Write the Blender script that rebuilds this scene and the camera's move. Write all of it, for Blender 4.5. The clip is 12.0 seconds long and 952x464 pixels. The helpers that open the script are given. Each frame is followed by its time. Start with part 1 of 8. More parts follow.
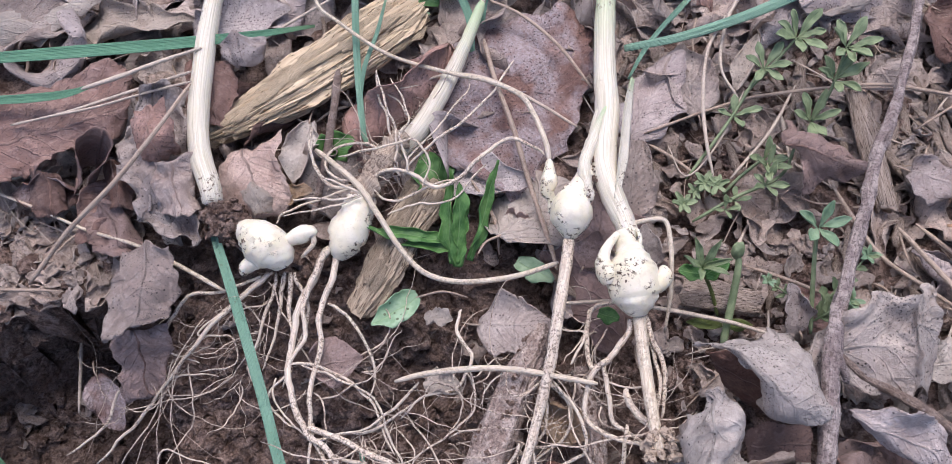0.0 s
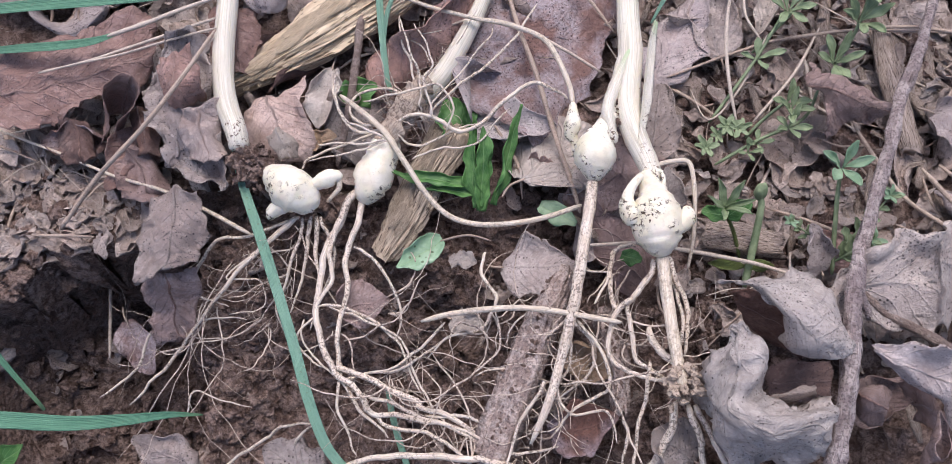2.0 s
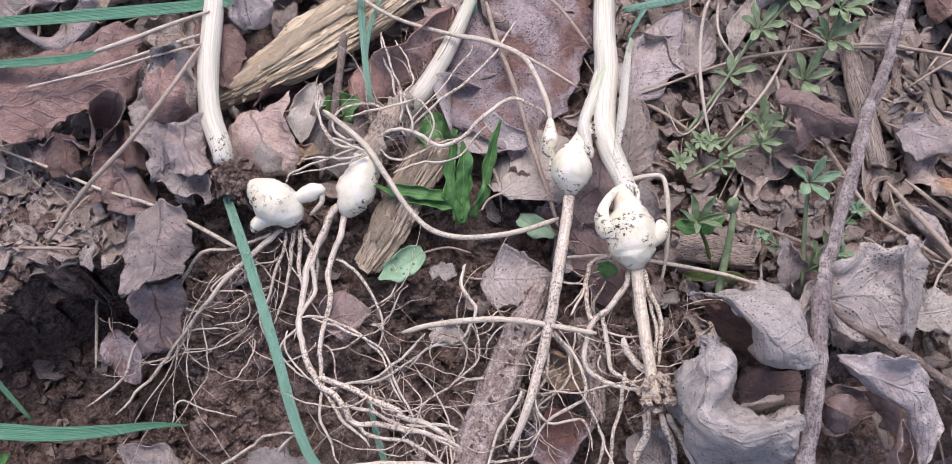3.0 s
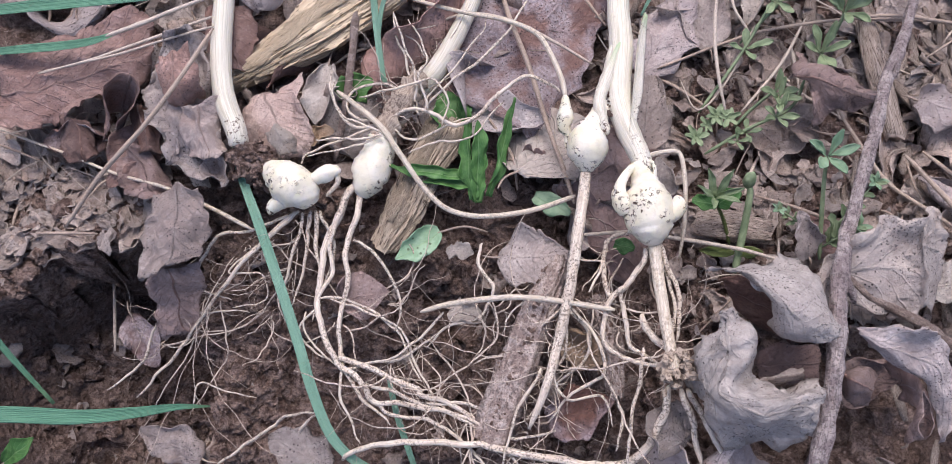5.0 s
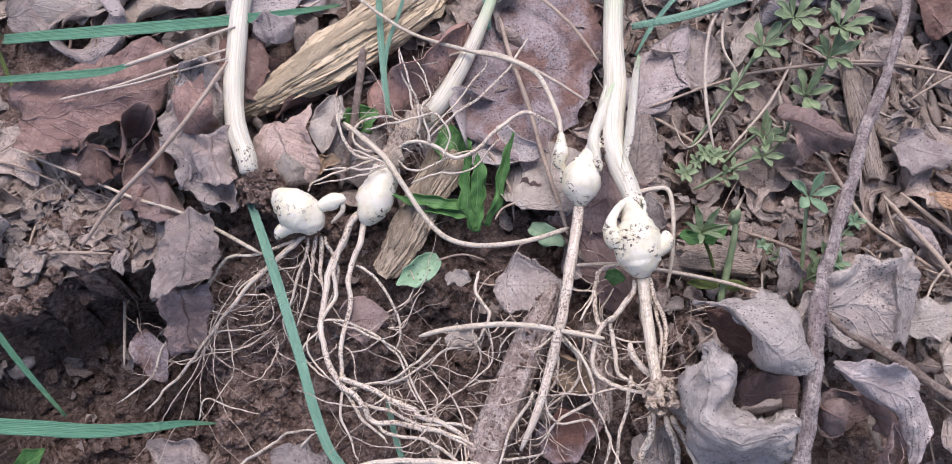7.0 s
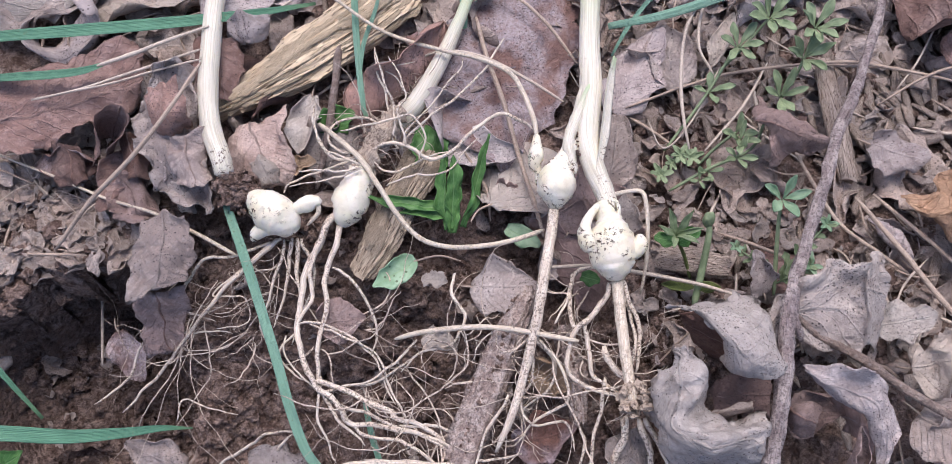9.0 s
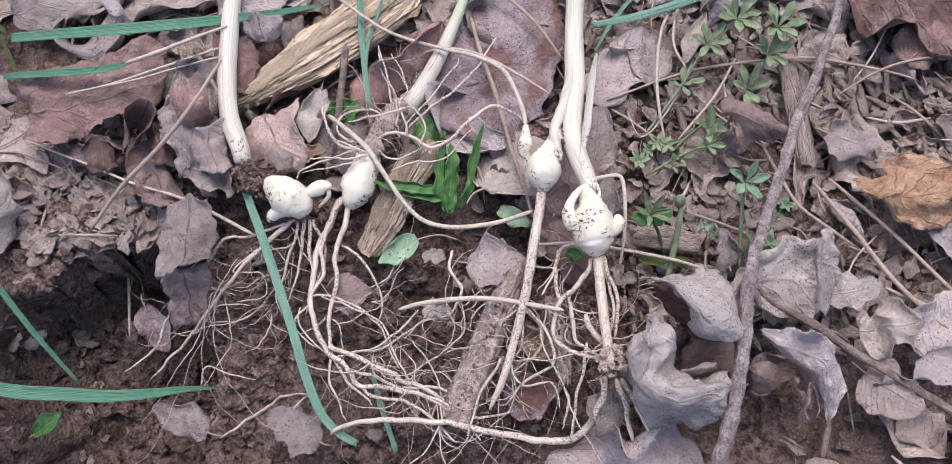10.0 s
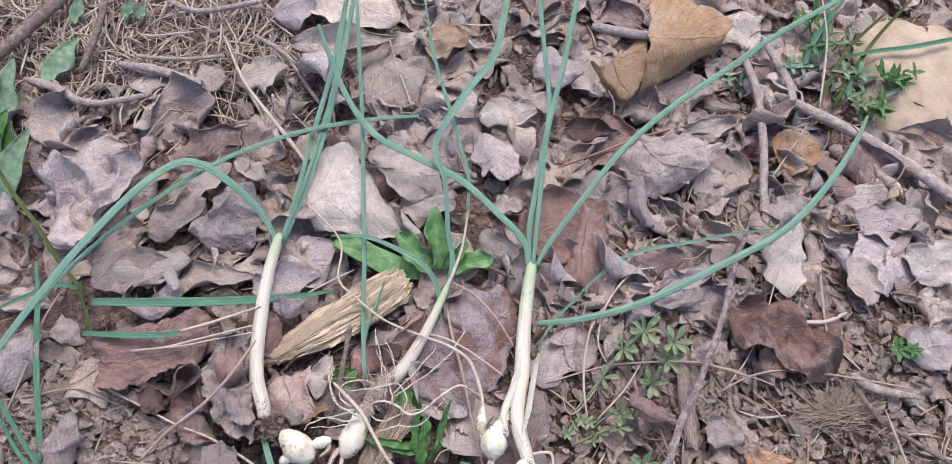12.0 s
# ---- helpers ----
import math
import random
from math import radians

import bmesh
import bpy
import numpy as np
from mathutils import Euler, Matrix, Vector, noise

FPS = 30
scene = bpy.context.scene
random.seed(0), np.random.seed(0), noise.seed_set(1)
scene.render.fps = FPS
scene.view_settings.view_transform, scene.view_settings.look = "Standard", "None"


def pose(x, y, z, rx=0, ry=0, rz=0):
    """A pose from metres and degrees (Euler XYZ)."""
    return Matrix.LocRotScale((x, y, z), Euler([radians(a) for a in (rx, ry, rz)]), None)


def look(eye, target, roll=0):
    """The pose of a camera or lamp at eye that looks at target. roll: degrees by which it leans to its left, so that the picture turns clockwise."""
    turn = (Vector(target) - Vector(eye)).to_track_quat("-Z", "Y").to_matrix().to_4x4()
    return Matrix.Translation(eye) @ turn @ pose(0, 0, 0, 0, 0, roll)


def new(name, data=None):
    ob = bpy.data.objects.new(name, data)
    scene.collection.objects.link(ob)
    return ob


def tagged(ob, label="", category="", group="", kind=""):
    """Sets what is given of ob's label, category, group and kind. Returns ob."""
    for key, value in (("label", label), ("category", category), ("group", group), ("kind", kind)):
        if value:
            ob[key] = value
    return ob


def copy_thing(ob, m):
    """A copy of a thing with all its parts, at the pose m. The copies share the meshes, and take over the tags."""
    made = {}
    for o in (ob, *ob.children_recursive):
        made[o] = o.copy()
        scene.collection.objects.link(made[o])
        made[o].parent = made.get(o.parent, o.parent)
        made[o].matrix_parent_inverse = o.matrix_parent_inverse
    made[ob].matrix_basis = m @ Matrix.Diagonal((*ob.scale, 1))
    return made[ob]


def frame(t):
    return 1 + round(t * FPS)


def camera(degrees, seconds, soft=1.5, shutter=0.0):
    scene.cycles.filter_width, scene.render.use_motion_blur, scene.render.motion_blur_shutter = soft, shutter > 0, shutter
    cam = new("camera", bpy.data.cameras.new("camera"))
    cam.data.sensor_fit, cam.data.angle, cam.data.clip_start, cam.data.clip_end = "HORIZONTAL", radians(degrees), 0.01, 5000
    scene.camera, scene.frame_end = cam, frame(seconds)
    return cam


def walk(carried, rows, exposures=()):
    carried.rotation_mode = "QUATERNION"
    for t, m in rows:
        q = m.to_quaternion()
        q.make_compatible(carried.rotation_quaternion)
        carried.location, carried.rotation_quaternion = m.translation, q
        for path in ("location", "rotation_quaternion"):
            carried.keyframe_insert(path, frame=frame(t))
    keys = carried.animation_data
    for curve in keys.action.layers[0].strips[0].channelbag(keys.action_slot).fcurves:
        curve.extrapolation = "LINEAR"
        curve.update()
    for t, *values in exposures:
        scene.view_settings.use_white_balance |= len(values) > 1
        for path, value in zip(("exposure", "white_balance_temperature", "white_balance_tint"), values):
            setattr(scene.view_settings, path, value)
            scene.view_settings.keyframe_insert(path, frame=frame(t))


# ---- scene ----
cam = camera(60.4, 12.0, soft=0.4)
PATH = [
    (0, (0.00534, 0.04995, 0.25412), (0.01196, 0.35497, -0.69820), -0.38),
    (0.5, (0.00692, 0.05035, 0.25566), (0.01612, 0.34541, -0.69977), -0.01),
    (1, (0.00791, 0.04586, 0.25565), (0.02218, 0.33243, -0.70230), 0.96),
    (1.5, (0.00470, 0.04413, 0.25672), (0.01279, 0.32303, -0.70356), 0.01),
    (2, (0.00104, 0.04252, 0.25485), (-0.00611, 0.30909, -0.70894), -3.20),
    (2.5, (0.00421, 0.04360, 0.25851), (0.00732, 0.31483, -0.70400), -1.00),
    (4.5, (0.00384, 0.04367, 0.26273), (0.01225, 0.29802, -0.70435), -0.86),
    (5, (0.00086, 0.04333, 0.26106), (-0.00156, 0.29037, -0.70794), -3.18),
    (5.5, (-0.00065, 0.04241, 0.26129), (0.00034, 0.28791, -0.70810), -1.18),
    (6, (-0.00208, 0.04329, 0.26197), (-0.01355, 0.28048, -0.70943), -3.96),
    (6.5, (-0.00022, 0.04341, 0.27027), (-0.00318, 0.29355, -0.69794), -2.06),
    (7, (0.00218, 0.04562, 0.27391), (-0.00139, 0.30627, -0.69152), -2.30),
    (9, (0.00662, 0.05197, 0.27577), (0.01561, 0.28964, -0.69554), 0.39),
    (9.5, (0.01096, 0.04684, 0.29202), (0.04473, 0.29538, -0.67602), 5.88),
    (10, (0.00726, 0.04386, 0.30288), (0.01808, 0.26376, -0.67258), 0.84),
    (10.5, (0.00655, 0.04551, 0.37044), (0.04763, 0.29620, -0.59675), 8.74),
    (11, (0.00350, 0.04210, 0.40335), (0.07072, 0.34990, -0.54572), 12.30),
    (11.5, (0.00453, 0.03978, 0.39914), (0.07023, 0.35832, -0.54649), 11.09),
    (12, (0.00568, 0.08783, 0.41521), (0.05161, 0.43116, -0.52288), 9.08),
]
LOOK = ((0.0, 0.54, 6210.0, 19.5), (10.0, 0.57, 6170.0, 19.5), (11.0, 0.53, 6215.0, 18.8), (12.0, 0.52, 6260.0, 18.0))
walk(cam, [(t, look(eye, target, roll)) for t, eye, target, roll in PATH], LOOK)

# ---- world and light: an overcast spring day ----
world = bpy.data.worlds.new("overcast_sky")
world.use_nodes = True
scene.world = world
wn = world.node_tree
sky = wn.nodes.new("ShaderNodeTexSky")
sky.sky_type, sky.sun_disc = "NISHITA", False
sky.sun_elevation, sky.sun_rotation = radians(58), radians(-25)
sky.air_density, sky.dust_density, sky.ozone_density = 1.0, 3.0, 1.0
wn.links.new(sky.outputs[0], wn.nodes["Background"].inputs[0])
wn.nodes["Background"].inputs[1].default_value = 0.13
sun = new("sun", bpy.data.lights.new("sun", "SUN"))
sun.data.energy, sun.data.angle, sun.data.color = 1.7, radians(28), (1.0, 0.95, 0.88)
sun.matrix_world = look((0.25, 0.75, 1.45), (0, 0.15, 0))


# ---- material helpers ----
class Nodes:
    """A short hand for node trees: each call adds one node and returns its first output."""

    def __init__(self, name):
        self.mat = bpy.data.materials.new(name)
        self.mat.use_nodes = True
        self.tree = self.mat.node_tree
        self.bsdf = self.tree.nodes["Principled BSDF"]

    def put(self, socket, value):
        if isinstance(value, bpy.types.NodeSocket):
            self.tree.links.new(value, socket)
        elif isinstance(value, tuple) and len(value) == 3 and socket.type == "RGBA":
            socket.default_value = (*value, 1)
        else:
            socket.default_value = value

    def node(self, kind, out=0, **given):
        n = self.tree.nodes.new(kind)
        for key, value in given.items():
            if key.startswith("i"):
                self.put(n.inputs[int(key[1:])], value)
        return n, n.outputs[out]

    def coords(self, which="Object"):
        n, _ = self.node("ShaderNodeTexCoord")
        return n.outputs[which]

    def stretch(self, vec, sx, sy, sz):
        n, o = self.node("ShaderNodeMapping")
        self.put(n.inputs["Vector"], vec)
        n.inputs["Scale"].default_value = (sx, sy, sz)
        return o

    def noise(self, vec, scale, detail=4.0, rough=0.55):
        n, o = self.node("ShaderNodeTexNoise")
        self.put(n.inputs["Vector"], vec)
        n.inputs["Scale"].default_value, n.inputs["Detail"].default_value, n.inputs["Roughness"].default_value = scale, detail, rough
        return o

    def cells(self, vec, scale, feature="F1"):
        n, o = self.node("ShaderNodeTexVoronoi")
        n.feature = feature
        self.put(n.inputs["Vector"], vec)
        n.inputs["Scale"].default_value = scale
        return n.outputs["Distance"]

    def math(self, op, a, b=0.0, c=0.0):
        n, o = self.node("ShaderNodeMath")
        n.operation = op
        for i, v in enumerate((a, b, c)):
            self.put(n.inputs[i], v)
        return o

    def ramp(self, fac, lo, hi, a=0.0, b=1.0):
        n, o = self.node("ShaderNodeMapRange")
        n.interpolation_type = "SMOOTHSTEP"
        for i, v in enumerate((fac, lo, hi, a, b)):
            self.put(n.inputs[i], v)
        return o

    def mix(self, fac, a, b, blend="MIX"):
        n, _ = self.node("ShaderNodeMix")
        n.data_type, n.blend_type = "RGBA", blend
        self.put(n.inputs[0], fac)
        self.put(n.inputs[6], a)
        self.put(n.inputs[7], b)
        return n.outputs[2]

    def bump(self, height, strength, distance):
        n, o = self.node("ShaderNodeBump")
        n.inputs["Strength"].default_value, n.inputs["Distance"].default_value = strength, distance
        self.put(n.inputs["Height"], height)
        return o

    def random(self):
        n, _ = self.node("ShaderNodeObjectInfo")
        return n.outputs["Random"]

    def island(self):
        n, _ = self.node("ShaderNodeNewGeometry")
        return n.outputs["Random Per Island"]

    def axis(self, vec, i):
        n, _ = self.node("ShaderNodeSeparateXYZ")
        self.put(n.inputs[0], vec)
        return n.outputs[i]

    def done(self, colour, rough=0.7, normal=None, **more):
        b = self.bsdf.inputs
        self.put(b["Base Color"], colour)
        self.put(b["Roughness"], rough)
        b["Specular IOR Level"].default_value = more.get("spec", 0.3)
        if normal is not None:
            self.put(b["Normal"], normal)
        if "sss" in more:
            b["Subsurface Weight"].default_value = more["sss"]
            b["Subsurface Radius"].default_value = (0.004, 0.003, 0.0015)
            b["Subsurface Scale"].default_value = 0.5
        return self.mat


def dead_leaf_material(name, light, dark, blotch, specks=0.5, veins=0.5, island=False, spread=0.47, vary=0.5):
    """Dry leaf: blotched, speckled with mould, with a midrib and side veins along its UV."""
    m = Nodes(name)
    obj, uv = m.coords(), m.coords("UV")
    rnd = m.island() if island else m.random()
    shifted, _ = m.node("ShaderNodeVectorMath")
    m.put(shifted.inputs[0], obj)
    m.put(shifted.inputs[1], m.math("MULTIPLY", rnd, 3.0))
    p = shifted.outputs[0]
    broad = m.noise(p, 45, 3, 0.6)
    mid = m.noise(p, 170, 5, 0.65)
    fine = m.noise(p, 900, 4, 0.7)
    colour = m.mix(m.ramp(mid, 0.26, 0.68), dark, light)
    colour = m.mix(m.ramp(broad, spread, spread + 0.15), colour, blotch)
    hue, _ = m.node("ShaderNodeHueSaturation")
    m.put(hue.inputs["Value"], m.math("MULTIPLY_ADD", rnd, vary, 1.0 - vary / 2))
    m.put(hue.inputs["Saturation"], m.math("MULTIPLY_ADD", m.math("FRACT", m.math("MULTIPLY", rnd, 7.3)), 0.5, 0.8))
    m.put(hue.inputs["Color"], colour)
    colour = hue.outputs[0]
    u, v = m.axis(uv, 0), m.axis(uv, 1)
    av = m.math("ABSOLUTE", m.math("SUBTRACT", v, 0.5))
    wob = m.math("MULTIPLY", m.math("SUBTRACT", m.noise(uv, 6, 2), 0.5), 0.08)
    side = m.math("PINGPONG", m.math("MULTIPLY", m.math("ADD", m.math("SUBTRACT", u, m.math("MULTIPLY", av, 0.7)), wob), 9.0), 0.5)
    lines = m.math("MAXIMUM", m.ramp(side, 0.0, 0.09, 1.0, 0.0), m.ramp(av, 0.006, 0.03, 1.0, 0.0))
    net = m.ramp(m.cells(uv, 26, "DISTANCE_TO_EDGE"), 0.0, 0.07, 1.0, 0.0)
    colour = m.mix(m.math("MULTIPLY", lines, 0.32 * veins), colour, light)
    colour = m.mix(m.math("MULTIPLY", net, 0.24 * veins), colour, dark)
    dots = m.math("MULTIPLY", m.ramp(m.cells(p, 620), 0.1, 0.26, 1.0, 0.0), m.ramp(m.noise(p, 120, 2), 0.43, 0.56))
    dots = m.math("MAXIMUM", dots, m.math("MULTIPLY", m.ramp(m.noise(p, 1500, 3, 0.7), 0.56, 0.64), m.ramp(m.noise(p, 70, 2), 0.44, 0.6)))
    colour = m.mix(m.math("MULTIPLY", dots, specks), colour, (0.035, 0.028, 0.03))
    bent, _ = m.node("ShaderNodeVectorMath")
    m.put(bent.inputs[0], p)
    m.put(bent.inputs[1], m.math("MULTIPLY", broad, 0.02))
    wrinkle = m.ramp(m.cells(bent.outputs[0], 130, "DISTANCE_TO_EDGE"), 0.0, 0.3)
    grain = m.ramp(fine, 0.4, 0.62)
    colour = m.mix(m.math("MULTIPLY", m.math("SUBTRACT", 1.0, grain), 0.42), colour, dark)
    colour = m.mix(m.ramp(m.noise(p, 420, 4, 0.7), 0.54, 0.64, 0.0, 0.35), colour, light)
    height = m.math("ADD", m.math("MULTIPLY", lines, 0.5 * veins), m.math("ADD", m.math("MULTIPLY", net, 0.25 * veins), m.math("ADD", m.math("MULTIPLY", wrinkle, 0.35), m.math("ADD", m.math("MULTIPLY", mid, 0.7), m.math("MULTIPLY", fine, 0.6)))))
    return m.done(colour, m.ramp(mid, 0.3, 0.7, 0.75, 0.5), m.bump(height, 1.0, 0.0011), spec=0.25)


def soil_material():
    m = Nodes("crumbly_soil")
    p = m.coords()
    big, mid, fine = m.noise(p, 25, 3), m.noise(p, 260, 6, 0.7), m.noise(p, 1400, 4, 0.75)
    grains = m.cells(p, 480)
    colour = m.mix(m.ramp(mid, 0.38, 0.62), (0.17, 0.11, 0.088), (0.47, 0.345, 0.29))
    colour = m.mix(m.ramp(big, 0.45, 0.62, 0.0, 0.7), colour, (0.30, 0.21, 0.17))
    colour = m.mix(m.ramp(grains, 0.05, 0.3, 0.7, 0.0), colour, (0.52, 0.395, 0.335))
    colour = m.mix(m.ramp(fine, 0.40, 0.50, 0.45, 0.0), colour, (0.055, 0.037, 0.03))
    height = m.math("ADD", m.math("MULTIPLY", mid, 2.0), m.math("SUBTRACT", m.math("MULTIPLY", fine, 0.6), grains))
    return m.done(colour, 0.95, m.bump(height, 1.0, 0.0028), spec=0.12)


def fibre_material(name, light, dark, grain=14.0, dirt=0.0, rough=0.6, sss=0.0, bump=0.0005, dirt_scale=260):
    """Streaks that run along a strand's UV, with soil specks sticking to it."""
    m = Nodes(name)
    uv, p = m.coords("UV"), m.coords()
    streak = m.noise(m.stretch(uv, 5, grain, 1), 3.0, 4, 0.6)
    broad = m.noise(p, 90, 3)
    colour = m.mix(m.ramp(streak, 0.35, 0.65), dark, light)
    colour = m.mix(m.ramp(broad, 0.45, 0.75, 0, 0.5), colour, dark)
    if dirt:
        grit = m.math("MULTIPLY", m.ramp(m.noise(p, dirt_scale * 4, 3, 0.7), 0.5, 0.57), m.ramp(m.noise(p, dirt_scale * 0.3, 2), 0.36, 0.56))
        colour = m.mix(m.math("MULTIPLY", grit, dirt), colour, (0.09, 0.06, 0.045))
    extra = {"sss": sss} if sss else {}
    return m.done(colour, rough, m.bump(m.math("ADD", streak, m.math("MULTIPLY", broad, 0.6)), 0.5, bump), **extra)


def stem_material():
    """Onion neck: ivory at the root end, greening where the blades part."""
    m = Nodes("onion_neck")
    uv, p = m.coords("UV"), m.coords()
    u = m.axis(uv, 0)
    streak = m.noise(m.stretch(uv, 2, 16, 1), 3.0, 4, 0.6)
    ribs = m.ramp(m.math("PINGPONG", m.math("MULTIPLY", m.axis(uv, 1), 20.0), 0.5), 0.0, 0.5)
    colour = m.mix(m.ramp(streak, 0.32, 0.6), (0.55, 0.51, 0.40), (0.73, 0.685, 0.58))
    colour = m.mix(m.ramp(u, 0.70, 1.0, 0.0, 0.8), colour, (0.36, 0.52, 0.27))
    grit = m.math("MULTIPLY", m.ramp(m.noise(p, 800, 3, 0.7), 0.55, 0.63), m.ramp(m.math("ADD", m.noise(p, 70, 2), m.ramp(u, 0.0, 0.4, 0.24, -0.08)), 0.52, 0.68))
    colour = m.mix(grit, colour, (0.12, 0.08, 0.06))
    colour = m.mix(m.math("MULTIPLY", m.ramp(m.noise(m.stretch(uv, 1.2, 60, 1), 2.5, 3, 0.6), 0.54, 0.62), 0.55), colour, (0.36, 0.31, 0.23))
    height = m.math("ADD", m.math("MULTIPLY", ribs, 0.2), m.math("MULTIPLY", streak, 0.8))
    return m.done(colour, 0.48, m.bump(height, 0.5, 0.0004), spec=0.35, sss=0.15)


def bulb_material():
    m = Nodes("onion_bulb")
    p = m.coords()
    broad = m.noise(p, 130, 3)
    colour = m.mix(m.ramp(broad, 0.35, 0.65), (0.80, 0.75, 0.63), (0.71, 0.655, 0.50))
    patch = m.ramp(m.noise(p, 110, 2), 0.46, 0.58)
    grit = m.math("MULTIPLY", m.ramp(m.noise(p, 720, 4, 0.75), 0.53, 0.58), m.math("MAXIMUM", patch, 0.08))
    colour = m.mix(grit, colour, (0.08, 0.055, 0.04))
    height = m.math("ADD", m.noise(p, 240, 3), m.math("MULTIPLY", grit, 0.8))
    return m.done(colour, m.math("MULTIPLY_ADD", grit, 0.5, 0.34), m.bump(height, 0.5, 0.0006), spec=0.4, sss=0.25)


def blade_material(name, light, dark, tip):
    """Green blade with fine parallel ribs."""
    m = Nodes(name)
    uv, p = m.coords("UV"), m.coords()
    streak = m.noise(m.stretch(uv, 3, 26, 1), 3.0, 3, 0.6)
    ribs = m.math("PINGPONG", m.math("MULTIPLY", m.axis(uv, 1), 9.0), 0.5)
    colour = m.mix(m.ramp(streak, 0.35, 0.65), dark, light)
    colour = m.mix(m.ramp(m.noise(p, 40, 2), 0.45, 0.7, 0.0, 0.5), colour, dark)
    colour = m.mix(m.ramp(m.axis(uv, 0), 0.85, 1.0, 0.0, 0.6), colour, tip)
    rim = m.ramp(ribs, 0.08, 0.42)
    colour = m.mix(m.math("MULTIPLY", m.math("SUBTRACT", 1.0, rim), 0.28), colour, dark)
    scar = m.math("MULTIPLY", m.ramp(m.noise(p, 900, 3, 0.7), 0.6, 0.68), m.ramp(m.noise(p, 60, 2), 0.5, 0.62))
    colour = m.mix(m.math("MULTIPLY", scar, 0.6), colour, (0.22, 0.19, 0.12))
    height = m.math("ADD", m.math("MULTIPLY", rim, 0.45), streak)
    return m.done(colour, m.ramp(streak, 0.3, 0.7, 0.55, 0.36), m.bump(height, 0.8, 0.0006), spec=0.4)


def herb_material(name, light, dark, pits=0.0):
    m = Nodes(name)
    uv, p = m.coords("UV"), m.coords()
    n = m.noise(p, 260, 4)
    av = m.math("ABSOLUTE", m.math("SUBTRACT", m.axis(uv, 1), 0.5))
    side = m.math("PINGPONG", m.math("MULTIPLY", m.math("SUBTRACT", m.axis(uv, 0), m.math("MULTIPLY", av, 0.8)), 7.0), 0.5)
    lines = m.math("MAXIMUM", m.ramp(side, 0.0, 0.08, 0.7, 0.0), m.ramp(av, 0.01, 0.04, 1.0, 0.0))
    colour = m.mix(m.ramp(n, 0.35, 0.65), dark, light)
    colour = m.mix(m.math("MULTIPLY", lines, 0.35), colour, (0.28, 0.42, 0.2))
    if pits:
        colour = m.mix(m.ramp(m.cells(p, 420), 0.14, 0.24, pits, 0.0), colour, (0.07, 0.09, 0.04))
    return m.done(colour, 0.5, m.bump(m.math("SUBTRACT", n, m.math("MULTIPLY", lines, 0.5)), 0.5, 0.0006), spec=0.35)


def rotten_wood_material(name, light, dark, crack):
    m = Nodes(name)
    uv, p = m.coords("UV"), m.coords()
    grain = m.noise(m.stretch(uv, 3, 22, 1), 2.5, 6, 0.65)
    broad = m.noise(p, 60, 4)
    checks = m.math("MAXIMUM", m.ramp(m.noise(m.stretch(uv, 5, 46, 1), 2.0, 4), 0.58, 0.61), m.ramp(m.noise(m.stretch(uv, 16, 60, 1), 2.0, 3), 0.62, 0.65))
    colour = m.mix(m.ramp(grain, 0.35, 0.66), dark, light)
    colour = m.mix(m.ramp(broad, 0.55, 0.75, 0.0, 0.4), colour, dark)
    colour = m.mix(m.math("MULTIPLY", checks, 0.85), colour, crack)
    height = m.math("SUBTRACT", m.math("MULTIPLY", grain, 1.5), checks)
    return m.done(colour, 0.9, m.bump(height, 0.8, 0.0014), spec=0.15)


def bark_material(name, light, dark, flecks=0.5):
    m = Nodes(name)
    p, uv = m.coords(), m.coords("UV")
    n, f = m.noise(p, 260, 6, 0.7), m.noise(p, 1300, 3, 0.7)
    streak = m.noise(m.stretch(uv, 14, 10, 1), 3.0, 4, 0.6)
    colour = m.mix(m.ramp(n, 0.40, 0.62), dark, light)
    colour = m.mix(m.ramp(streak, 0.5, 0.66, 0.0, 0.6), colour, dark)
    colour = m.mix(m.ramp(m.cells(p, 420), 0.1, 0.24, 0.7, 0.0), colour, (0.42, 0.36, 0.33))
    colour = m.mix(m.ramp(f, 0.40, 0.5, flecks, 0.0), colour, (0.05, 0.037, 0.035))
    height = m.math("ADD", m.math("ADD", n, streak), m.math("MULTIPLY", f, 0.5))
    return m.done(colour, 0.85, m.bump(height, 0.9, 0.0016), spec=0.2)


def stone_material():
    m = Nodes("sandstone")
    p = m.coords()
    n = m.noise(p, 70, 6, 0.65)
    colour = m.mix(m.ramp(n, 0.35, 0.66), (0.42, 0.33, 0.23), (0.55, 0.45, 0.33))
    colour = m.mix(m.ramp(m.noise(p, 400, 3), 0.60, 0.72, 0, 0.35), colour, (0.26, 0.20, 0.14))
    return m.done(colour, 0.9, m.bump(n, 0.7, 0.001), spec=0.2)


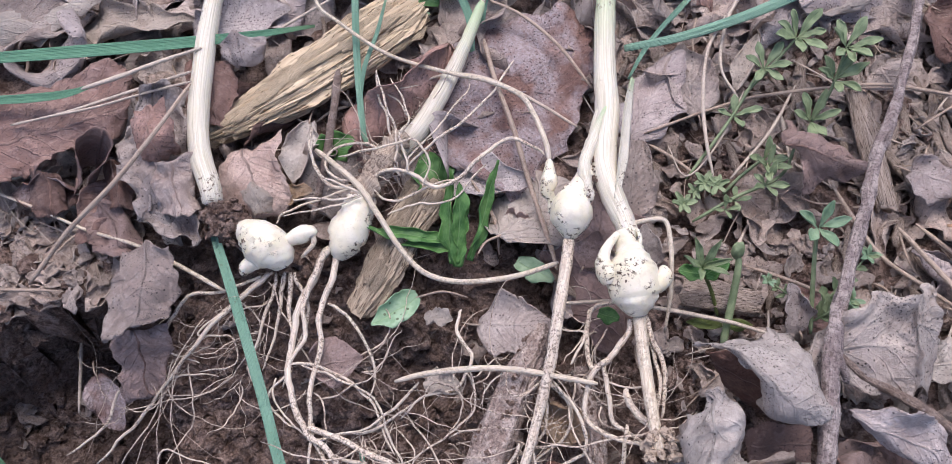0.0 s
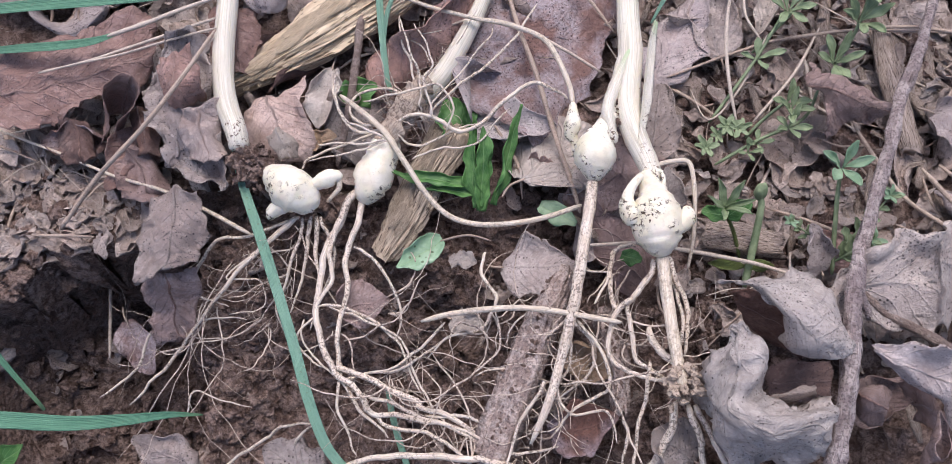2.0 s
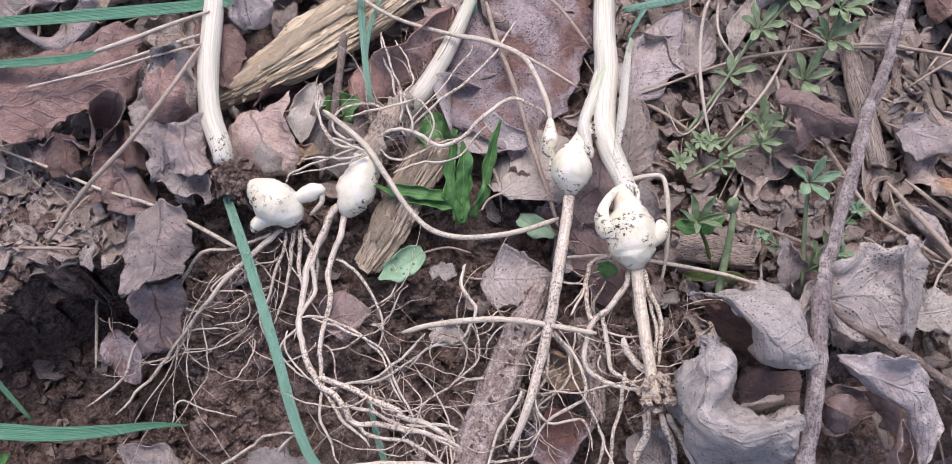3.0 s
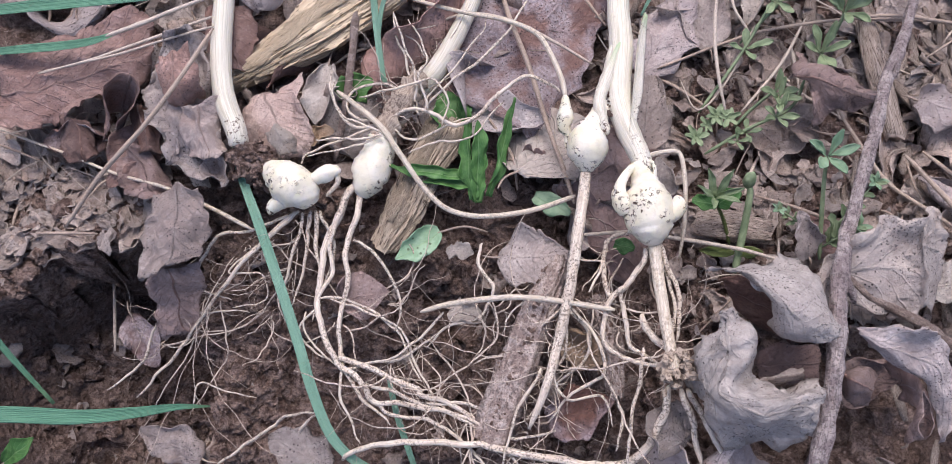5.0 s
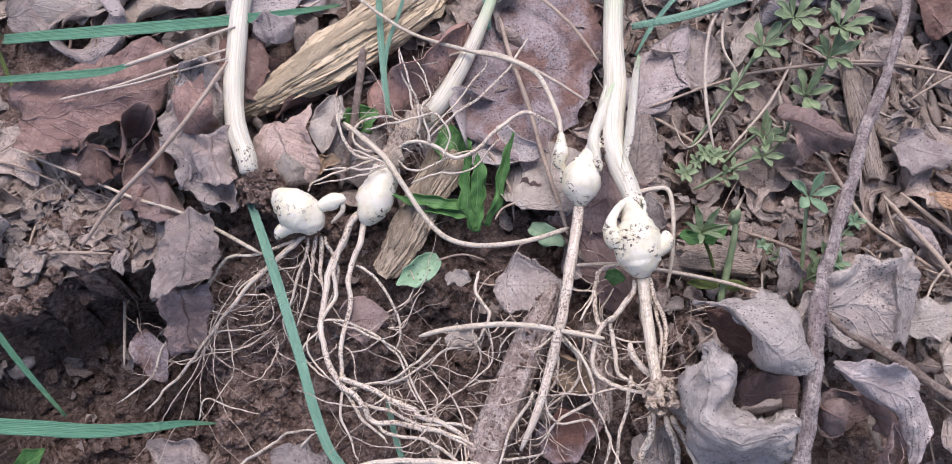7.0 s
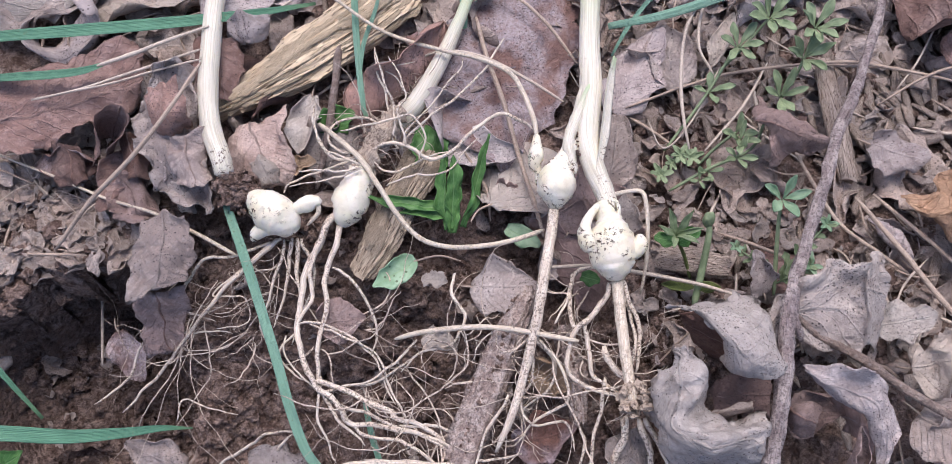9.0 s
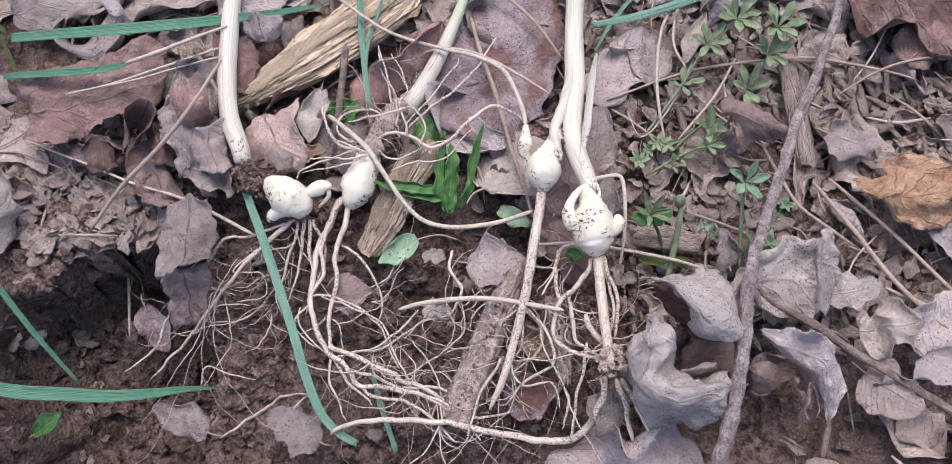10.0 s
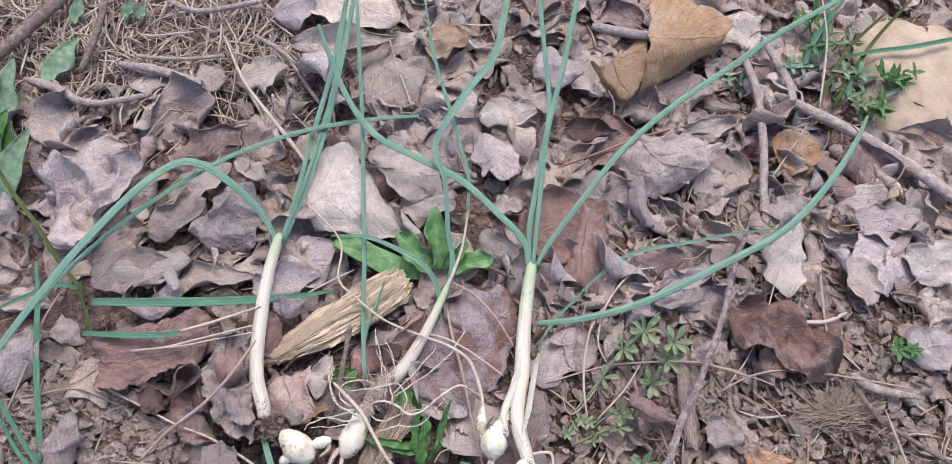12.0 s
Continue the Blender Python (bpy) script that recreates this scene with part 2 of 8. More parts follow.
SOIL = soil_material()
LILAC = dead_leaf_material("lilac_grey_leaf", (0.64, 0.57, 0.545), (0.38, 0.315, 0.295), (0.51, 0.445, 0.43), 0.9, 0.5)
GREY = dead_leaf_material("grey_brown_leaf", (0.58, 0.505, 0.46), (0.325, 0.267, 0.24), (0.445, 0.365, 0.322), 0.8, 0.6)
ASHEN = dead_leaf_material("ash_grey_leaf", (0.58, 0.52, 0.475), (0.34, 0.29, 0.26), (0.48, 0.42, 0.385), 1.0, 0.35, vary=0.12)
MOTTLED = dead_leaf_material("mottled_purple_leaf", (0.30, 0.165, 0.13), (0.16, 0.085, 0.07), (0.42, 0.355, 0.365), 1.0, 0.3, spread=0.40, vary=0.1)
BUFF_PINK = dead_leaf_material("buff_pink_leaf", (0.62, 0.50, 0.44), (0.40, 0.29, 0.25), (0.50, 0.38, 0.33), 0.5, 0.6)
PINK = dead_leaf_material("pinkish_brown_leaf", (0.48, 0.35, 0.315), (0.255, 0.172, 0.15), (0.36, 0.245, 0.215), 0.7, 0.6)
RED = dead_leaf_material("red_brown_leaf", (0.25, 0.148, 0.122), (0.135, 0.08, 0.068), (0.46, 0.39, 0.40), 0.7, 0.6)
TAN = dead_leaf_material("tan_leaf", (0.62, 0.44, 0.28), (0.39, 0.245, 0.14), (0.57, 0.45, 0.34), 0.4, 0.8)
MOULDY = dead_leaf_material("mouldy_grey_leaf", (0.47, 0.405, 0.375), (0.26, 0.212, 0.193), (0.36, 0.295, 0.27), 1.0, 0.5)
ORANGE = dead_leaf_material("orange_brown_leaf", (0.58, 0.40, 0.27), (0.30, 0.175, 0.105), (0.44, 0.29, 0.195), 0.4, 0.8)
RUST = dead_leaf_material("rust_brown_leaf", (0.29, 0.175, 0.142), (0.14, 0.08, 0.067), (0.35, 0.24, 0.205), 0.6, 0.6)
PALE = dead_leaf_material("pale_buff_leaf", (0.70, 0.63, 0.56), (0.48, 0.405, 0.35), (0.58, 0.50, 0.43), 0.6, 0.6)
CRUMBS_OF_LEAF = dead_leaf_material("broken_leaf", (0.66, 0.56, 0.495), (0.36, 0.285, 0.245), (0.52, 0.425, 0.37), 0.7, 0.5, island=True)
NECK = stem_material()
BULB = bulb_material()
ROOT = fibre_material("onion_root", (0.76, 0.68, 0.57), (0.55, 0.45, 0.36), 6, 0.7, 0.6, 0.1, 0.0004, 330)
FINE_ROOT = fibre_material("fine_root", (0.73, 0.63, 0.53), (0.48, 0.38, 0.30), 6, 0.7, 0.7, 0.0, 0.0003, 330)
SHOOT = fibre_material("pale_shoot", (0.70, 0.63, 0.52), (0.52, 0.43, 0.33), 8, 0.35, 0.5, 0.1)
SHEATH = fibre_material("papery_sheath", (0.54, 0.455, 0.36), (0.28, 0.215, 0.17), 20, 0.8, 0.8)
STRAW = fibre_material("dry_straw", (0.56, 0.45, 0.36), (0.36, 0.27, 0.21), 16, 0.3, 0.65)
PALE_STRAW = fibre_material("bleached_straw", (0.70, 0.61, 0.51), (0.50, 0.41, 0.33), 16, 0.25, 0.65)
RUST_STRAW = fibre_material("rusty_straw", (0.44, 0.27, 0.19), (0.27, 0.16, 0.11), 16, 0.2, 0.65)
ONION_GREEN = blade_material("onion_blade", (0.36, 0.58, 0.44), (0.21, 0.42, 0.29), (0.30, 0.47, 0.26))
GRASS_GREEN = blade_material("grass_blade", (0.20, 0.42, 0.27), (0.10, 0.27, 0.165), (0.21, 0.35, 0.15))
OLIVE = blade_material("olive_stalk", (0.19, 0.24, 0.07), (0.1, 0.13, 0.04), (0.2, 0.22, 0.08))
HERB = herb_material("herb_leaf", (0.12, 0.26, 0.075), (0.055, 0.15, 0.04))
CLEAVER = herb_material("cleavers_leaf", (0.27, 0.335, 0.19), (0.16, 0.215, 0.115))
FRESH = herb_material("fresh_green_leaf", (0.20, 0.38, 0.15), (0.11, 0.25, 0.085))
PITTED = herb_material("pitted_leaf", (0.32, 0.46, 0.31), (0.20, 0.33, 0.20), 0.8)
SAGE = herb_material("dull_green_leaf", (0.26, 0.37, 0.24), (0.15, 0.25, 0.15))
ROTTEN = rotten_wood_material("rotten_yellow_wood", (0.86, 0.72, 0.52), (0.64, 0.49, 0.32), (0.13, 0.08, 0.045))
GREY_WOOD = rotten_wood_material("grey_rotten_wood", (0.62, 0.515, 0.385), (0.38, 0.295, 0.215), (0.08, 0.055, 0.045))
CHIP_WOOD = rotten_wood_material("wood_chip", (0.60, 0.495, 0.415), (0.36, 0.28, 0.225), (0.08, 0.055, 0.045))
BARK = bark_material("purple_grey_bark", (0.60, 0.515, 0.48), (0.33, 0.265, 0.255), 0.5)
BROWN_BARK = bark_material("brown_bark", (0.44, 0.35, 0.30), (0.26, 0.195, 0.165), 0.3)
CAKED = bark_material("soil_caked_root", (0.60, 0.50, 0.44), (0.33, 0.25, 0.215), 0.4)
PALE_BARK = bark_material("pale_bark", (0.70, 0.61, 0.56), (0.47, 0.39, 0.35), 0.2)
STONE = stone_material()


# ---- mesh helpers; places are in millimetres ----
MM = 0.001


def part(name, bm, material, parent=None, label="", kind="", smooth=True):
    """Links a bmesh (metres, world axes) as one mesh object, its origin at its parent's."""
    me = bpy.data.meshes.new(name)
    if parent is not None:
        bmesh.ops.translate(bm, verts=bm.verts, vec=-Vector(parent["base"]))
    bm.to_mesh(me)
    bm.free()
    me.polygons.foreach_set("use_smooth", [smooth] * len(me.polygons))
    me.materials.append(material)
    ob = new(name, me)
    if parent is not None:
        ob.parent = parent
        ob["base"] = (0, 0, 0)
        if "base" in parent and parent.parent is None:
            ob["base"] = parent["base"]
    return tagged(ob, label, kind=kind)


def thing(name, base, label, category, group="", kind=""):
    """An Empty at a thing's base, in millimetres."""
    ob = new(name)
    ob.empty_display_size = 0.01
    ob.location = Vector(base) * MM
    ob["base"] = tuple(Vector(base) * MM)
    return tagged(ob, label, category, group, kind)


def lone(name, bm, material, label, category, group="", kind=""):
    """A thing that is a single mesh, its origin at its lowest corner's foot."""
    base = Vector((sum(v.co.x for v in bm.verts), sum(v.co.y for v in bm.verts), 0)) / len(bm.verts)
    base.z = min(v.co.z for v in bm.verts)
    bmesh.ops.translate(bm, verts=bm.verts, vec=-base)
    ob = part(name, bm, material)
    ob.location = base
    return tagged(ob, label, category, group, kind)


def spline(points, steps):
    """A smooth line through a few points, evenly split."""
    p = [Vector(q) for q in points]
    p = [2 * p[0] - p[1], *p, 2 * p[-1] - p[-2]]
    out = []
    for i in range(1, len(p) - 2):
        for k in range(steps):
            t = k / steps
            a, b, c, d = p[i - 1:i + 3]
            out.append(0.5 * (2 * b + (c - a) * t + (2 * a - 5 * b + 4 * c - d) * t * t + (3 * b - a - 3 * c + d) * t ** 3))
    return [*out, p[-2]]


def along(values, f):
    """Reads a short list of values at f from 0 to 1."""
    x = f * (len(values) - 1)
    i = min(int(x), len(values) - 2)
    return values[i] + (values[i + 1] - values[i]) * (x - i)


def tube_into(bm, points, radii, ring=8, steps=5, rough=0.0, seed=0, flat=1.0, wander=0.0, girth=0.76):
    """A round strand through points (mm): closed ends, uneven girth; girth thins all the radii (mm) alike."""
    uv = bm.loops.layers.uv.verify()
    line = spline(points, steps)
    n, rows, normal = len(line), [], Vector((0, 0, 1))
    off = Vector((seed * 3.7, seed * 1.3, seed * 0.7))
    for i, c in enumerate(line):
        way = (line[min(i + 1, n - 1)] - line[max(i - 1, 0)]).normalized()
        side = way.cross(normal)
        side = side.normalized() if side.length > 1e-4 else way.orthogonal().normalized()
        up = side.cross(way).normalized()
        normal = up
        f = i / (n - 1)
        r = along(radii, f) * girth * (0.55 if i in (0, n - 1) else 1.0)
        if wander and 0 < i < n - 1:
            c = c + wander * (1.3 * Vector(noise.noise_vector(c * 0.12 + off)) + 0.45 * Vector(noise.noise_vector(c * 0.33 - off)))
        row = []
        for k in range(ring):
            a = 2 * math.pi * k / ring
            d = math.cos(a) * side + math.sin(a) * up * flat
            rr = r * (1 + rough * noise.noise(c * (0.9 / max(r, 0.6)) + d * 1.5 + off))
            row.append(bm.verts.new((c + d * rr) * MM))
        rows.append(row)
    for i in range(n - 1):
        for k in range(ring):
            f = bm.faces.new((rows[i][k], rows[i][(k + 1) % ring], rows[i + 1][(k + 1) % ring], rows[i + 1][k]))
            for lp, (a, b) in zip(f.loops, ((i, k), (i, k + 1), (i + 1, k + 1), (i + 1, k))):
                lp[uv].uv = (a / (n - 1), b / ring)
    for row, turn in ((rows[0], 1), (rows[-1], -1)):
        f = bm.faces.new(row[::turn][::-1])
        for lp in f.loops:
            lp[uv].uv = (0 if turn == 1 else 1, 0.5)
    return bm


def tube(points, radii, **more):
    return tube_into(bmesh.new(), points, radii, **more)


def blade(points, widths, fold=0.35, steps=6, thick=0.25, twist=(0.0, 0.0), face=(0, 0, 1)):
    """A grass-like blade: a shallow V in section, with thickness and a twist."""
    bm = bmesh.new()
    uv = bm.loops.layers.uv.verify()
    line = spline(points, steps)
    n, tops, unders = len(line), [], []
    for i, c in enumerate(line):
        f = i / (n - 1)
        way = (line[min(i + 1, n - 1)] - line[max(i - 1, 0)]).normalized()
        side = way.cross(Vector(face)).normalized()
        side = Matrix.Rotation(radians(along(twist, f)), 3, way) @ side
        up = side.cross(way)
        w = max(along(widths, f) * 0.78, 0.15) / 2
        top, under = [], []
        for k in range(13):
            s = k / 6 - 1
            q = c + side * (s * w) + up * ((abs(s) ** 1.4 * fold + (0.09 if k % 4 == 2 else 0.0)) * w)
            top.append(bm.verts.new(q * MM))
            under.append(bm.verts.new((q - up * thick * (1.15 - abs(s))) * MM))
        tops.append(top)
        unders.append(under)

    def quad(a, b, c, d, uvs):
        f = bm.faces.new((a, b, c, d))
        for lp, t in zip(f.loops, uvs):
            lp[uv].uv = t

    for i in range(n - 1):
        u0, u1 = i / (n - 1), (i + 1) / (n - 1)
        for k in range(12):
            v0, v1 = k / 12, (k + 1) / 12
            quad(tops[i][k], tops[i][k + 1], tops[i + 1][k + 1], tops[i + 1][k], ((u0, v0), (u0, v1), (u1, v1), (u1, v0)))
            quad(unders[i][k], unders[i + 1][k], unders[i + 1][k + 1], unders[i][k + 1], ((u0, v0), (u1, v0), (u1, v1), (u0, v1)))
        for k, turn in ((0, 1), (12, -1)):
            q = (tops[i][k], tops[i + 1][k], unders[i + 1][k], unders[i][k])
            quad(*q[::turn], ((u0, 0),) * 4)
    for i in (0, n - 1):
        for k in range(12):
            q = (tops[i][k], unders[i][k], unders[i][k + 1], tops[i][k + 1])
            quad(*(q if i == 0 else q[::-1]), ((0, 0),) * 4)
    return bm


def outline(shape, u, seed):
    """Half width, 0 to 1, of a leaf at u along its midrib."""
    if shape == "oak":
        w = math.sin(math.pi * min(1, 0.04 + u * 0.96) ** 0.85) ** 0.6
        return w * (0.89 + 0.11 * math.cos(2 * math.pi * (u * 3.3 + 0.1 + seed * 0.37)))
    if shape == "round":
        return math.sin(math.pi * (0.03 + 0.95 * u) ** 0.8) ** 0.5
    if shape == "spoon":
        return math.sin(math.pi * min(1.0, 0.02 + 0.97 * u) ** 1.7) ** 0.8
    if shape == "lance":
        return math.sin(math.pi * (0.03 + 0.96 * u) ** 0.9) ** 0.9
    return math.sin(math.pi * (0.02 + 0.97 * u) ** 0.75) ** 0.75


def crease(p):
    """Sharp-ridged noise, about -1 to 1."""
    return 1 - 3.2 * abs(noise.noise(p))


def leaf_into(bm, length, width, shape="ovate", cup=20, bend=10, crumple=0.10, torn=0.05, seed=0, nu=30, nv=20, thick=0.18, m=None, ripple=0.0, roll_edge=75.0, pleat=0.008):
    """A leaf from its base at 0 along +x, in mm: cupped across, bent along, crumpled and pleated, with an uneven edge."""
    uv = bm.loops.layers.uv.verify()
    off = Vector((seed * 7.31, seed * 3.17, seed * 5.71))
    m = m or Matrix.Identity(4)
    grid = []
    swerve = noise.noise(off + Vector((9, 2, 4))) * 0.25
    for i in range(nu + 1):
        u, row = i / nu, []
        a = radians(bend) * (u - 0.5)
        if abs(bend) > 1:
            rad = length / radians(bend)
            x0, z0 = math.sin(a) * rad, math.cos(a) * rad - rad
        else:
            x0, z0 = length * (u - 0.5), 0.0
        c0 = radians(cup) * (1 + 0.8 * noise.noise(Vector((u * 2.2, 0, 5)) + off))
        for k in range(nv + 1):
            s = 2 * k / nv - 1
            flank = math.copysign(2.0, s)
            hw = max(0.02, outline(shape, u, seed)) * width / 2
            edge = 0.6 * noise.noise(Vector((u * 2.6, flank, 1)) + off) * (0.6 + torn * 4) + torn * 1.8 * noise.noise(Vector((u * 10, flank, 0)) + off) + torn * 0.8 * noise.noise(Vector((u * 31, flank, 3)) + off)
            t = s * hw * (1 + edge * abs(s) ** 1.5)
            c = c0 + radians(roll_edge) * max(0, abs(s) - 0.45) * 1.8 * (0.3 + 1.6 * noise.noise(Vector((u * 2.7, flank, 8)) + off))
            ang = c * s
            y = t * (math.sin(ang) / ang if abs(ang) > 1e-3 else 1) + swerve * length * (u - 0.5) ** 2
            z = abs(t) * (1 - math.cos(ang)) / abs(ang) * math.copysign(1, c) if abs(ang) > 1e-3 else 0.0
            q = Vector((x0, y, z0 + z))
            e = q / length
            q.z += crumple * 1.35 * length * (0.55 * noise.noise(e * 2.6 + off) + 0.30 * crease(e * 2.3 - off) + 0.07 * crease(e * 6 + off) + 0.035 * noise.noise(e * 20 + off))
            q.z += pleat * length * (2 * abs(((u - 0.35 * abs(s)) * 8) % 1 - 0.5) - 0.5) * min(1, abs(s) * 4)
            q.z += ripple * length * abs(s) ** 2 * math.sin(u * 17 + seed)
            q.x += crumple * length * 0.35 * noise.noise(e * 3.1 + off * 2)
            q.y += crumple * length * 0.35 * noise.noise(e * 3.3 - off)
            q.z -= 0.008 * length * (1 - min(1, abs(s) * 6))
            row.append(q)
        grid.append(row)
    tops, unders = [], []
    for i in range(nu + 1):
        top, under = [], []
        for k in range(nv + 1):
            du = grid[min(i + 1, nu)][k] - grid[max(i - 1, 0)][k]
            dv = grid[i][min(k + 1, nv)] - grid[i][max(k - 1, 0)]
            nrm = du.cross(dv)
            nrm = nrm.normalized() if nrm.length > 1e-6 else Vector((0, 0, 1))
            top.append(bm.verts.new(m @ (grid[i][k] * MM)))
            under.append(bm.verts.new(m @ ((grid[i][k] - nrm * thick) * MM)))
        tops.append(top)
        unders.append(under)

    def quad(q, uvs):
        f = bm.faces.new(q)
        for lp, t in zip(f.loops, uvs):
            lp[uv].uv = t

    for i in range(nu):
        for k in range(nv):
            box = ((i / nu, k / nv), (i / nu, (k + 1) / nv), ((i + 1) / nu, (k + 1) / nv), ((i + 1) / nu, k / nv))
            quad((tops[i][k], tops[i + 1][k], tops[i + 1][k + 1], tops[i][k + 1]), (box[0], box[3], box[2], box[1]))
            quad((unders[i][k], unders[i][k + 1], unders[i + 1][k + 1], unders[i + 1][k]), box)
        for k in (0, nv):
            q = (tops[i][k], unders[i][k], unders[i + 1][k], tops[i + 1][k])
            quad(q if k == 0 else q[::-1], ((i / nu, k / nv),) * 4)
    for k in range(nv):
        for i in (0, nu):
            q = (tops[i][k], tops[i][k + 1], unders[i][k + 1], unders[i][k])
            quad(q if i == 0 else q[::-1], ((i / nu, k / nv),) * 4)
    return bm


def leaf_frame(base, tip, roll=0):
    """The pose of a leaf whose middle lies halfway from base to tip (mm), turned about its midrib by roll."""
    a, b = Vector(base) * MM, Vector(tip) * MM
    x = (b - a).normalized()
    y = Vector((0, 0, 1)).cross(x).normalized()
    z = x.cross(y)
    return Matrix.Translation((a + b) / 2) @ Matrix((x, y, z)).transposed().to_4x4() @ pose(0, 0, 0, roll)


def dead_leaf(base, tip, width, material, label, shape="ovate", roll=0, stalk=True, **more):
    """One dead leaf of the litter, from its base to its tip."""
    length = (Vector(tip) - Vector(base)).length
    m = leaf_frame(base, tip, roll)
    ob = thing("dead_leaf", base, label, "dead leaf", "dead leaves on the ground")
    part("leaf_blade", leaf_into(bmesh.new(), length, width, shape, m=m, **more), material, ob)
    if stalk:
        back = (Vector(base) - Vector(tip)).normalized() * length * 0.2
        p = Vector(base)
        part("leaf_stalk", tube([p - back * 0.2, p + back * 0.4 + Vector((0, 0, 0.5)), p + back + Vector((0, 1, -1))], [0.5, 0.4, 0.45], ring=5, steps=3), STRAW, ob)
    return ob


def crease_noise(p):
    return 1 - 2 * abs(noise.noise(p))


def curled_leaf(sections, material, label, crumple=1.0, torn=1.2, seed=0, lift=0.0, steps=8, thick=0.16):
    """A leaf that curls too far for a flat blade: its skin runs over a few bowed sections (mm)."""
    off = Vector((seed * 2.9, seed * 1.7, seed * 3.3))
    lines = [spline(sec, steps) for sec in sections]
    grid = [list(col) for col in zip(*[spline(list(col), steps) for col in zip(*lines)])]
    nu, nv = len(grid) - 1, len(grid[0]) - 1
    for i, row in enumerate(grid):
        for k, c in enumerate(row):
            rim = max(0.0, 1 - 4 * min(i, nu - i, k, nv - k) / min(nu, nv))
            shift = crumple * (1.3 * Vector(noise.noise_vector(c * 0.09 + off)) + 0.5 * Vector(noise.noise_vector(c * 0.25 + off)))
            shift += Vector((0, 0, crumple * (1.5 * crease_noise(c * 0.06 + off * 2) + 1.0 * crease_noise(c * 0.13 - off) + 0.5 * crease_noise(c * 0.3 + off))))
            shift += rim * torn * 1.9 * Vector(noise.noise_vector(c * 0.10 + off * 3))
            shift.z += rim ** 1.5 * lift * (0.35 + 1.5 * noise.noise(c * 0.065 - off * 2))
            row[k] = c + shift + torn * rim * (Vector(noise.noise_vector(c * 0.3 - off)) + 0.28 * Vector(noise.noise_vector(c * 0.8 + off)))
    bm = bmesh.new()
    uv = bm.loops.layers.uv.verify()
    tops, unders = [], []
    for i in range(nu + 1):
        tops.append([])
        unders.append([])
        for k in range(nv + 1):
            nrm = (grid[min(i + 1, nu)][k] - grid[max(i - 1, 0)][k]).cross(grid[i][min(k + 1, nv)] - grid[i][max(k - 1, 0)])
            nrm = nrm.normalized() if nrm.length > 1e-6 else Vector((0, 0, 1))
            tops[i].append(bm.verts.new(grid[i][k] * MM))
            unders[i].append(bm.verts.new((grid[i][k] - nrm * thick) * MM))

    def quad(corners, spots):
        f = bm.faces.new(corners)
        for lp, (a, b) in zip(f.loops, spots):
            lp[uv].uv = (a / nu, b / nv)

    for i in range(nu):
        for k in range(nv):
            quad((tops[i][k], tops[i + 1][k], tops[i + 1][k + 1], tops[i][k + 1]), ((i, k), (i + 1, k), (i + 1, k + 1), (i, k + 1)))
            quad((unders[i][k], unders[i][k + 1], unders[i + 1][k + 1], unders[i + 1][k]), ((i, k), (i, k + 1), (i + 1, k + 1), (i + 1, k)))
        for k in (0, nv):
            q = (tops[i][k], unders[i][k], unders[i + 1][k], tops[i + 1][k])
            quad(q if k == 0 else q[::-1], ((i, k),) * 4)
    for k in range(nv):
        for i in (0, nu):
            q = (tops[i][k], tops[i][k + 1], unders[i][k + 1], unders[i][k])
            quad(q if i == 0 else q[::-1], ((i, k),) * 4)
    ob = thing("dead_leaf", sections[0][0], label, "dead leaf", "dead leaves on the ground")
    part("leaf_blade", bm, material, ob)
    rib = [grid[i][nv // 2] - Vector((0, 0, 0.15)) for i in range(0, nu + 1, 2)]
    part("midrib", tube(rib, [0.6, 0.45, 0.25], ring=6, steps=3), material, ob)
    return ob


ICO = {}
for level in (1, 2, 3, 4):
    ball = bmesh.new()
    bmesh.ops.create_icosphere(ball, subdivisions=level, radius=1.0)
    ICO[level] = ([v.co.copy() for v in ball.verts], [[v.index for v in f.verts] for f in ball.faces])
    ball.free()


def blob_into(bm, centre, size, turn=(0, 0, 0), rough=0.08, freq=1.0, seed=0, taper=0.0, sub=3):
    """An uneven round body (mm): taper draws its +z end out to a neck."""
    spin = Euler([radians(a) for a in turn]).to_matrix()
    off = Vector((seed * 2.3, seed * 4.1, seed * 1.9))
    made = []
    for c in ICO[sub][0]:
        r = 1 + rough * noise.noise(c * freq * 2 + off) + rough * 0.4 * noise.noise(c * freq * 6 + off)
        if c.z > 0:
            k = 1 - taper * c.z ** 1.5
            c = Vector((c.x * k, c.y * k, c.z * (1 + taper * 0.55 * c.z)))
        made.append(bm.verts.new((Vector(centre) + spin @ Vector((c.x * r * size[0], c.y * r * size[1], c.z * r * size[2]))) * MM))
    for f in ICO[sub][1]:
        bm.faces.new([made[i] for i in f])
    return bm


def blob(*given, **more):
    return blob_into(bmesh.new(), *given, **more)


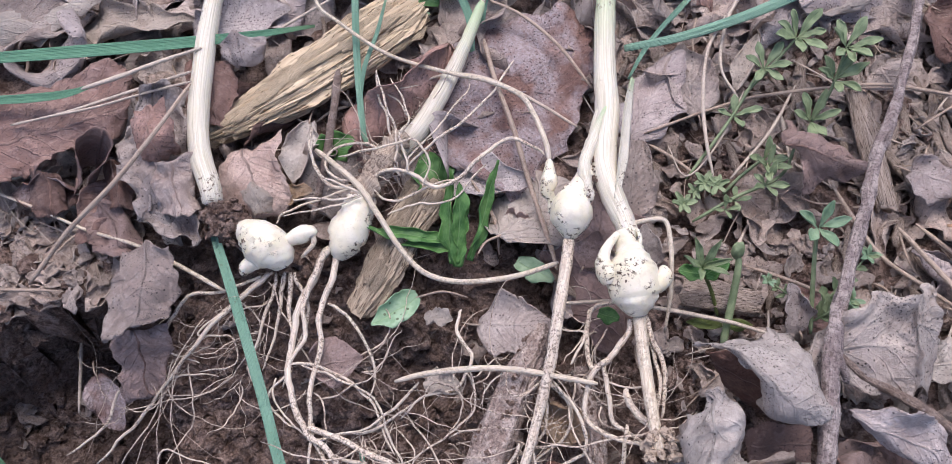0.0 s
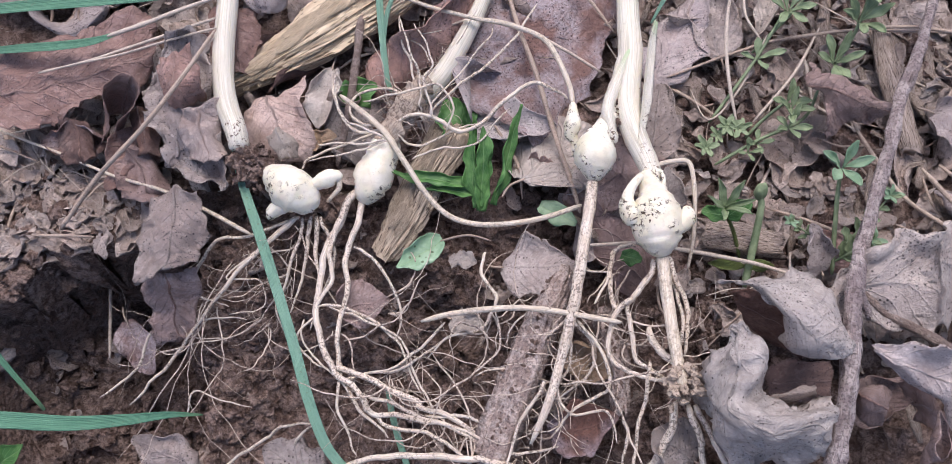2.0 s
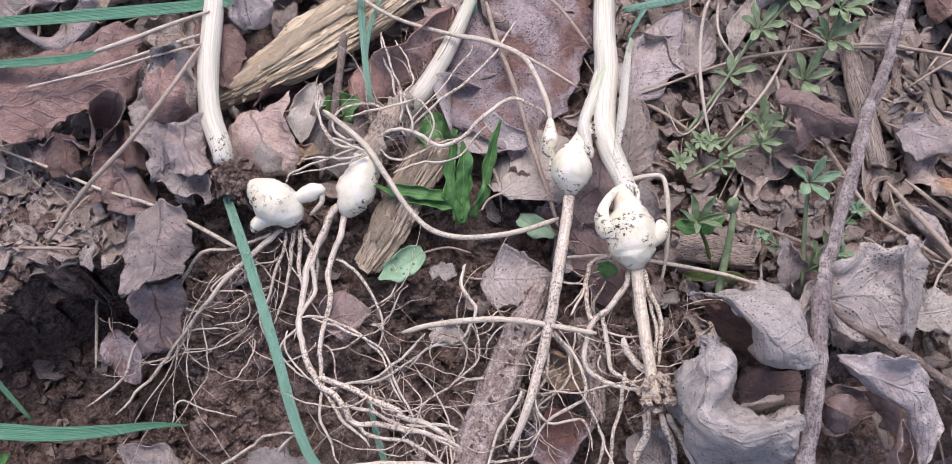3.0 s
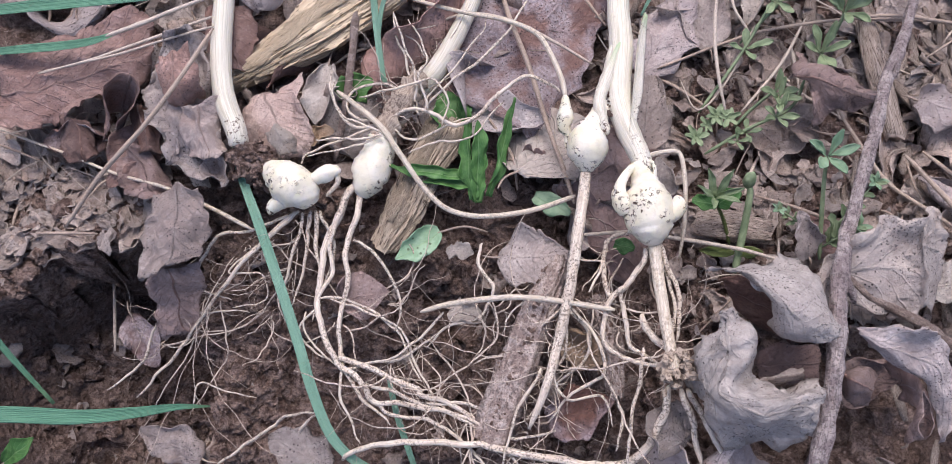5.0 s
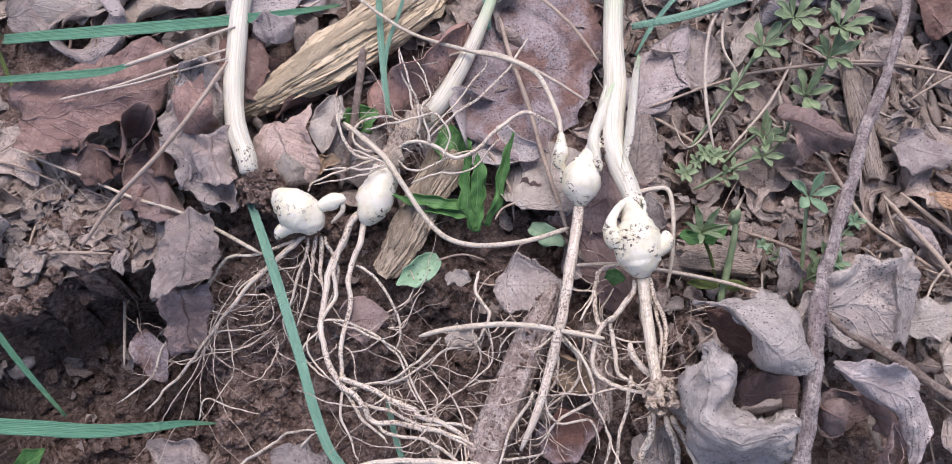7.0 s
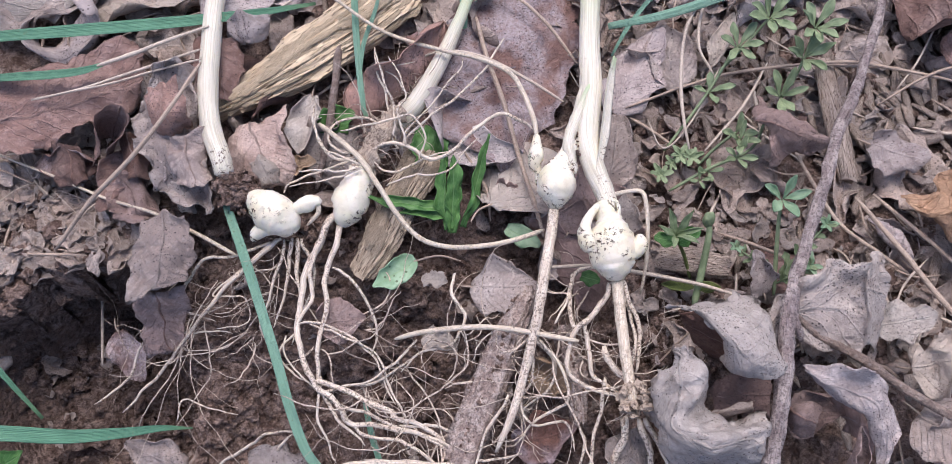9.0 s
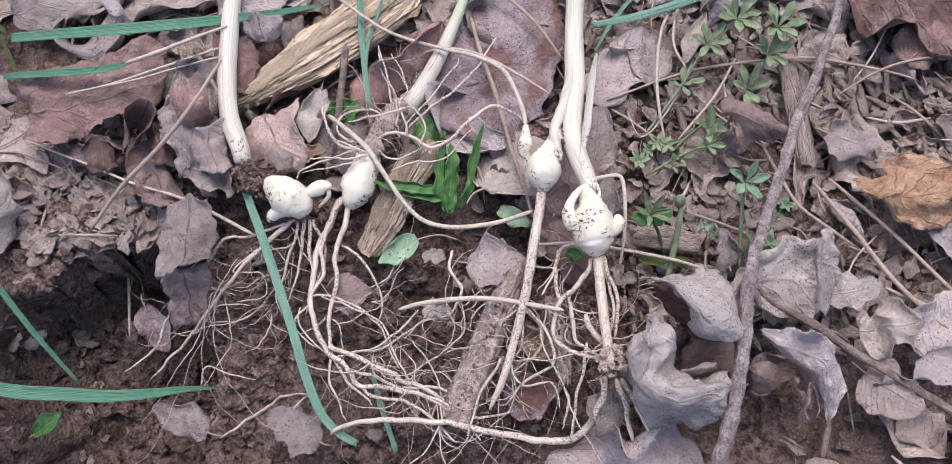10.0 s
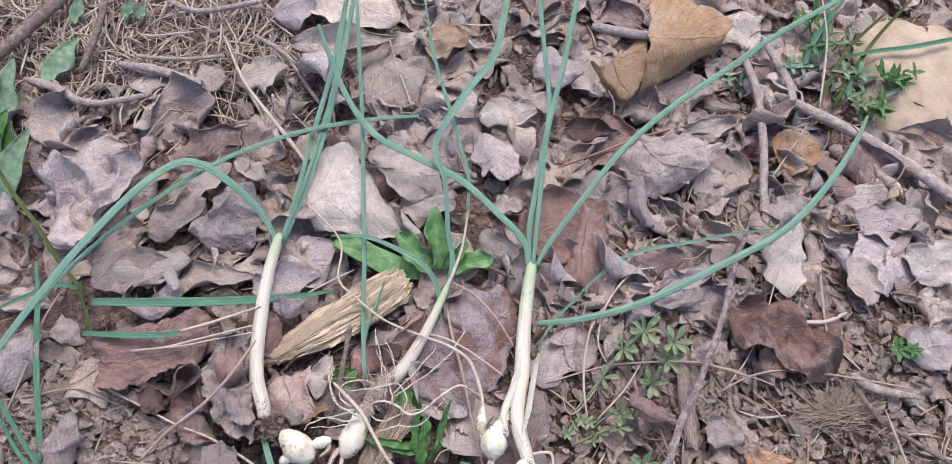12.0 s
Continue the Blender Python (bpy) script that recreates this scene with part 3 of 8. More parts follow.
def wood_piece(points, widths, thick, seed, ridge=0.22, steps=10, ring=28):
    """A split, rotten stick: uneven plank-like section with deep grooves along the grain."""
    bm = bmesh.new()
    uv = bm.loops.layers.uv.verify()
    line = spline(points, steps)
    n, rows = len(line), []
    off = Vector((seed * 5.1, seed * 2.2, 0))
    for i, c in enumerate(line):
        way = (line[min(i + 1, n - 1)] - line[max(i - 1, 0)]).normalized()
        side = way.cross(Vector((0, 0, 1))).normalized()
        up = side.cross(way)
        f = i / (n - 1)
        w, row = along(widths, f) / 2, []
        for k in range(ring):
            a = 2 * math.pi * k / ring
            ca, sa = math.cos(a), math.sin(a)
            groove = noise.noise(Vector((f * 1.6, ca * 4.5, sa * 4.5)) + off) + 0.8 * noise.noise(Vector((f * 3.4, ca * 11, sa * 11)) + off)
            groove += 0.5 * noise.noise(Vector((f * 9, ca * 22, sa * 22)) + off)
            groove = 0.35 * groove + 0.65 * round(groove * 3.2) / 3.2
            r = 1 + ridge * groove
            end = 1.6 * noise.noise(Vector((ca * 5, sa * 5, seed))) * (1 if i in (0, n - 1) else 0)
            row.append(bm.verts.new((c + side * (math.copysign(abs(ca) ** 0.8, ca) * w * r) + up * (math.copysign(abs(sa) ** 0.8, sa) * thick / 2 * r) + way * end * 2) * MM))
        rows.append(row)
    for i in range(n - 1):
        for k in range(ring):
            f = bm.faces.new((rows[i][k], rows[i][(k + 1) % ring], rows[i + 1][(k + 1) % ring], rows[i + 1][k]))
            for lp, (a, b) in zip(f.loops, ((i, k), (i, k + 1), (i + 1, k + 1), (i + 1, k))):
                lp[uv].uv = (a / (n - 1), b / ring)
    bm.faces.new(rows[0][::-1])
    bm.faces.new(rows[-1])
    return bm


# ---- the ground ----
def soft_step(a, b, x):
    t = max(0.0, min(1.0, (x - a) / (b - a)))
    return t * t * (3 - 2 * t)


def litter_level(x, y):
    """The level, in metres, at which the leaf litter lies."""
    far = 1 - soft_step(0.5, 1.4, math.hypot(x, y - 0.25))
    x, d = max(-0.4, min(0.4, x)) * far, max(-0.15, min(0.15, 0.2 - y)) * far
    return 0.008 + 0.075 * x + max(0.0, x) / 0.15 * 0.10 * d


def pit_depth(x, y):
    """How far the dug hole falls below the litter."""
    wob = 0.008 * noise.noise(Vector((x * 40, y * 40, 3)))
    left = soft_step(-0.195, -0.168, x + wob) * (1 - soft_step(-0.112, -0.088, x + wob)) * (1 - soft_step(0.097, 0.108, y + wob - 0.45 * (x + 0.145)))
    front = soft_step(-0.175, -0.13, x + wob) * (1 - soft_step(0.01, 0.05, x + wob)) * (1 - soft_step(0.065, 0.115, y + wob))
    middle = soft_step(-0.12, -0.06, x) * (1 - soft_step(0.03, 0.08, x)) * (1 - soft_step(0.10, 0.15, y))
    hollow = math.exp(-((x - 0.092) / 0.026) ** 2 - ((y - 0.05) / 0.024) ** 2)
    return (0.058 * left + 0.022 * front + 0.009 * middle) * soft_step(-0.16, -0.06, y) + 0.020 * hollow


def ground_level(x, y):
    p = Vector((x, y, 0))
    z = litter_level(x, y) - 0.005 - pit_depth(x, y)
    near = 1 - soft_step(0.5, 1.5, abs(x) + abs(y))
    z += (0.0045 * noise.noise(p * 38) + 0.0028 * noise.noise(p * 110) + 0.0015 * noise.noise(p * 260)) * near
    pit = soft_step(0.006, 0.03, pit_depth(x, y))
    z += pit * (0.007 * noise.noise(p * 75 + Vector((3, 1, 7))) + 0.005 * abs(noise.noise(p * 150)) + 0.003 * noise.noise(p * 330))
    return z + (1 - near) * 0.03 * noise.noise(p * 1.3)


def spread(lo, hi, step, far):
    """Even steps from lo to hi, then ever wider ones out to the horizon."""
    inner = [lo + step * i for i in range(int((hi - lo) / step) + 1)]
    outer, d = [], step
    while d < far:
        d *= 1.6
        outer.append(d)
    return [lo - d for d in outer[::-1]] + inner + [inner[-1] + d for d in outer]


def build_ground():
    xs, ys = spread(-0.36, 0.42, 0.0024, 400), spread(-0.06, 0.56, 0.0024, 400)
    verts = []
    for y in ys:
        for x in xs:
            q = Vector((x, y, ground_level(x, y)))
            if pit_depth(x, y) > 0.003:
                q += 0.007 * Vector(noise.noise_vector(q * 70)) + 0.0035 * Vector(noise.noise_vector(q * 190)) + 0.002 * Vector(noise.noise_vector(q * 420))
            verts.append(q)
    n = len(xs)
    faces = [(j * n + i, j * n + i + 1, (j + 1) * n + i + 1, (j + 1) * n + i) for j in range(len(ys) - 1) for i in range(n - 1)]
    me = bpy.data.meshes.new("ground")
    me.from_pydata(verts, [], faces)
    me.polygons.foreach_set("use_smooth", [True] * len(faces))
    me.materials.append(SOIL)
    return tagged(new("ground", me), "dark brown crumbly woodland soil with a dug hole", "ground", kind="structure")


build_ground()


# ---- the uprooted wild onions ----
def strands(parent, name, material, rows, ring=7, steps=6, **more):
    """Roots or blades of one plant, a mesh each: rows of points and radii."""
    for i, (points, radii) in enumerate(rows):
        part(name, tube(points, radii, ring=ring, steps=steps, rough=0.25, seed=i + 1, wander=0.8, girth=0.66, **more), material, parent)


def rootlets(parent, starts, count, reach, seed, lean=(0, -1, -0.3), radius=0.28):
    """The hair-fine roots of one plant, too many to tell apart."""
    rng, bm = random.Random(seed), bmesh.new()
    for i in range(count):
        p = Vector(rng.choice(starts)) + Vector((rng.uniform(-3, 3), rng.uniform(-3, 3), rng.uniform(-1, 2)))
        way = (Vector(lean) + Vector((rng.uniform(-1.1, 1.1), rng.uniform(-0.8, 0.8), rng.uniform(-0.4, 0.4)))).normalized()
        points, length, curl = [p], reach * min(2.6, 0.5 * rng.paretovariate(1.5)), rng.gauss(0, 0.32)
        for k in range(6):
            way = Matrix.Rotation(curl + rng.gauss(0, 0.25), 3, "Z") @ way
            way = (way + Vector((0, 0, rng.uniform(-0.3, 0.3)))).normalized()
            p = p + way * length / 6
            p.z = max(p.z, ground_level(p.x * MM, p.y * MM) * 1000 + 1)
            points.append(p)
        r = radius * rng.choice((0.55, 0.7, 0.9, 1.25, 1.7))
        tube_into(bm, points, [r, r * 0.85, r * 0.4], ring=5, steps=4, wander=0.9, seed=i)
    part("root_hair", bm, FINE_ROOT, parent, "hair-fine brown rootlets", kind="stuff")


def onion_left():
    ob = thing("wild_onion", (-56.8, 124.1, 7.7), "uprooted wild onion with thick white neck and dirty bulb", "wild onion", "wild onions")
    part("neck", tube([(-73, 136.3, 18.5), (-74.1, 142.1, 20.4), (-78.6, 155, 19.1), (-80.2, 173.4, 18), (-79.6, 199.8, 17), (-77.8, 216.1, 16.2), (-75, 229.2, 16.4)], [4.0, 4.4, 4.6, 4.6, 4.5, 4.1, 3.8, 3.4], ring=16, rough=0.12), NECK, ob, "ivory onion neck")
    bulb = part("bulb", tube([(-65.8, 130.7, 16.0), (-62.2, 127.9, 17.0), (-58.5, 124.9, 18.0), (-55.2, 122.2, 18.0), (-52.7, 119.7, 17.0), (-51.2, 117.2, 15.0)], [2.2, 3.8, 5.4, 6.6, 7.2, 7.2, 6.4, 4.8, 2.8], ring=20, girth=0.94, steps=7, rough=0.14), BULB, ob, "round ivory bulb with soil specks")
    part("bulblet", tube([(-49.8, 124.1, 19.0), (-47.1, 125.0, 20.0), (-44.4, 125.8, 20.5), (-42.5, 125.9, 20.5), (-41.5, 125.1, 20.0)], [1.8, 2.8, 2.9, 2.3, 1.2], ring=14, girth=0.94, rough=0.12), BULB, bulb)
    part("bulblet", tube([(-57.5, 119.5, 17.0), (-60.4, 118.7, 16.0), (-63.1, 117.3, 14.5), (-64.5, 115.4, 13.0)], [2.0, 2.8, 2.4, 1.0], ring=14, girth=0.94, rough=0.14), BULB, bulb)
    part("shoot_tail", tube([(-42.1, 125.5, 20.0), (-41.9, 122.9, 19.5), (-43.7, 121.0, 18.5), (-46.0, 119.2, 17.0)], [1.3, 1.1, 0.9, 0.6], ring=8), SHOOT, bulb)
    bm = bmesh.new()
    for i in range(420):
        rng = random.Random(i)
        c = Vector((-71.8, 134.5, 17.0)).lerp(Vector((-65.3, 127.9, 16.0)), rng.random()) + Vector((rng.gauss(0, 2.3), rng.gauss(0, 2.3), rng.uniform(-7, 3)))
        s = min(2.0, 0.45 * rng.paretovariate(1.6))
        blob_into(bm, c, [s * rng.uniform(0.7, 1.3) for _ in "xyz"], (0, 0, 0), 0.9, 1.6, seed=i, sub=2 if s > 0.9 else 1)
    part("soil_clump", bm, SOIL, ob, "crumbly brown soil stuck to the neck", kind="stuff", smooth=False)
    strands(ob, "root", ROOT, (
        ([(-51.7, 116.3, 12.1), (-53.5, 107.1, 9), (-55.9, 96.5, 5.8), (-59.4, 87.7, 3.5)], [1.2, 1.0, 0.7, 0.4]),
        ([(-50.2, 116.2, 12.2), (-50.8, 107, 9.2), (-50, 96.1, 7.2), (-52.9, 82, 4)], [1.3, 1.1, 0.8, 0.5]),
        ([(-55.5, 116.4, 11.8), (-65.1, 109.4, 9.1), (-76.8, 100.1, 5.2), (-88.3, 89.6, -3.6), (-102.4, 75.9, -13.7), (-117.6, 62.7, -20.8)], [1.3, 1.2, 1.1, 1.0, 0.9, 0.6]),
        ([(-59.2, 115.3, 11.6), (-70.9, 111.9, 8.7), (-83.4, 110.9, 4.7), (-93.6, 101.9, -2), (-102.8, 94.4, -7.7), (-110.7, 84, -15.3), (-116, 74.9, -20.7), (-130.7, 66, -26.8)], [0.8, 0.8, 0.8, 0.9, 0.9, 0.8, 0.8, 0.5]),
        ([(-57.3, 116.2, 11.7), (-73.3, 104.7, 5.5), (-79.3, 99.6, 3.1), (-69.6, 98.2, 3.8), (-69, 90.2, 0.8), (-79.8, 88.6, -1)], [0.7, 0.6, 0.5, 0.5, 0.4, 0.3]),
        ([(-54.5, 116, 11.9), (-57.7, 103.8, 7.7), (-63.8, 91.6, 3.2), (-62.2, 82.7, 0.3)], [0.9, 0.8, 0.6, 0.3]),
        ([(-48.8, 116.1, 12.3), (-45.3, 106.8, 9.6), (-47.2, 96, 7.5), (-52.3, 89.3, 4.1)], [1.0, 0.9, 0.7, 0.4]),
        ([(-96.3, 99.1, -2.2), (-94.9, 96.4, -3.1), (-88.4, 94.2, -2.6), (-80.7, 91.5, -3.1)], [0.6, 0.5, 0.5, 0.3]),
        ([(-97.2, 88.4, -7.3), (-87.3, 88.4, -6.6), (-75.8, 87.7, -6.7)], [0.5, 0.5, 0.3]),
        ([(-97.8, 59.3, -19.3), (-95.4, 66.1, -17.2), (-88, 63.9, -16.6), (-75.4, 60.5, -15.7)], [0.5, 0.5, 0.4, 0.3]),
    ))
    rootlets(ob, [(-53.9, 112.7, 10), (-57.9, 107.6, 7.7), (-65.5, 107.9, 7.1), (-87.6, 91.9, -6.6), (-62.2, 97.2, 3.3), (-80.2, 98.3, -0), (-97.6, 92.3, -7.3), (-75.5, 105, 4.3), (-92.5, 84.9, -10.9), (-66.5, 86.7, -1)], 55, 30, 3, (-0.3, -0.8, -0.3), 0.24)
    part("leaf_blade", blade([(-75.7, 223.6, 16.3), (-84.4, 237.7, 23.7), (-97.3, 248.4, 32.7), (-111.5, 255.6, 39.6), (-123.8, 255, 42.7), (-141.1, 241.3, 41.4), (-164.6, 214.4, 35.7), (-184.2, 188.8, 28.2), (-199.9, 167.1, 21), (-216.5, 144.7, 11.8)], [3, 4.6, 5.0, 5.2, 5.2, 5.2, 5.0, 4.6, 3.4], -0.3, thick=1.0), ONION_GREEN, ob, "arching blue-green blade")
    for pts, w in (
        ([(-75.1, 223.6, 16.4), (-68.8, 246.1, 20.8), (-62.2, 277.9, 27.3), (-53.9, 314.2, 34), (-48.2, 355.6, 40.4), (-45.1, 388.3, 44.6)], [3, 4.5, 5, 5, 4.6, 4]),
        ([(-73.4, 223.3, 17.5), (-63.9, 248.3, 24.2), (-54.9, 281.7, 30.9), (-48.9, 316, 37.3), (-44, 354.2, 42.7), (-41.3, 382.7, 46.9)], [3, 4.5, 5, 5, 4.6, 4]),
        ([(-73.6, 224.2, 18.5), (-62.7, 257.1, 27.3), (-52.8, 299.6, 34), (-49.2, 332.7, 40.3), (-46.8, 366.8, 46.5)], [2.5, 3.5, 4, 4, 3]),
    ):
        part("leaf_blade", blade(pts, [0.7 * x for x in w], -0.5, thick=1.0), ONION_GREEN, ob, "upright blue-green blade")
    return ob


def onion_middle():
    ob = thing("wild_onion", (-33.1, 131.5, 7.5), "small uprooted wild onion with long branching roots", "wild onion", "wild onions")
    part("neck", tube([(-20, 151.7, 14.5), (-16, 154.6, 15.8), (-11.1, 159.1, 17.2), (-5.8, 166.7, 18.6), (0.3, 177.6, 20), (6, 189.8, 21.5), (11.4, 203, 23.4)], [3.4, 4.0, 4.3, 4.1, 3.5, 2.8, 1.9], ring=14, rough=0.1), NECK, ob, "thin ivory neck")
    part("dry_stalk", tube([(9.5, 198, 22.8), (15.6, 214, 24.6), (18.6, 226, 25.6), (20.7, 243.7, 27)], [1.4, 1.1, 0.9, 0.6], ring=8), SHOOT, ob, "thin dry pale stalk")
    part("sheath", tube([(-29.3, 135.8, 18.0), (-27.0, 139.3, 19.0), (-24.1, 143.9, 19.5), (-20.8, 149.0, 20.0), (-17.4, 153.8, 20.0), (-14.3, 157.9, 20.0)], [3.6, 4.2, 4.6, 4.8, 4.4, 3.4], ring=18, rough=0.7, steps=8), SHEATH, ob, "dirty papery brown sheath")
    bulb = part("bulb", tube([(-27.2, 140.1, 17.0), (-28.5, 135.7, 17.0), (-30.4, 130.7, 16.5), (-32.3, 126.0, 16.0), (-33.9, 122.6, 15.0), (-35.5, 120.5, 13.0)], [4.2, 4.7, 5.3, 5.9, 6.2, 6.0, 5.2, 3.8, 2.4], ring=20, girth=0.94, rough=0.16), BULB, ob, "pointed ivory bulb")
    bm = bmesh.new()
    for i in range(110):
        rng = random.Random(400 + i)
        c = Vector((-27.7, 138.9, 16.0)).lerp(Vector((-18.1, 153.1, 17.0)), rng.random()) + Vector((rng.gauss(0, 2.6), rng.gauss(0, 2.2), rng.uniform(1, 4.5)))
        blob_into(bm, c, [rng.uniform(0.3, 1.0) for _ in "xyz"], (0, 0, 0), 0.9, 1.6, seed=i, sub=1)
    part("soil_clump", bm, SOIL, ob, "crumbs of soil caught on the sheath", kind="stuff", smooth=False)
    strands(ob, "root", ROOT, (
        ([(-37.6, 123.6, 14.2), (-42, 115.1, 13.8), (-47.4, 102.5, 12.4), (-49.4, 89.8, 12.3), (-48.6, 79.1, 12.4), (-44.3, 69.4, 12.7), (-36.3, 61.6, 12.3), (-31.5, 56.1, 11.6), (-13.3, 52.9, 12), (-0.7, 46.4, 12.9)], [2.0, 1.9, 1.7, 1.5, 1.5, 1.5, 1.4, 1.3, 1.1, 0.6]),
        ([(-34.7, 122.5, 14.4), (-36.7, 113, 14.2), (-40.3, 102.1, 13), (-39.7, 93, 13), (-42.5, 80.6, 12.8), (-42.5, 68.7, 10.8), (-37.3, 59.3, 11.2), (-28, 48.9, 9.9)], [1.8, 1.6, 1.4, 1.3, 1.2, 1.0, 0.9, 0.5]),
        ([(-36.5, 123.2, 15.3), (-40.1, 118.6, 15), (-44.6, 107.7, 13.7), (-45.3, 96.8, 12.6), (-49, 87.9, 12.3)], [1.6, 1.5, 1.3, 1.1, 0.8]),
        ([(-38, 105.5, 14.1), (-30.7, 99.9, 13.7), (-26.2, 92.6, 13), (-24, 83.8, 11.2), (-26.5, 77.1, 9)], [0.8, 0.8, 0.7, 0.6, 0.3]),
        ([(-48.6, 87.9, 12.4), (-37.8, 85.9, 12.2), (-28.8, 80.3, 11.8), (-23.5, 73.3, 11.2), (-18.2, 61.2, 10.6)], [0.7, 0.7, 0.7, 0.6, 0.4]),
        ([(-48.5, 86.1, 12.4), (-55.2, 81.3, 9.9), (-55.1, 76.1, 8.9), (-46.7, 69.7, 9.5)], [0.6, 0.6, 0.6, 0.4]),
        ([(-44.3, 69.4, 12.7), (-33.8, 65.7, 12.5), (-19.8, 59.5, 12.5), (-18.6, 57.5, 12.6), (-6, 51.8, 12.5), (9.6, 35.8, 13.7)], [1.4, 1.4, 1.3, 1.2, 1.1, 0.7]),
        ([(-45.6, 87.6, 12.6), (-35.3, 83.6, 12.4), (-24.1, 77.7, 12.2), (-18.7, 64.8, 11.6), (-13.3, 53.9, 11)], [0.5, 0.6, 0.6, 0.6, 0.4]),
        ([(-42.7, 65.4, 10.8), (-35.2, 67, 11.4), (-26, 67.6, 12.1), (-18.5, 72, 12.6), (-9.2, 77.2, 13.3)], [0.8, 0.7, 0.7, 0.6, 0.4]),
        ([(-41.7, 70.8, 11.9), (-42.6, 58.2, 10.8), (-39.2, 47.4, 8.1), (-37.4, 43.8, 7.2)], [0.8, 0.7, 0.5, 0.3]),
        ([(-43.3, 39.5, 4.8), (-37.1, 42.4, 9.2), (-24.1, 43.9, 12.2), (-9.7, 43.2, 13.3), (6.2, 40.2, 15.1), (21.8, 36.5, 16.8), (35.4, 34.7, 18.2), (43.3, 37.7, 23.6), (48.5, 46.6, 30.5), (50.4, 55.2, 36.6)], [1.1, 1.3, 1.4, 1.5, 1.7, 1.8, 1.9, 1.9, 1.8, 1.5]),
        ([(-31.6, 55.2, 10.6), (-27.9, 52.4, 10.9), (-17, 50.4, 10.7), (-6.2, 43.1, 10.5), (0.8, 35.3, 10.1)], [0.9, 0.9, 0.9, 0.8, 0.5]),
        ([(-53.5, 84.4, 10), (-54.3, 78.8, 9.9), (-48.4, 71.1, 10.4), (-40.8, 65.4, 10.9)], [0.5, 0.5, 0.5, 0.4]),
        ([(-35.2, 61.6, 11.4), (-20.5, 55.8, 11.5), (-2.5, 48.2, 12.8), (11.7, 43.5, 14), (24.1, 45.8, 15.2)], [0.8, 0.9, 0.9, 0.7, 0.4]),
        ([(-16.9, 54.8, 11.7), (-4.2, 53.6, 12.7), (6.5, 49.7, 14.1), (10.3, 56.7, 14.8), (14.2, 63.6, 15.4)], [0.8, 0.8, 0.7, 0.6, 0.4]),
        ([(-90.6, 39.2, -22.8), (-79.3, 44.9, -18), (-69.8, 50.4, -11.2), (-62.5, 53.5, -4.7), (-51.7, 54.3, 1.1)], [0.6, 0.8, 0.8, 0.7, 0.5]),
        ([(-61.3, 36.9, -10.6), (-59.7, 46.3, -6.5), (-56.1, 51.7, -2.2), (-51.7, 54.3, 1.1)], [0.6, 0.7, 0.7, 0.5]),
        # the wiry loops at the neck
        ([(-13.3, 146.0, 22.0), (-8.0, 150.2, 25.0), (-1.3, 154.2, 27.0), (10.2, 163.3, 28.0), (17.2, 172.9, 28.0), (20.3, 178.8, 27.0)], [0.58, 0.65, 0.65, 0.65, 0.58, 0.43]),
        ([(-16.8, 146.5, 24.0), (-16.8, 153.1, 26.0), (-17.5, 157.8, 27.0), (-21.1, 168.8, 28.0), (-22.8, 176.1, 27.0)], [0.58, 0.58, 0.58, 0.5, 0.36]),
        ([(-12.9, 143.3, 24.0), (-14.1, 149.1, 27.0), (-15.0, 154.7, 28.0), (-12.2, 158.5, 28.0), (-13.4, 164.4, 28.0), (-18.2, 173.5, 27.0)], [0.58, 0.58, 0.58, 0.5, 0.5, 0.36]),
        ([(-8.7, 138.6, 24.0), (-6.8, 146.1, 26.0), (-9.7, 151.6, 27.0), (-13.7, 152.1, 28.0), (-24.5, 149.8, 27.0), (-34.3, 149.0, 24.0)], [0.43, 0.5, 0.58, 0.58, 0.58, 0.43]),
        ([(10.6, 144.7, 25.0), (3.3, 136.5, 25.0), (-2.1, 133.5, 24.0), (-11.4, 133.3, 23.0), (-19.5, 130.4, 22.0)], [0.43, 0.5, 0.5, 0.5, 0.36]),
        ([(-27.4, 136.6, 24.0), (-33.9, 139.9, 25.0), (-39.8, 144.1, 24.0), (-43.3, 151.6, 22.0), (-42.7, 157.7, 20.0)], [0.58, 0.58, 0.5, 0.5, 0.36]),
        ([(-27.4, 136.2, 24.0), (-35.8, 134.9, 24.0), (-43.3, 137.0, 22.0), (-48.7, 137.2, 20.0)], [0.58, 0.58, 0.5, 0.36]),
        ([(-27.0, 135.8, 24.0), (-34.0, 133.2, 24.0), (-41.7, 132.4, 22.0), (-51.6, 132.0, 19.0)], [0.5, 0.5, 0.43, 0.36]),
        ([(-27.4, 141.4, 19.9), (-35.3, 140.4, 19.4), (-42.1, 146.9, 18.8), (-44.1, 155.6, 17.7), (-43.9, 161.9, 16.7)], [0.8, 0.8, 0.8, 0.7, 0.5]),
        ([(-26.7, 141.6, 21), (-34.2, 143, 20.4), (-39.1, 148.3, 20.1), (-35.4, 154.2, 20.3), (-26.9, 154.7, 21), (-19.4, 150.6, 20.5), (-15.6, 143.3, 20.8)], [0.7, 0.7, 0.7, 0.7, 0.7, 0.7, 0.5]),
        ([(-27.1, 142, 21), (-19.1, 144.3, 22.6), (-11.7, 142.7, 23.1), (-5.3, 138.7, 22.6), (3, 141.8, 23.3), (10.6, 148.7, 25.2), (18.1, 152.6, 25.9), (25.4, 150, 25.7), (28.4, 147.2, 25.1)], [0.9, 0.9, 1.0, 1.0, 1.0, 1.0, 0.9, 0.8, 0.6]),
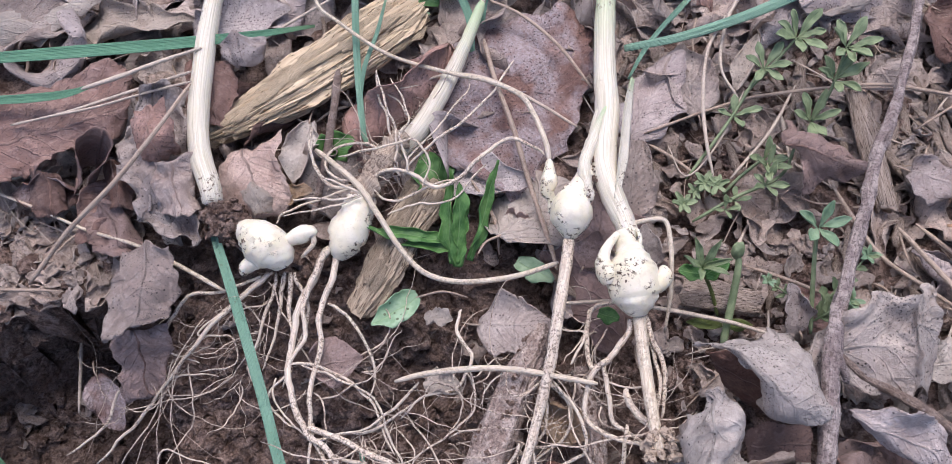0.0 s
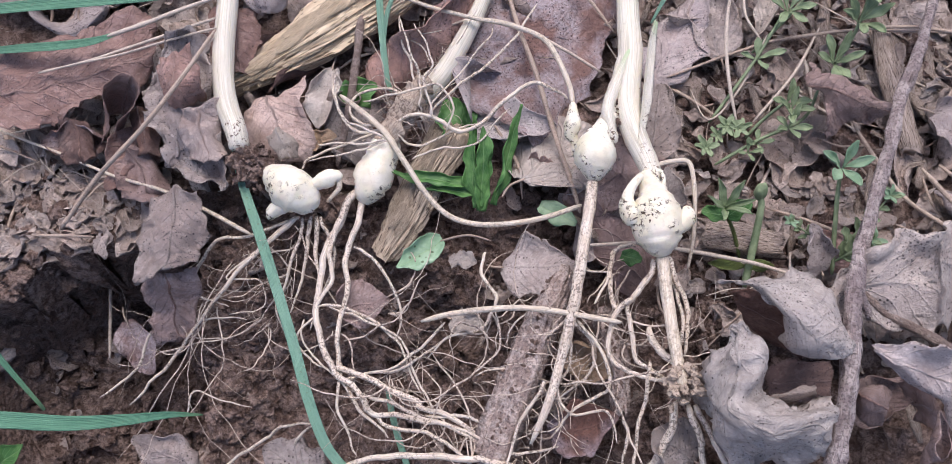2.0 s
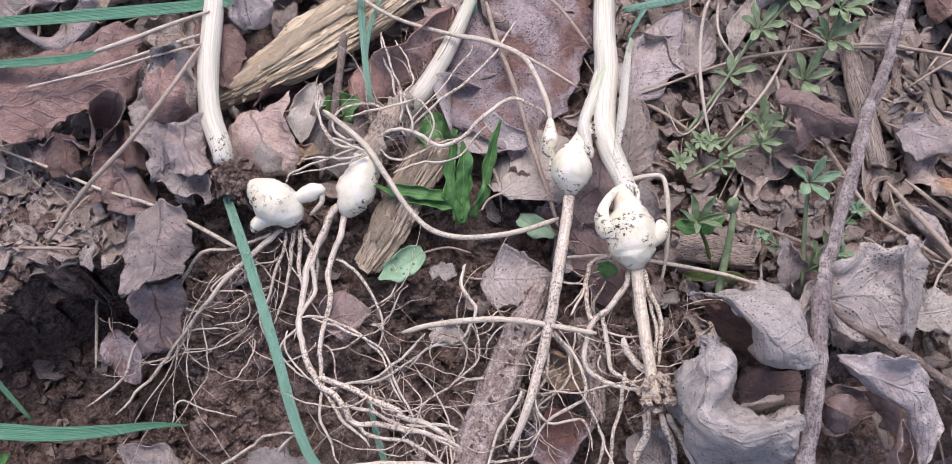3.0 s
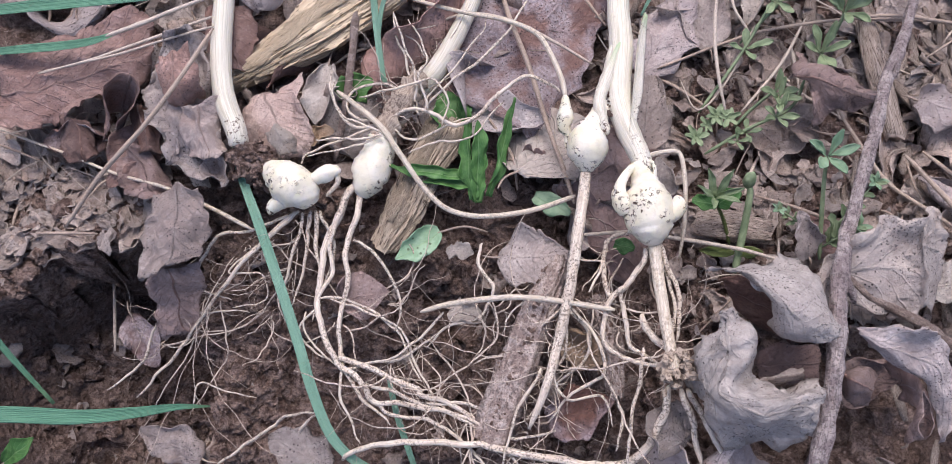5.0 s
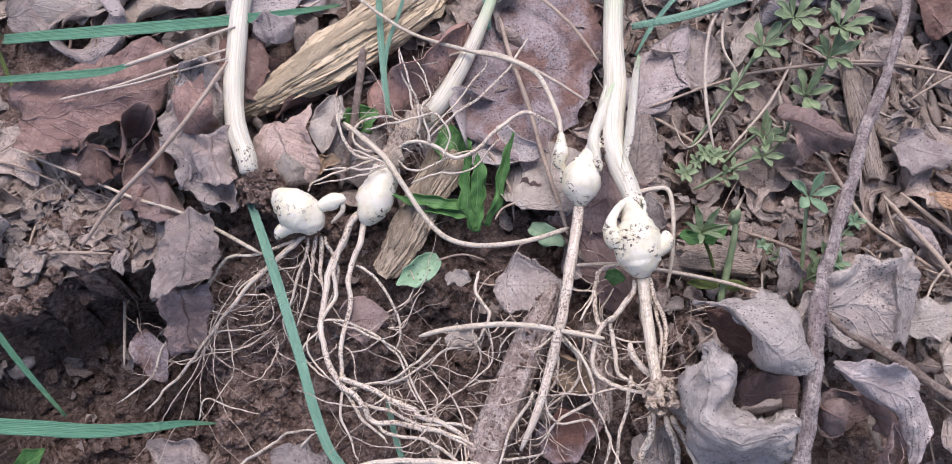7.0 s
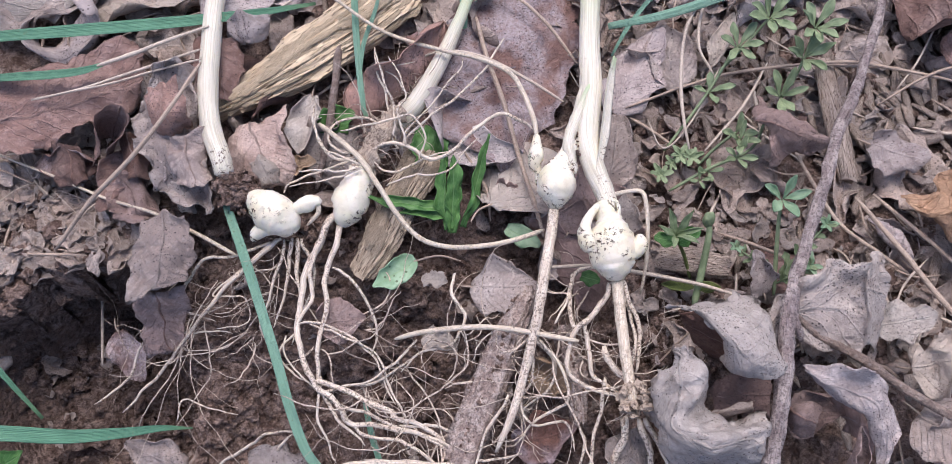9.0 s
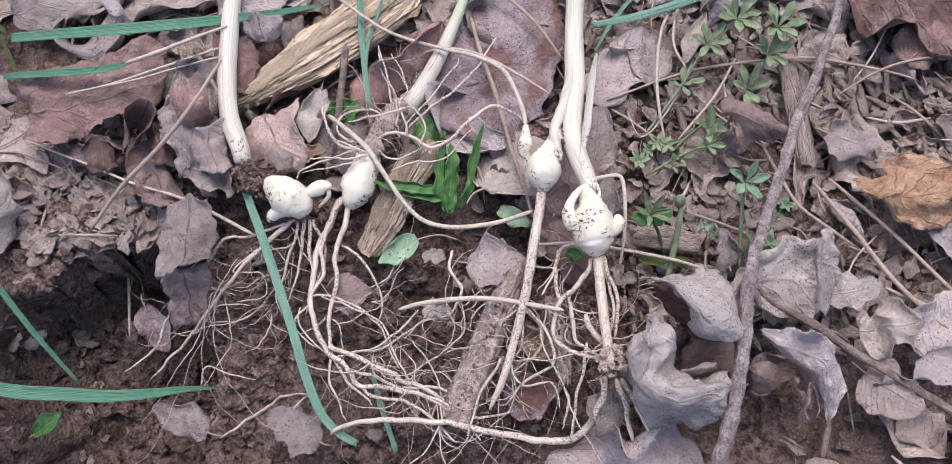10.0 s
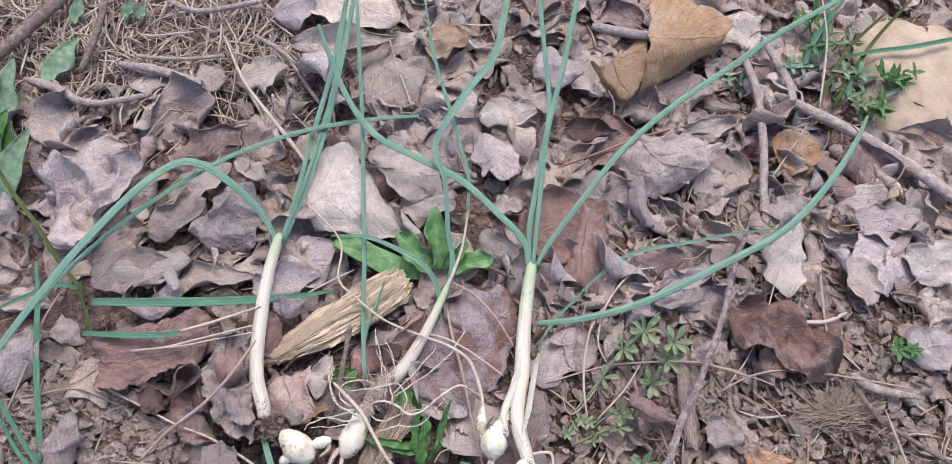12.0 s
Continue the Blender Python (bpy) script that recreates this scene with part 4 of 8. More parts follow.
        ([(-26.7, 141.6, 21), (-34.5, 139.2, 18.4), (-44.2, 137.1, 15.7), (-52, 134.9, 14.1), (-54.7, 131.4, 13.9)], [0.6, 0.6, 0.6, 0.6, 0.4]),
        ([(-16.5, 145.3, 20.8), (-19.2, 160.9, 22.6), (-22.1, 169.5, 22.3), (-23.4, 180.4, 20.2)], [0.5, 0.6, 0.6, 0.4]),
        ([(-14.6, 143.2, 20.9), (-11.7, 150.3, 23.1), (-4.1, 157.4, 24.7), (3.7, 166.7, 26.4), (6.6, 173.3, 25.6)], [0.5, 0.5, 0.5, 0.5, 0.3]),
        ([(-26.7, 141.2, 21), (-19.5, 136.3, 18.5), (-8.3, 139.7, 19.4), (4.9, 143.4, 21.6)], [0.6, 0.6, 0.6, 0.3]),
        ([(-13.7, 163.6, 21), (-15.6, 168, 20.8), (-19.5, 172.5, 20.5), (-9.8, 174, 21.3)], [0.4, 0.4, 0.4, 0.3]),
    ))
    part("root", tube([(-42.1, 153.4, 19.8), (-35.5, 147.3, 21.3), (-28, 139.7, 21.9), (-22.5, 131.1, 21.3), (-15.7, 120.3, 19.8), (-8.9, 113.1, 19.3), (-0.5, 110.2, 19), (9.4, 109.7, 20.3), (20.1, 110.9, 21.7), (30.9, 113.9, 23.1)], [0.9, 1.2, 1.3, 1.2, 1.1, 1.1, 1.1, 1.1, 1.1, 1.0], ring=10, rough=0.1), SHOOT, ob, "long smooth pale runner")
    rootlets(ob, [(-20, 154.2, 14.5), (-16, 157.7, 15.8), (-22.8, 149.8, 15.3), (-10.2, 163.7, 16.2), (-25.5, 145.5, 16.1)], 130, 12, 5, (0.1, 0.0, 0.05), 0.2)
    rootlets(ob, [(-28, 65.2, 9.9), (-16.9, 57.5, 10.7), (-6.1, 48.3, 11.5), (9.9, 42.7, 13.7), (19.5, 60, 14.3), (-2.1, 64.4, 10.8), (-43.3, 80.6, 8.8), (-28.2, 87.8, 8.9), (-16.8, 72.2, 10.7), (4.9, 55.1, 12.8)], 80, 36, 8, (0.5, -0.5, -0.1), 0.27)
    part("leaf_blade", blade([(7.1, 188.5, 16.6), (6.7, 200.5, 18.5), (-0.4, 211.4, 24), (-15.8, 219.4, 28.8), (-31, 224.4, 29.7), (-48, 225.6, 26.4)], [3.2, 3.6, 3.6, 3.2, 2.4, 1.2], 0.3, thick=1.2), ONION_GREEN, ob)
    part("leaf_blade", blade([(10.7, 197.4, 18.8), (13.2, 214.7, 24.9), (10.5, 228.7, 30.6), (8.2, 251.8, 38.3), (2.9, 270.6, 44.1), (18, 297.3, 50.2), (31.5, 317, 53.9), (37.4, 348.3, 57.1)], [3, 3.4, 3.2, 3, 4, 5, 4.6, 4], 0.3, thick=1.2), ONION_GREEN, ob)
    part("leaf_blade", blade([(20.1, 241.2, 29), (20.2, 258.1, 32.7), (14.4, 276.7, 36.3), (8.5, 295.5, 40.1), (0.3, 321.7, 44), (-5.6, 352.8, 47.6)], [2, 2.6, 2.6, 2.6, 2.2, 1.6], 0.3, thick=1.2), ONION_GREEN, ob)
    return ob


def onion_small():
    ob = thing("wild_onion", (36.8, 131.8, 15.4), "small wild onion with round white bulb and long taproot", "wild onion", "wild onions")
    bulb = part("bulb", tube([(39.6, 138.1, 34.6), (37.6, 133.5, 34.5), (35.2, 129, 34.3), (34.1, 125, 34.3), (33.8, 121.2, 33.3), (33.4, 118.1, 32.3)], [2.8, 3.0, 3.6, 4.8, 6.0, 6.6, 6.4, 5.2, 3.4, 1.8], ring=20, girth=0.94, steps=7, rough=0.06), BULB, ob, "smooth round ivory bulb")
    part("neck", tube([(39, 136.2, 34.6), (40.8, 143.2, 33.6), (44.1, 154.3, 32.6), (48.1, 167.3, 30.7)], [2.8, 2.6, 2.4, 1.6], ring=12, rough=0.15), NECK, ob)
    bm = bmesh.new()
    for i in range(150):
        rng = random.Random(900 + i)
        c = Vector((36.1, 127.2, 36.5)).lerp(Vector((44.4, 143.2, 35.0)), rng.random()) + Vector((rng.gauss(0, 1.5), rng.gauss(0, 1.2), rng.uniform(-0.5, 1.2)))
        blob_into(bm, c, [rng.uniform(0.2, 0.6) for _ in "xyz"], (0, 0, 0), 0.9, 1.6, seed=i, sub=1)
    part("soil_specks", bm, SOIL, ob, "crumbs of soil on the neck", kind="stuff", smooth=False)
    part("taproot", tube([(33.4, 119.1, 32.3), (31.8, 109.9, 32.3), (28.8, 96.1, 32.2), (26.1, 83.2, 30), (22.1, 68.9, 26.6), (17.6, 55.9, 25), (12.9, 46, 20.2)], [2.2, 2.3, 2.2, 2.1, 1.9, 1.6, 0.9], ring=10, rough=0.2), ROOT, ob, "straight pale taproot with soil specks")
    part("runner", tube([(-17.2, 80.8, 21.7), (-8.5, 82.3, 24.4), (6.8, 83.1, 27), (18.4, 81.9, 28.8), (29.8, 79.3, 30.6), (38.6, 77.4, 31.1)], [0.8, 1.1, 1.2, 1.1, 1.0, 0.9], ring=10, rough=0.15), SHOOT, ob, "blunt pale root tip")
    strands(ob, "root", ROOT, (
        ([(25.9, 81.6, 29), (21.8, 77.3, 25.4), (15.1, 73, 20.4), (8.1, 68.4, 17.3), (-2.3, 65.6, 13.8)], [0.8, 0.8, 0.7, 0.6, 0.4]),
        ([(25.8, 80, 29), (29.1, 75.3, 26.6), (31.6, 69, 23.1), (28.1, 62.7, 20.7), (21.3, 57.5, 17.6)], [0.8, 0.8, 0.8, 0.7, 0.5]),
        ([(2, 102.1, 16.3), (1, 94.7, 17.1), (4.3, 87.2, 18.7), (-0.3, 79, 16), (-9.1, 77.6, 15.3), (-16.3, 71.2, 12.8)], [0.7, 0.8, 0.8, 0.7, 0.6, 0.4]),
        ([(31.7, 83, 29.9), (35.6, 89.7, 29.3), (35.1, 92.5, 28.1), (27.6, 93.8, 27)], [0.6, 0.6, 0.5, 0.4]),
        ([(24.9, 76.9, 27.9), (24.7, 67.4, 24), (21.2, 61.2, 21.6)], [0.7, 0.7, 0.5]),
        ([(-10.4, 80.4, 21.2), (-17.6, 74.2, 17.7), (-23, 69.5, 15.3), (-33.6, 67.4, 13.5)], [0.6, 0.7, 0.6, 0.4]),
        ([(13.5, 82.3, 27.1), (8.4, 77.9, 23.3), (6.5, 73.2, 21)], [0.4, 0.4, 0.3]),
        ([(26.3, 79.5, 28.1), (33.6, 69, 27.5), (34.2, 60.5, 25.7), (25.7, 55.8, 22.4), (18.6, 47.6, 19.3)], [0.7, 0.8, 0.8, 0.7, 0.4]),
        ([(19.7, 62.6, 25.3), (23.8, 54.1, 23.1), (34.2, 53.9, 22.9), (36.4, 45.4, 22.4)], [0.6, 0.6, 0.6, 0.3]),
        ([(17.1, 62.7, 24.8), (11.8, 54.6, 20), (8.1, 46.1, 17.4), (4.3, 35.3, 14.7)], [0.8, 0.8, 0.7, 0.4]),
    ))
    rootlets(ob, [(26, 81.8, 28), (23.2, 70.8, 23.7), (5.1, 81.7, 20.8), (30.1, 69.2, 20.9), (18.7, 77.9, 20.9), (35.7, 77.3, 21.6)], 42, 26, 11, (-0.1, -0.7, -0.2), 0.28)
    return ob


def onion_seedling():
    ob = thing("onion_offset", (30.3, 142.3, 17.4), "tiny white onion offset on a long thin shoot", "wild onion", "wild onions")
    bulb = part("bulb", tube([(28.9, 142.4, 33.3), (28.7, 138.9, 33.3), (28.4, 135.5, 33.3), (27.9, 132.7, 32.3), (28.9, 130.2, 31.5), (28.3, 126.5, 30.5)], [0.9, 1.8, 2.8, 2.2, 1.2, 0.6], ring=12, girth=0.94, rough=0.1), BULB, ob)
    part("shoot", tube([(28.9, 141.8, 33.3), (28.2, 147.7, 33.1), (25.3, 156.9, 32.6), (21.2, 164.8, 31.1), (11.3, 171.4, 28.1), (0, 176, 25), (-19.2, 183.8, 23.6), (-35, 195.9, 23.4), (-42.8, 203.8, 24.8), (-43.3, 223.4, 26.8), (-63, 243.7, 27.3)], [1.0, 1.1, 1.1, 1.1, 1.0, 0.9, 0.8, 0.8, 0.8, 0.7, 0.5], ring=8), SHOOT, ob, "thin curving cream shoot")
    return ob


def onion_right():
    ob = thing("wild_onion", (54.4, 109.6, 17.4), "large uprooted wild onion with white neck and clustered bulblets", "wild onion", "wild onions")
    part("neck", tube([(49.6, 115, 38.5), (48.3, 121.3, 37.2), (45.6, 131, 35.5), (44.6, 142, 34.1), (47.2, 157.6, 31.9), (48.6, 175.2, 26.4), (50.9, 197.5, 22.9), (54.1, 217.5, 20.4)], [3.4, 4.0, 4.6, 5.0, 4.9, 4.6, 4.3, 3.6], ring=16, rough=0.1), NECK, ob, "thick ivory neck with ribs")
    part("outer_skin", blade([(45.8, 127.1, 38.7), (48.5, 140.4, 37.6), (52.1, 158.7, 35.3), (54.7, 167.1, 35.3)], [2, 5, 4.5, 2], 0.9, thick=0.3, twist=(40, 60)), NECK, ob, "loose papery outer skin")
    part("outer_skin", tube([(39.8, 127.9, 36.9), (38.3, 137.4, 36.5), (41.3, 146.2, 35.6), (46.9, 159.1, 34.8)], [1.6, 2.4, 2.4, 1.0], ring=10, rough=0.4), NECK, ob)
    bulb = part("bulb", tube([(47.5, 118.4, 38.0), (48.3, 114.2, 38.3), (48.9, 110.4, 38.5), (49.0, 106.3, 38.5), (49.2, 102.1, 38.5), (49.7, 98.0, 37.5), (50.2, 94.5, 36.0)], [3.4, 3.3, 3.5, 4.8, 6.5, 7.5, 7.8, 7.5, 6.4, 4.4, 2.0], ring=26, girth=0.94, steps=8, rough=0.14), BULB, ob, "plump ivory bulb with soil specks")
    part("bulblet", tube([(43.9, 103.4, 39.5), (42.3, 105.3, 40.0), (41.1, 108.0, 40.5), (41.4, 110.8, 41.0), (42.9, 113.6, 41.0), (45.0, 116.0, 40.0), (47.1, 117.6, 39.0)], [2.4, 3.4, 2.6, 1.7, 1.3, 1.2, 0.9], ring=14, girth=0.94, rough=0.12), BULB, bulb, "looped bulblet joined to the neck")
    part("bulblet", tube([(53.9, 101.5, 39.0), (55.8, 102.5, 40.0), (57.1, 104.3, 40.3), (57.1, 106.2, 40.3), (56.8, 107.4, 40.0)], [2.0, 2.5, 2.7, 1.8, 0.7], ring=14, girth=0.94, rough=0.1), BULB, bulb)
    part("bulblet", blob((52.9, 109.7, 39.0), (1.5, 1.7, 1.5), (0, 0, 0), 0.15), BULB, bulb)
    part("bulblet_tail", tube([(49.7, 117.5, 40.0), (51.1, 117.5, 40.5), (51.6, 114.6, 40.5), (50.7, 111.4, 40.0)], [0.7, 0.8, 0.8, 0.9], ring=10), BULB, bulb)
    part("shoot", tube([(49.2, 120.0, 38.0), (54.8, 121.3, 38.0), (59.6, 121.0, 38.0), (60.5, 115.4, 38.0), (60.4, 108.2, 37.0), (60.0, 99.9, 33.0), (58.7, 91.4, 28.0)], [1.0, 0.95, 0.95, 0.9, 0.85, 0.8, 0.5], ring=8, steps=4), SHOOT, ob, "bent white side shoot")
    part("taproot", tube([(50.5, 95.7, 35.3), (50.4, 88, 36.5), (50.5, 74.8, 39), (50.9, 65.4, 40.4), (51.2, 58.6, 41.7)], [2.4, 2.3, 2.2, 2.1, 2.0], ring=12, rough=0.12), SHOOT, ob, "pale tapering taproot")
    strands(ob, "root", ROOT, (
        ([(52, 95.1, 35.5), (53.8, 89.8, 35), (56.4, 82.4, 34.7), (56.4, 75.2, 33.9), (54.5, 67.5, 32.9)], [1.3, 1.2, 1.1, 1.0, 0.6]),
        ([(48.9, 94.3, 34.1), (47.6, 90.4, 33.1), (42.4, 84.1, 31.5), (37.6, 82.2, 28.8), (36.7, 88.5, 26.5), (38, 97.3, 25.4), (41.1, 100.6, 25.8), (45.4, 100.9, 26.4)], [1.4, 1.3, 1.3, 1.1, 1.1, 1.1, 1.0, 0.8]),
        ([(40.9, 83.5, 30.2), (40.9, 76.2, 29.4), (42.5, 68.2, 27.9), (46.8, 64, 29.7), (51.6, 59.1, 31.7)], [1.1, 1.1, 1.0, 0.9, 0.5]),
        ([(45.5, 75.6, 33.2), (48.1, 69.1, 33.8), (52, 65.7, 36.6), (56.1, 60.9, 37.4), (61.9, 55.7, 36.6)], [1.5, 1.6, 1.5, 1.4, 1.1]),
        ([(41.6, 83.7, 32.3), (36.5, 79, 29.7), (35.3, 68.9, 27.7), (41.6, 63.5, 28.9), (47.7, 61.4, 32), (50.6, 57.6, 36.6)], [1.2, 1.2, 1.1, 1.0, 0.9, 0.7]),
        ([(45.6, 66.5, 31.5), (44.8, 61.7, 29.5), (41, 45.2, 25.2), (39.8, 34.7, 23)], [0.9, 0.9, 0.8, 0.6]),
        ([(53.4, 54.3, 37.2), (56.4, 44.8, 31.9), (58.9, 34.4, 28.3)], [1.5, 1.4, 1.2]),
        ([(55, 54.2, 37.5), (59.7, 46.3, 32.4), (66, 34.3, 29.5)], [1.4, 1.3, 1.1]),
        ([(51.1, 92.5, 35.5), (53.5, 86.6, 34.1), (54.6, 78, 33.5), (51.3, 64.4, 34.5)], [0.9, 0.9, 0.8, 0.6]),
        ([(38.2, 52, 24.6), (39.6, 47, 23.9), (36.9, 38.7, 21.5)], [0.8, 0.8, 0.5]),
    ))
    bm = bmesh.new()
    rng = random.Random(5)
    for i in range(40):
        c = Vector((51.7, 59.2, 40.7)) + Vector((rng.gauss(0, 2.6), rng.gauss(0, 1.8), rng.uniform(-3, 3)))
        blob_into(bm, c, [rng.uniform(0.6, 1.6) for _ in "xyz"], (0, 0, 0), 0.9, 1.6, seed=i, sub=2)
    part("root_knot", bm, SHEATH, ob, "brown knotted clump of old root", kind="stuff", smooth=False)
    rootlets(ob, [(39.5, 83.1, 28), (41.6, 74.9, 26.6), (50.2, 75.4, 33.9), (52, 65.7, 36.6), (40.6, 93.6, 25.9)], 26, 22, 17, (-0.1, -0.7, -0.2), 0.26)
    part("leaf_blade", blade([(52.4, 213.9, 21.4), (49, 227.3, 24.8), (35.5, 239.8, 29.7), (16.5, 255, 34.6), (-5.4, 265, 37.6), (-27.4, 275.8, 39.9), (-41.8, 292.3, 44.9), (-53.9, 317, 50), (-59.2, 330.7, 53.6)], [3.4, 4.4, 4.6, 4.6, 4.6, 4.4, 3.8, 3.0, 2], -0.4, thick=1.0), ONION_GREEN, ob, "blade bent over towards the ground")
    for pts, w in (
        ([(53, 213.9, 21.5), (52.1, 232.4, 24.8), (55.8, 257.2, 30.1), (61.6, 289, 37), (69.2, 321.7, 43.6), (75.5, 355.4, 50.1), (79, 378.5, 56)], [3.6, 5, 5.4, 5.4, 5.2, 5, 4.5]),
        ([(54.1, 213.6, 22.6), (55.9, 235, 26.9), (58.7, 266.4, 32.8), (61.5, 298.8, 38.6), (58.4, 327.4, 45.4), (55.8, 354, 50.6), (53.9, 372.6, 56.7)], [3.2, 4.4, 4.8, 4.8, 4.6, 4.2, 4]),
        ([(55.5, 213.9, 21.6), (62.2, 225.8, 25.6), (75.7, 243.9, 31.5), (97.2, 271.5, 38.7), (122.1, 294.2, 45.5), (150.4, 314.1, 51.8), (183.1, 337.5, 56.9), (216.8, 357.6, 60.6), (246.3, 372.8, 65.8)], [3.4, 5, 5.4, 5.6, 5.6, 5.6, 5.4, 5, 4]),
    ):
        part("leaf_blade", blade(pts, [0.7 * x for x in w], -0.5, thick=1.0), ONION_GREEN, ob, "long upright blue-green blade")
    return ob


onion_left()
onion_middle()
onion_small()
onion_seedling()
onion_right()


# ---- green grass blades and shoots on the ground ----
def green_blade(points, widths, label, material=None, fold=0.5, **more):
    ob = lone("grass_blade", blade(points, widths, fold, **more), material or GRASS_GREEN, label, "grass blade", "green grass blades")
    return ob


green_blade([(-77.5, 140.7, 11.2), (-73.7, 128.1, 12.5), (-67.6, 112.1, 13.9), (-62.2, 96.3, 13.3), (-55.7, 75.8, 11.8), (-51.6, 61.1, 10.1), (-46.6, 47.6, 7.5), (-40.5, 40, 5), (-34.3, 35.9, 2.4)], [1.6, 3.6, 4.2, 4.2, 4.2, 4.2, 4.0, 3.6, 3.0], "blue-green blade trailing over bare soil", ONION_GREEN)
green_blade([(-164.7, 191.4, 13.0), (-149.4, 191.2, 15.0), (-128.3, 191.2, 17.0), (-107.9, 191.8, 18.0), (-86.1, 193.4, 18.0), (-64.4, 196.2, 17.0), (-44.8, 200.3, 15.0)], [5, 5.5, 6, 6, 5.5, 4, 1.5], "broad flat green blade under an onion neck", fold=0.15)
green_blade([(-165.6, 175.2, 14.0), (-145.4, 174.1, 18.0), (-133.2, 174.0, 19.0), (-122.0, 174.7, 20.0), (-113.6, 177.5, 20.0)], [3, 4, 4.2, 3.6, 1.5], "narrow green blade lying on dead leaves", fold=0.2)
green_blade([(-180.5, 65.5, 28.5), (-156.2, 59.8, 30.3), (-139.8, 56.8, 31.5), (-125.7, 55.6, 32.6), (-110.5, 54.4, 32.7), (-95.5, 54.9, 32.8), (-84, 55.9, 32.7), (-74.9, 55.7, 32.4)], [5, 5.6, 5.8, 5.6, 4.4, 2.6, 0.6], "broad pointed green blade over the hole", fold=0.2)
green_blade([(-214.1, 162.7, 15.9), (-194.3, 136.6, 13.4), (-182, 119.9, 10.3), (-167.3, 99.2, 5.5), (-153.4, 78.9, -1.5), (-140.4, 61.2, -10.5)], [2.5, 3, 3, 3, 2.8, 1.5], "thin green blade slanting into the hole")
green_blade([(-202.4, 215.9, -1.2), (-196.1, 192.7, 1.3), (-191.2, 167.6, 2.7), (-185.8, 143.8, 3.1), (-180.5, 121.1, 2.5), (-180.8, 114.4, 2.4)], [2, 3.6, 4.2, 4, 3.4, 1.5], "short upright green blade by a grass tuft", fold=0.3)
green_blade([(-200.8, 134.6, 4.9), (-189.7, 119.4, 3.8), (-172.4, 103, 5.1), (-181.2, 116.4, 6.4)], [2, 2.6, 2.6, 1.4], "thin green blade in a tuft")
green_blade([(-41, 348.4, 50.9), (-38.3, 316.7, 43.1), (-35.4, 285.5, 35.3), (-33.4, 253.5, 30.5), (-31, 216.8, 23.7), (-30, 186.6, 19.7), (-28.1, 162.9, 17.9), (-26.6, 155.9, 16)], [2.2, 2.6, 2.8, 3, 3, 3, 2.6, 1.6], "tall thin green blade beside rotten wood", ONION_GREEN, fold=-0.4, thick=1.0)
green_blade([(-29, 169.9, 17.8), (-27.4, 181.7, 19.9), (-23.3, 192.4, 22.3), (-20.2, 203.3, 24.5)], [1.6, 2, 1.8, 1], "short green side blade", ONION_GREEN, fold=-0.4, thick=1.0)
green_blade([(-6.4, 289.2, 37.5), (-34.5, 286.5, 35.4), (-65.4, 280.1, 33.1), (-94.9, 267.5, 32.9), (-114.5, 255, 33.4), (-141.9, 234.2, 31.4), (-169.3, 210, 25.3), (-187.6, 187.9, 19.9)], [2.4, 3, 3.2, 3.2, 3.2, 3.2, 3, 2], "thin arching green blade over dead leaves", ONION_GREEN, fold=-0.4, thick=1.0)
green_blade([(56, 184.7, 22.8), (77.6, 186.4, 28.5), (106.1, 193.4, 36.4), (140.9, 209.8, 43.6), (173.4, 227.5, 49.8), (196.4, 249.9, 52.2), (216.2, 276.2, 51.2), (225.1, 292.4, 51)], [3.2, 4.2, 4.6, 4.6, 4.5, 4.2, 3.4, 2], "long round green blade arching over leaf litter", ONION_GREEN, fold=-0.55, thick=1.2)
green_blade([(71.4, 193.8, 21.7), (86.8, 209.4, 24), (103.9, 221.2, 26.3), (131.5, 226.9, 29.5), (155.9, 231.6, 32.4), (180.2, 234.4, 35.4)], [1, 2, 2.4, 2.4, 2, 1], "thin curved green blade", ONION_GREEN)
green_blade([(56.8, 174.2, 21.2), (62, 182.6, 23.4), (68.1, 189.9, 25.6), (75.9, 197.6, 28.8)], [1, 2, 2, 1.6], "thin green blade beside an onion neck", ONION_GREEN)
green_blade([(-238.1, 278.9, 10.1), (-220.9, 255.3, 9.4), (-202.2, 233.2, 6.8), (-186.5, 212.1, 2), (-175.3, 200.7, -2.1)], [2, 3, 3, 3, 2.4], "olive grass stalk of a small tuft", OLIVE, fold=0.8)
green_blade([(-178.3, 202, -1.4), (-186.8, 201.8, 4), (-200.5, 194.2, 7), (-218.7, 184.1, 7.6)], [3, 3.6, 3, 1.6], "pale green tuft blade", GRASS_GREEN)
green_blade([(-178, 200.4, -1.4), (-167.9, 181.1, 0.4), (-163.4, 169.2, -1.3)], [2.4, 2, 0.8], "withered pale green blade", OLIVE)
green_blade([(303.2, 363.4, 18.4), (276.7, 356.2, 19.1), (255.2, 353.2, 17.6), (238.5, 350.5, 14)], [3.6, 4, 3.6, 2], "flat green blade above a stone")
green_blade([(-29.2, 64.4, 2.0), (-27.9, 58.2, 4.0), (-25.9, 49.9, 4.0), (-20.5, 32.6, 2.0)], [1.4, 2.4, 2.6, 2.2], "thin green blade under the trailing roots", ONION_GREEN)

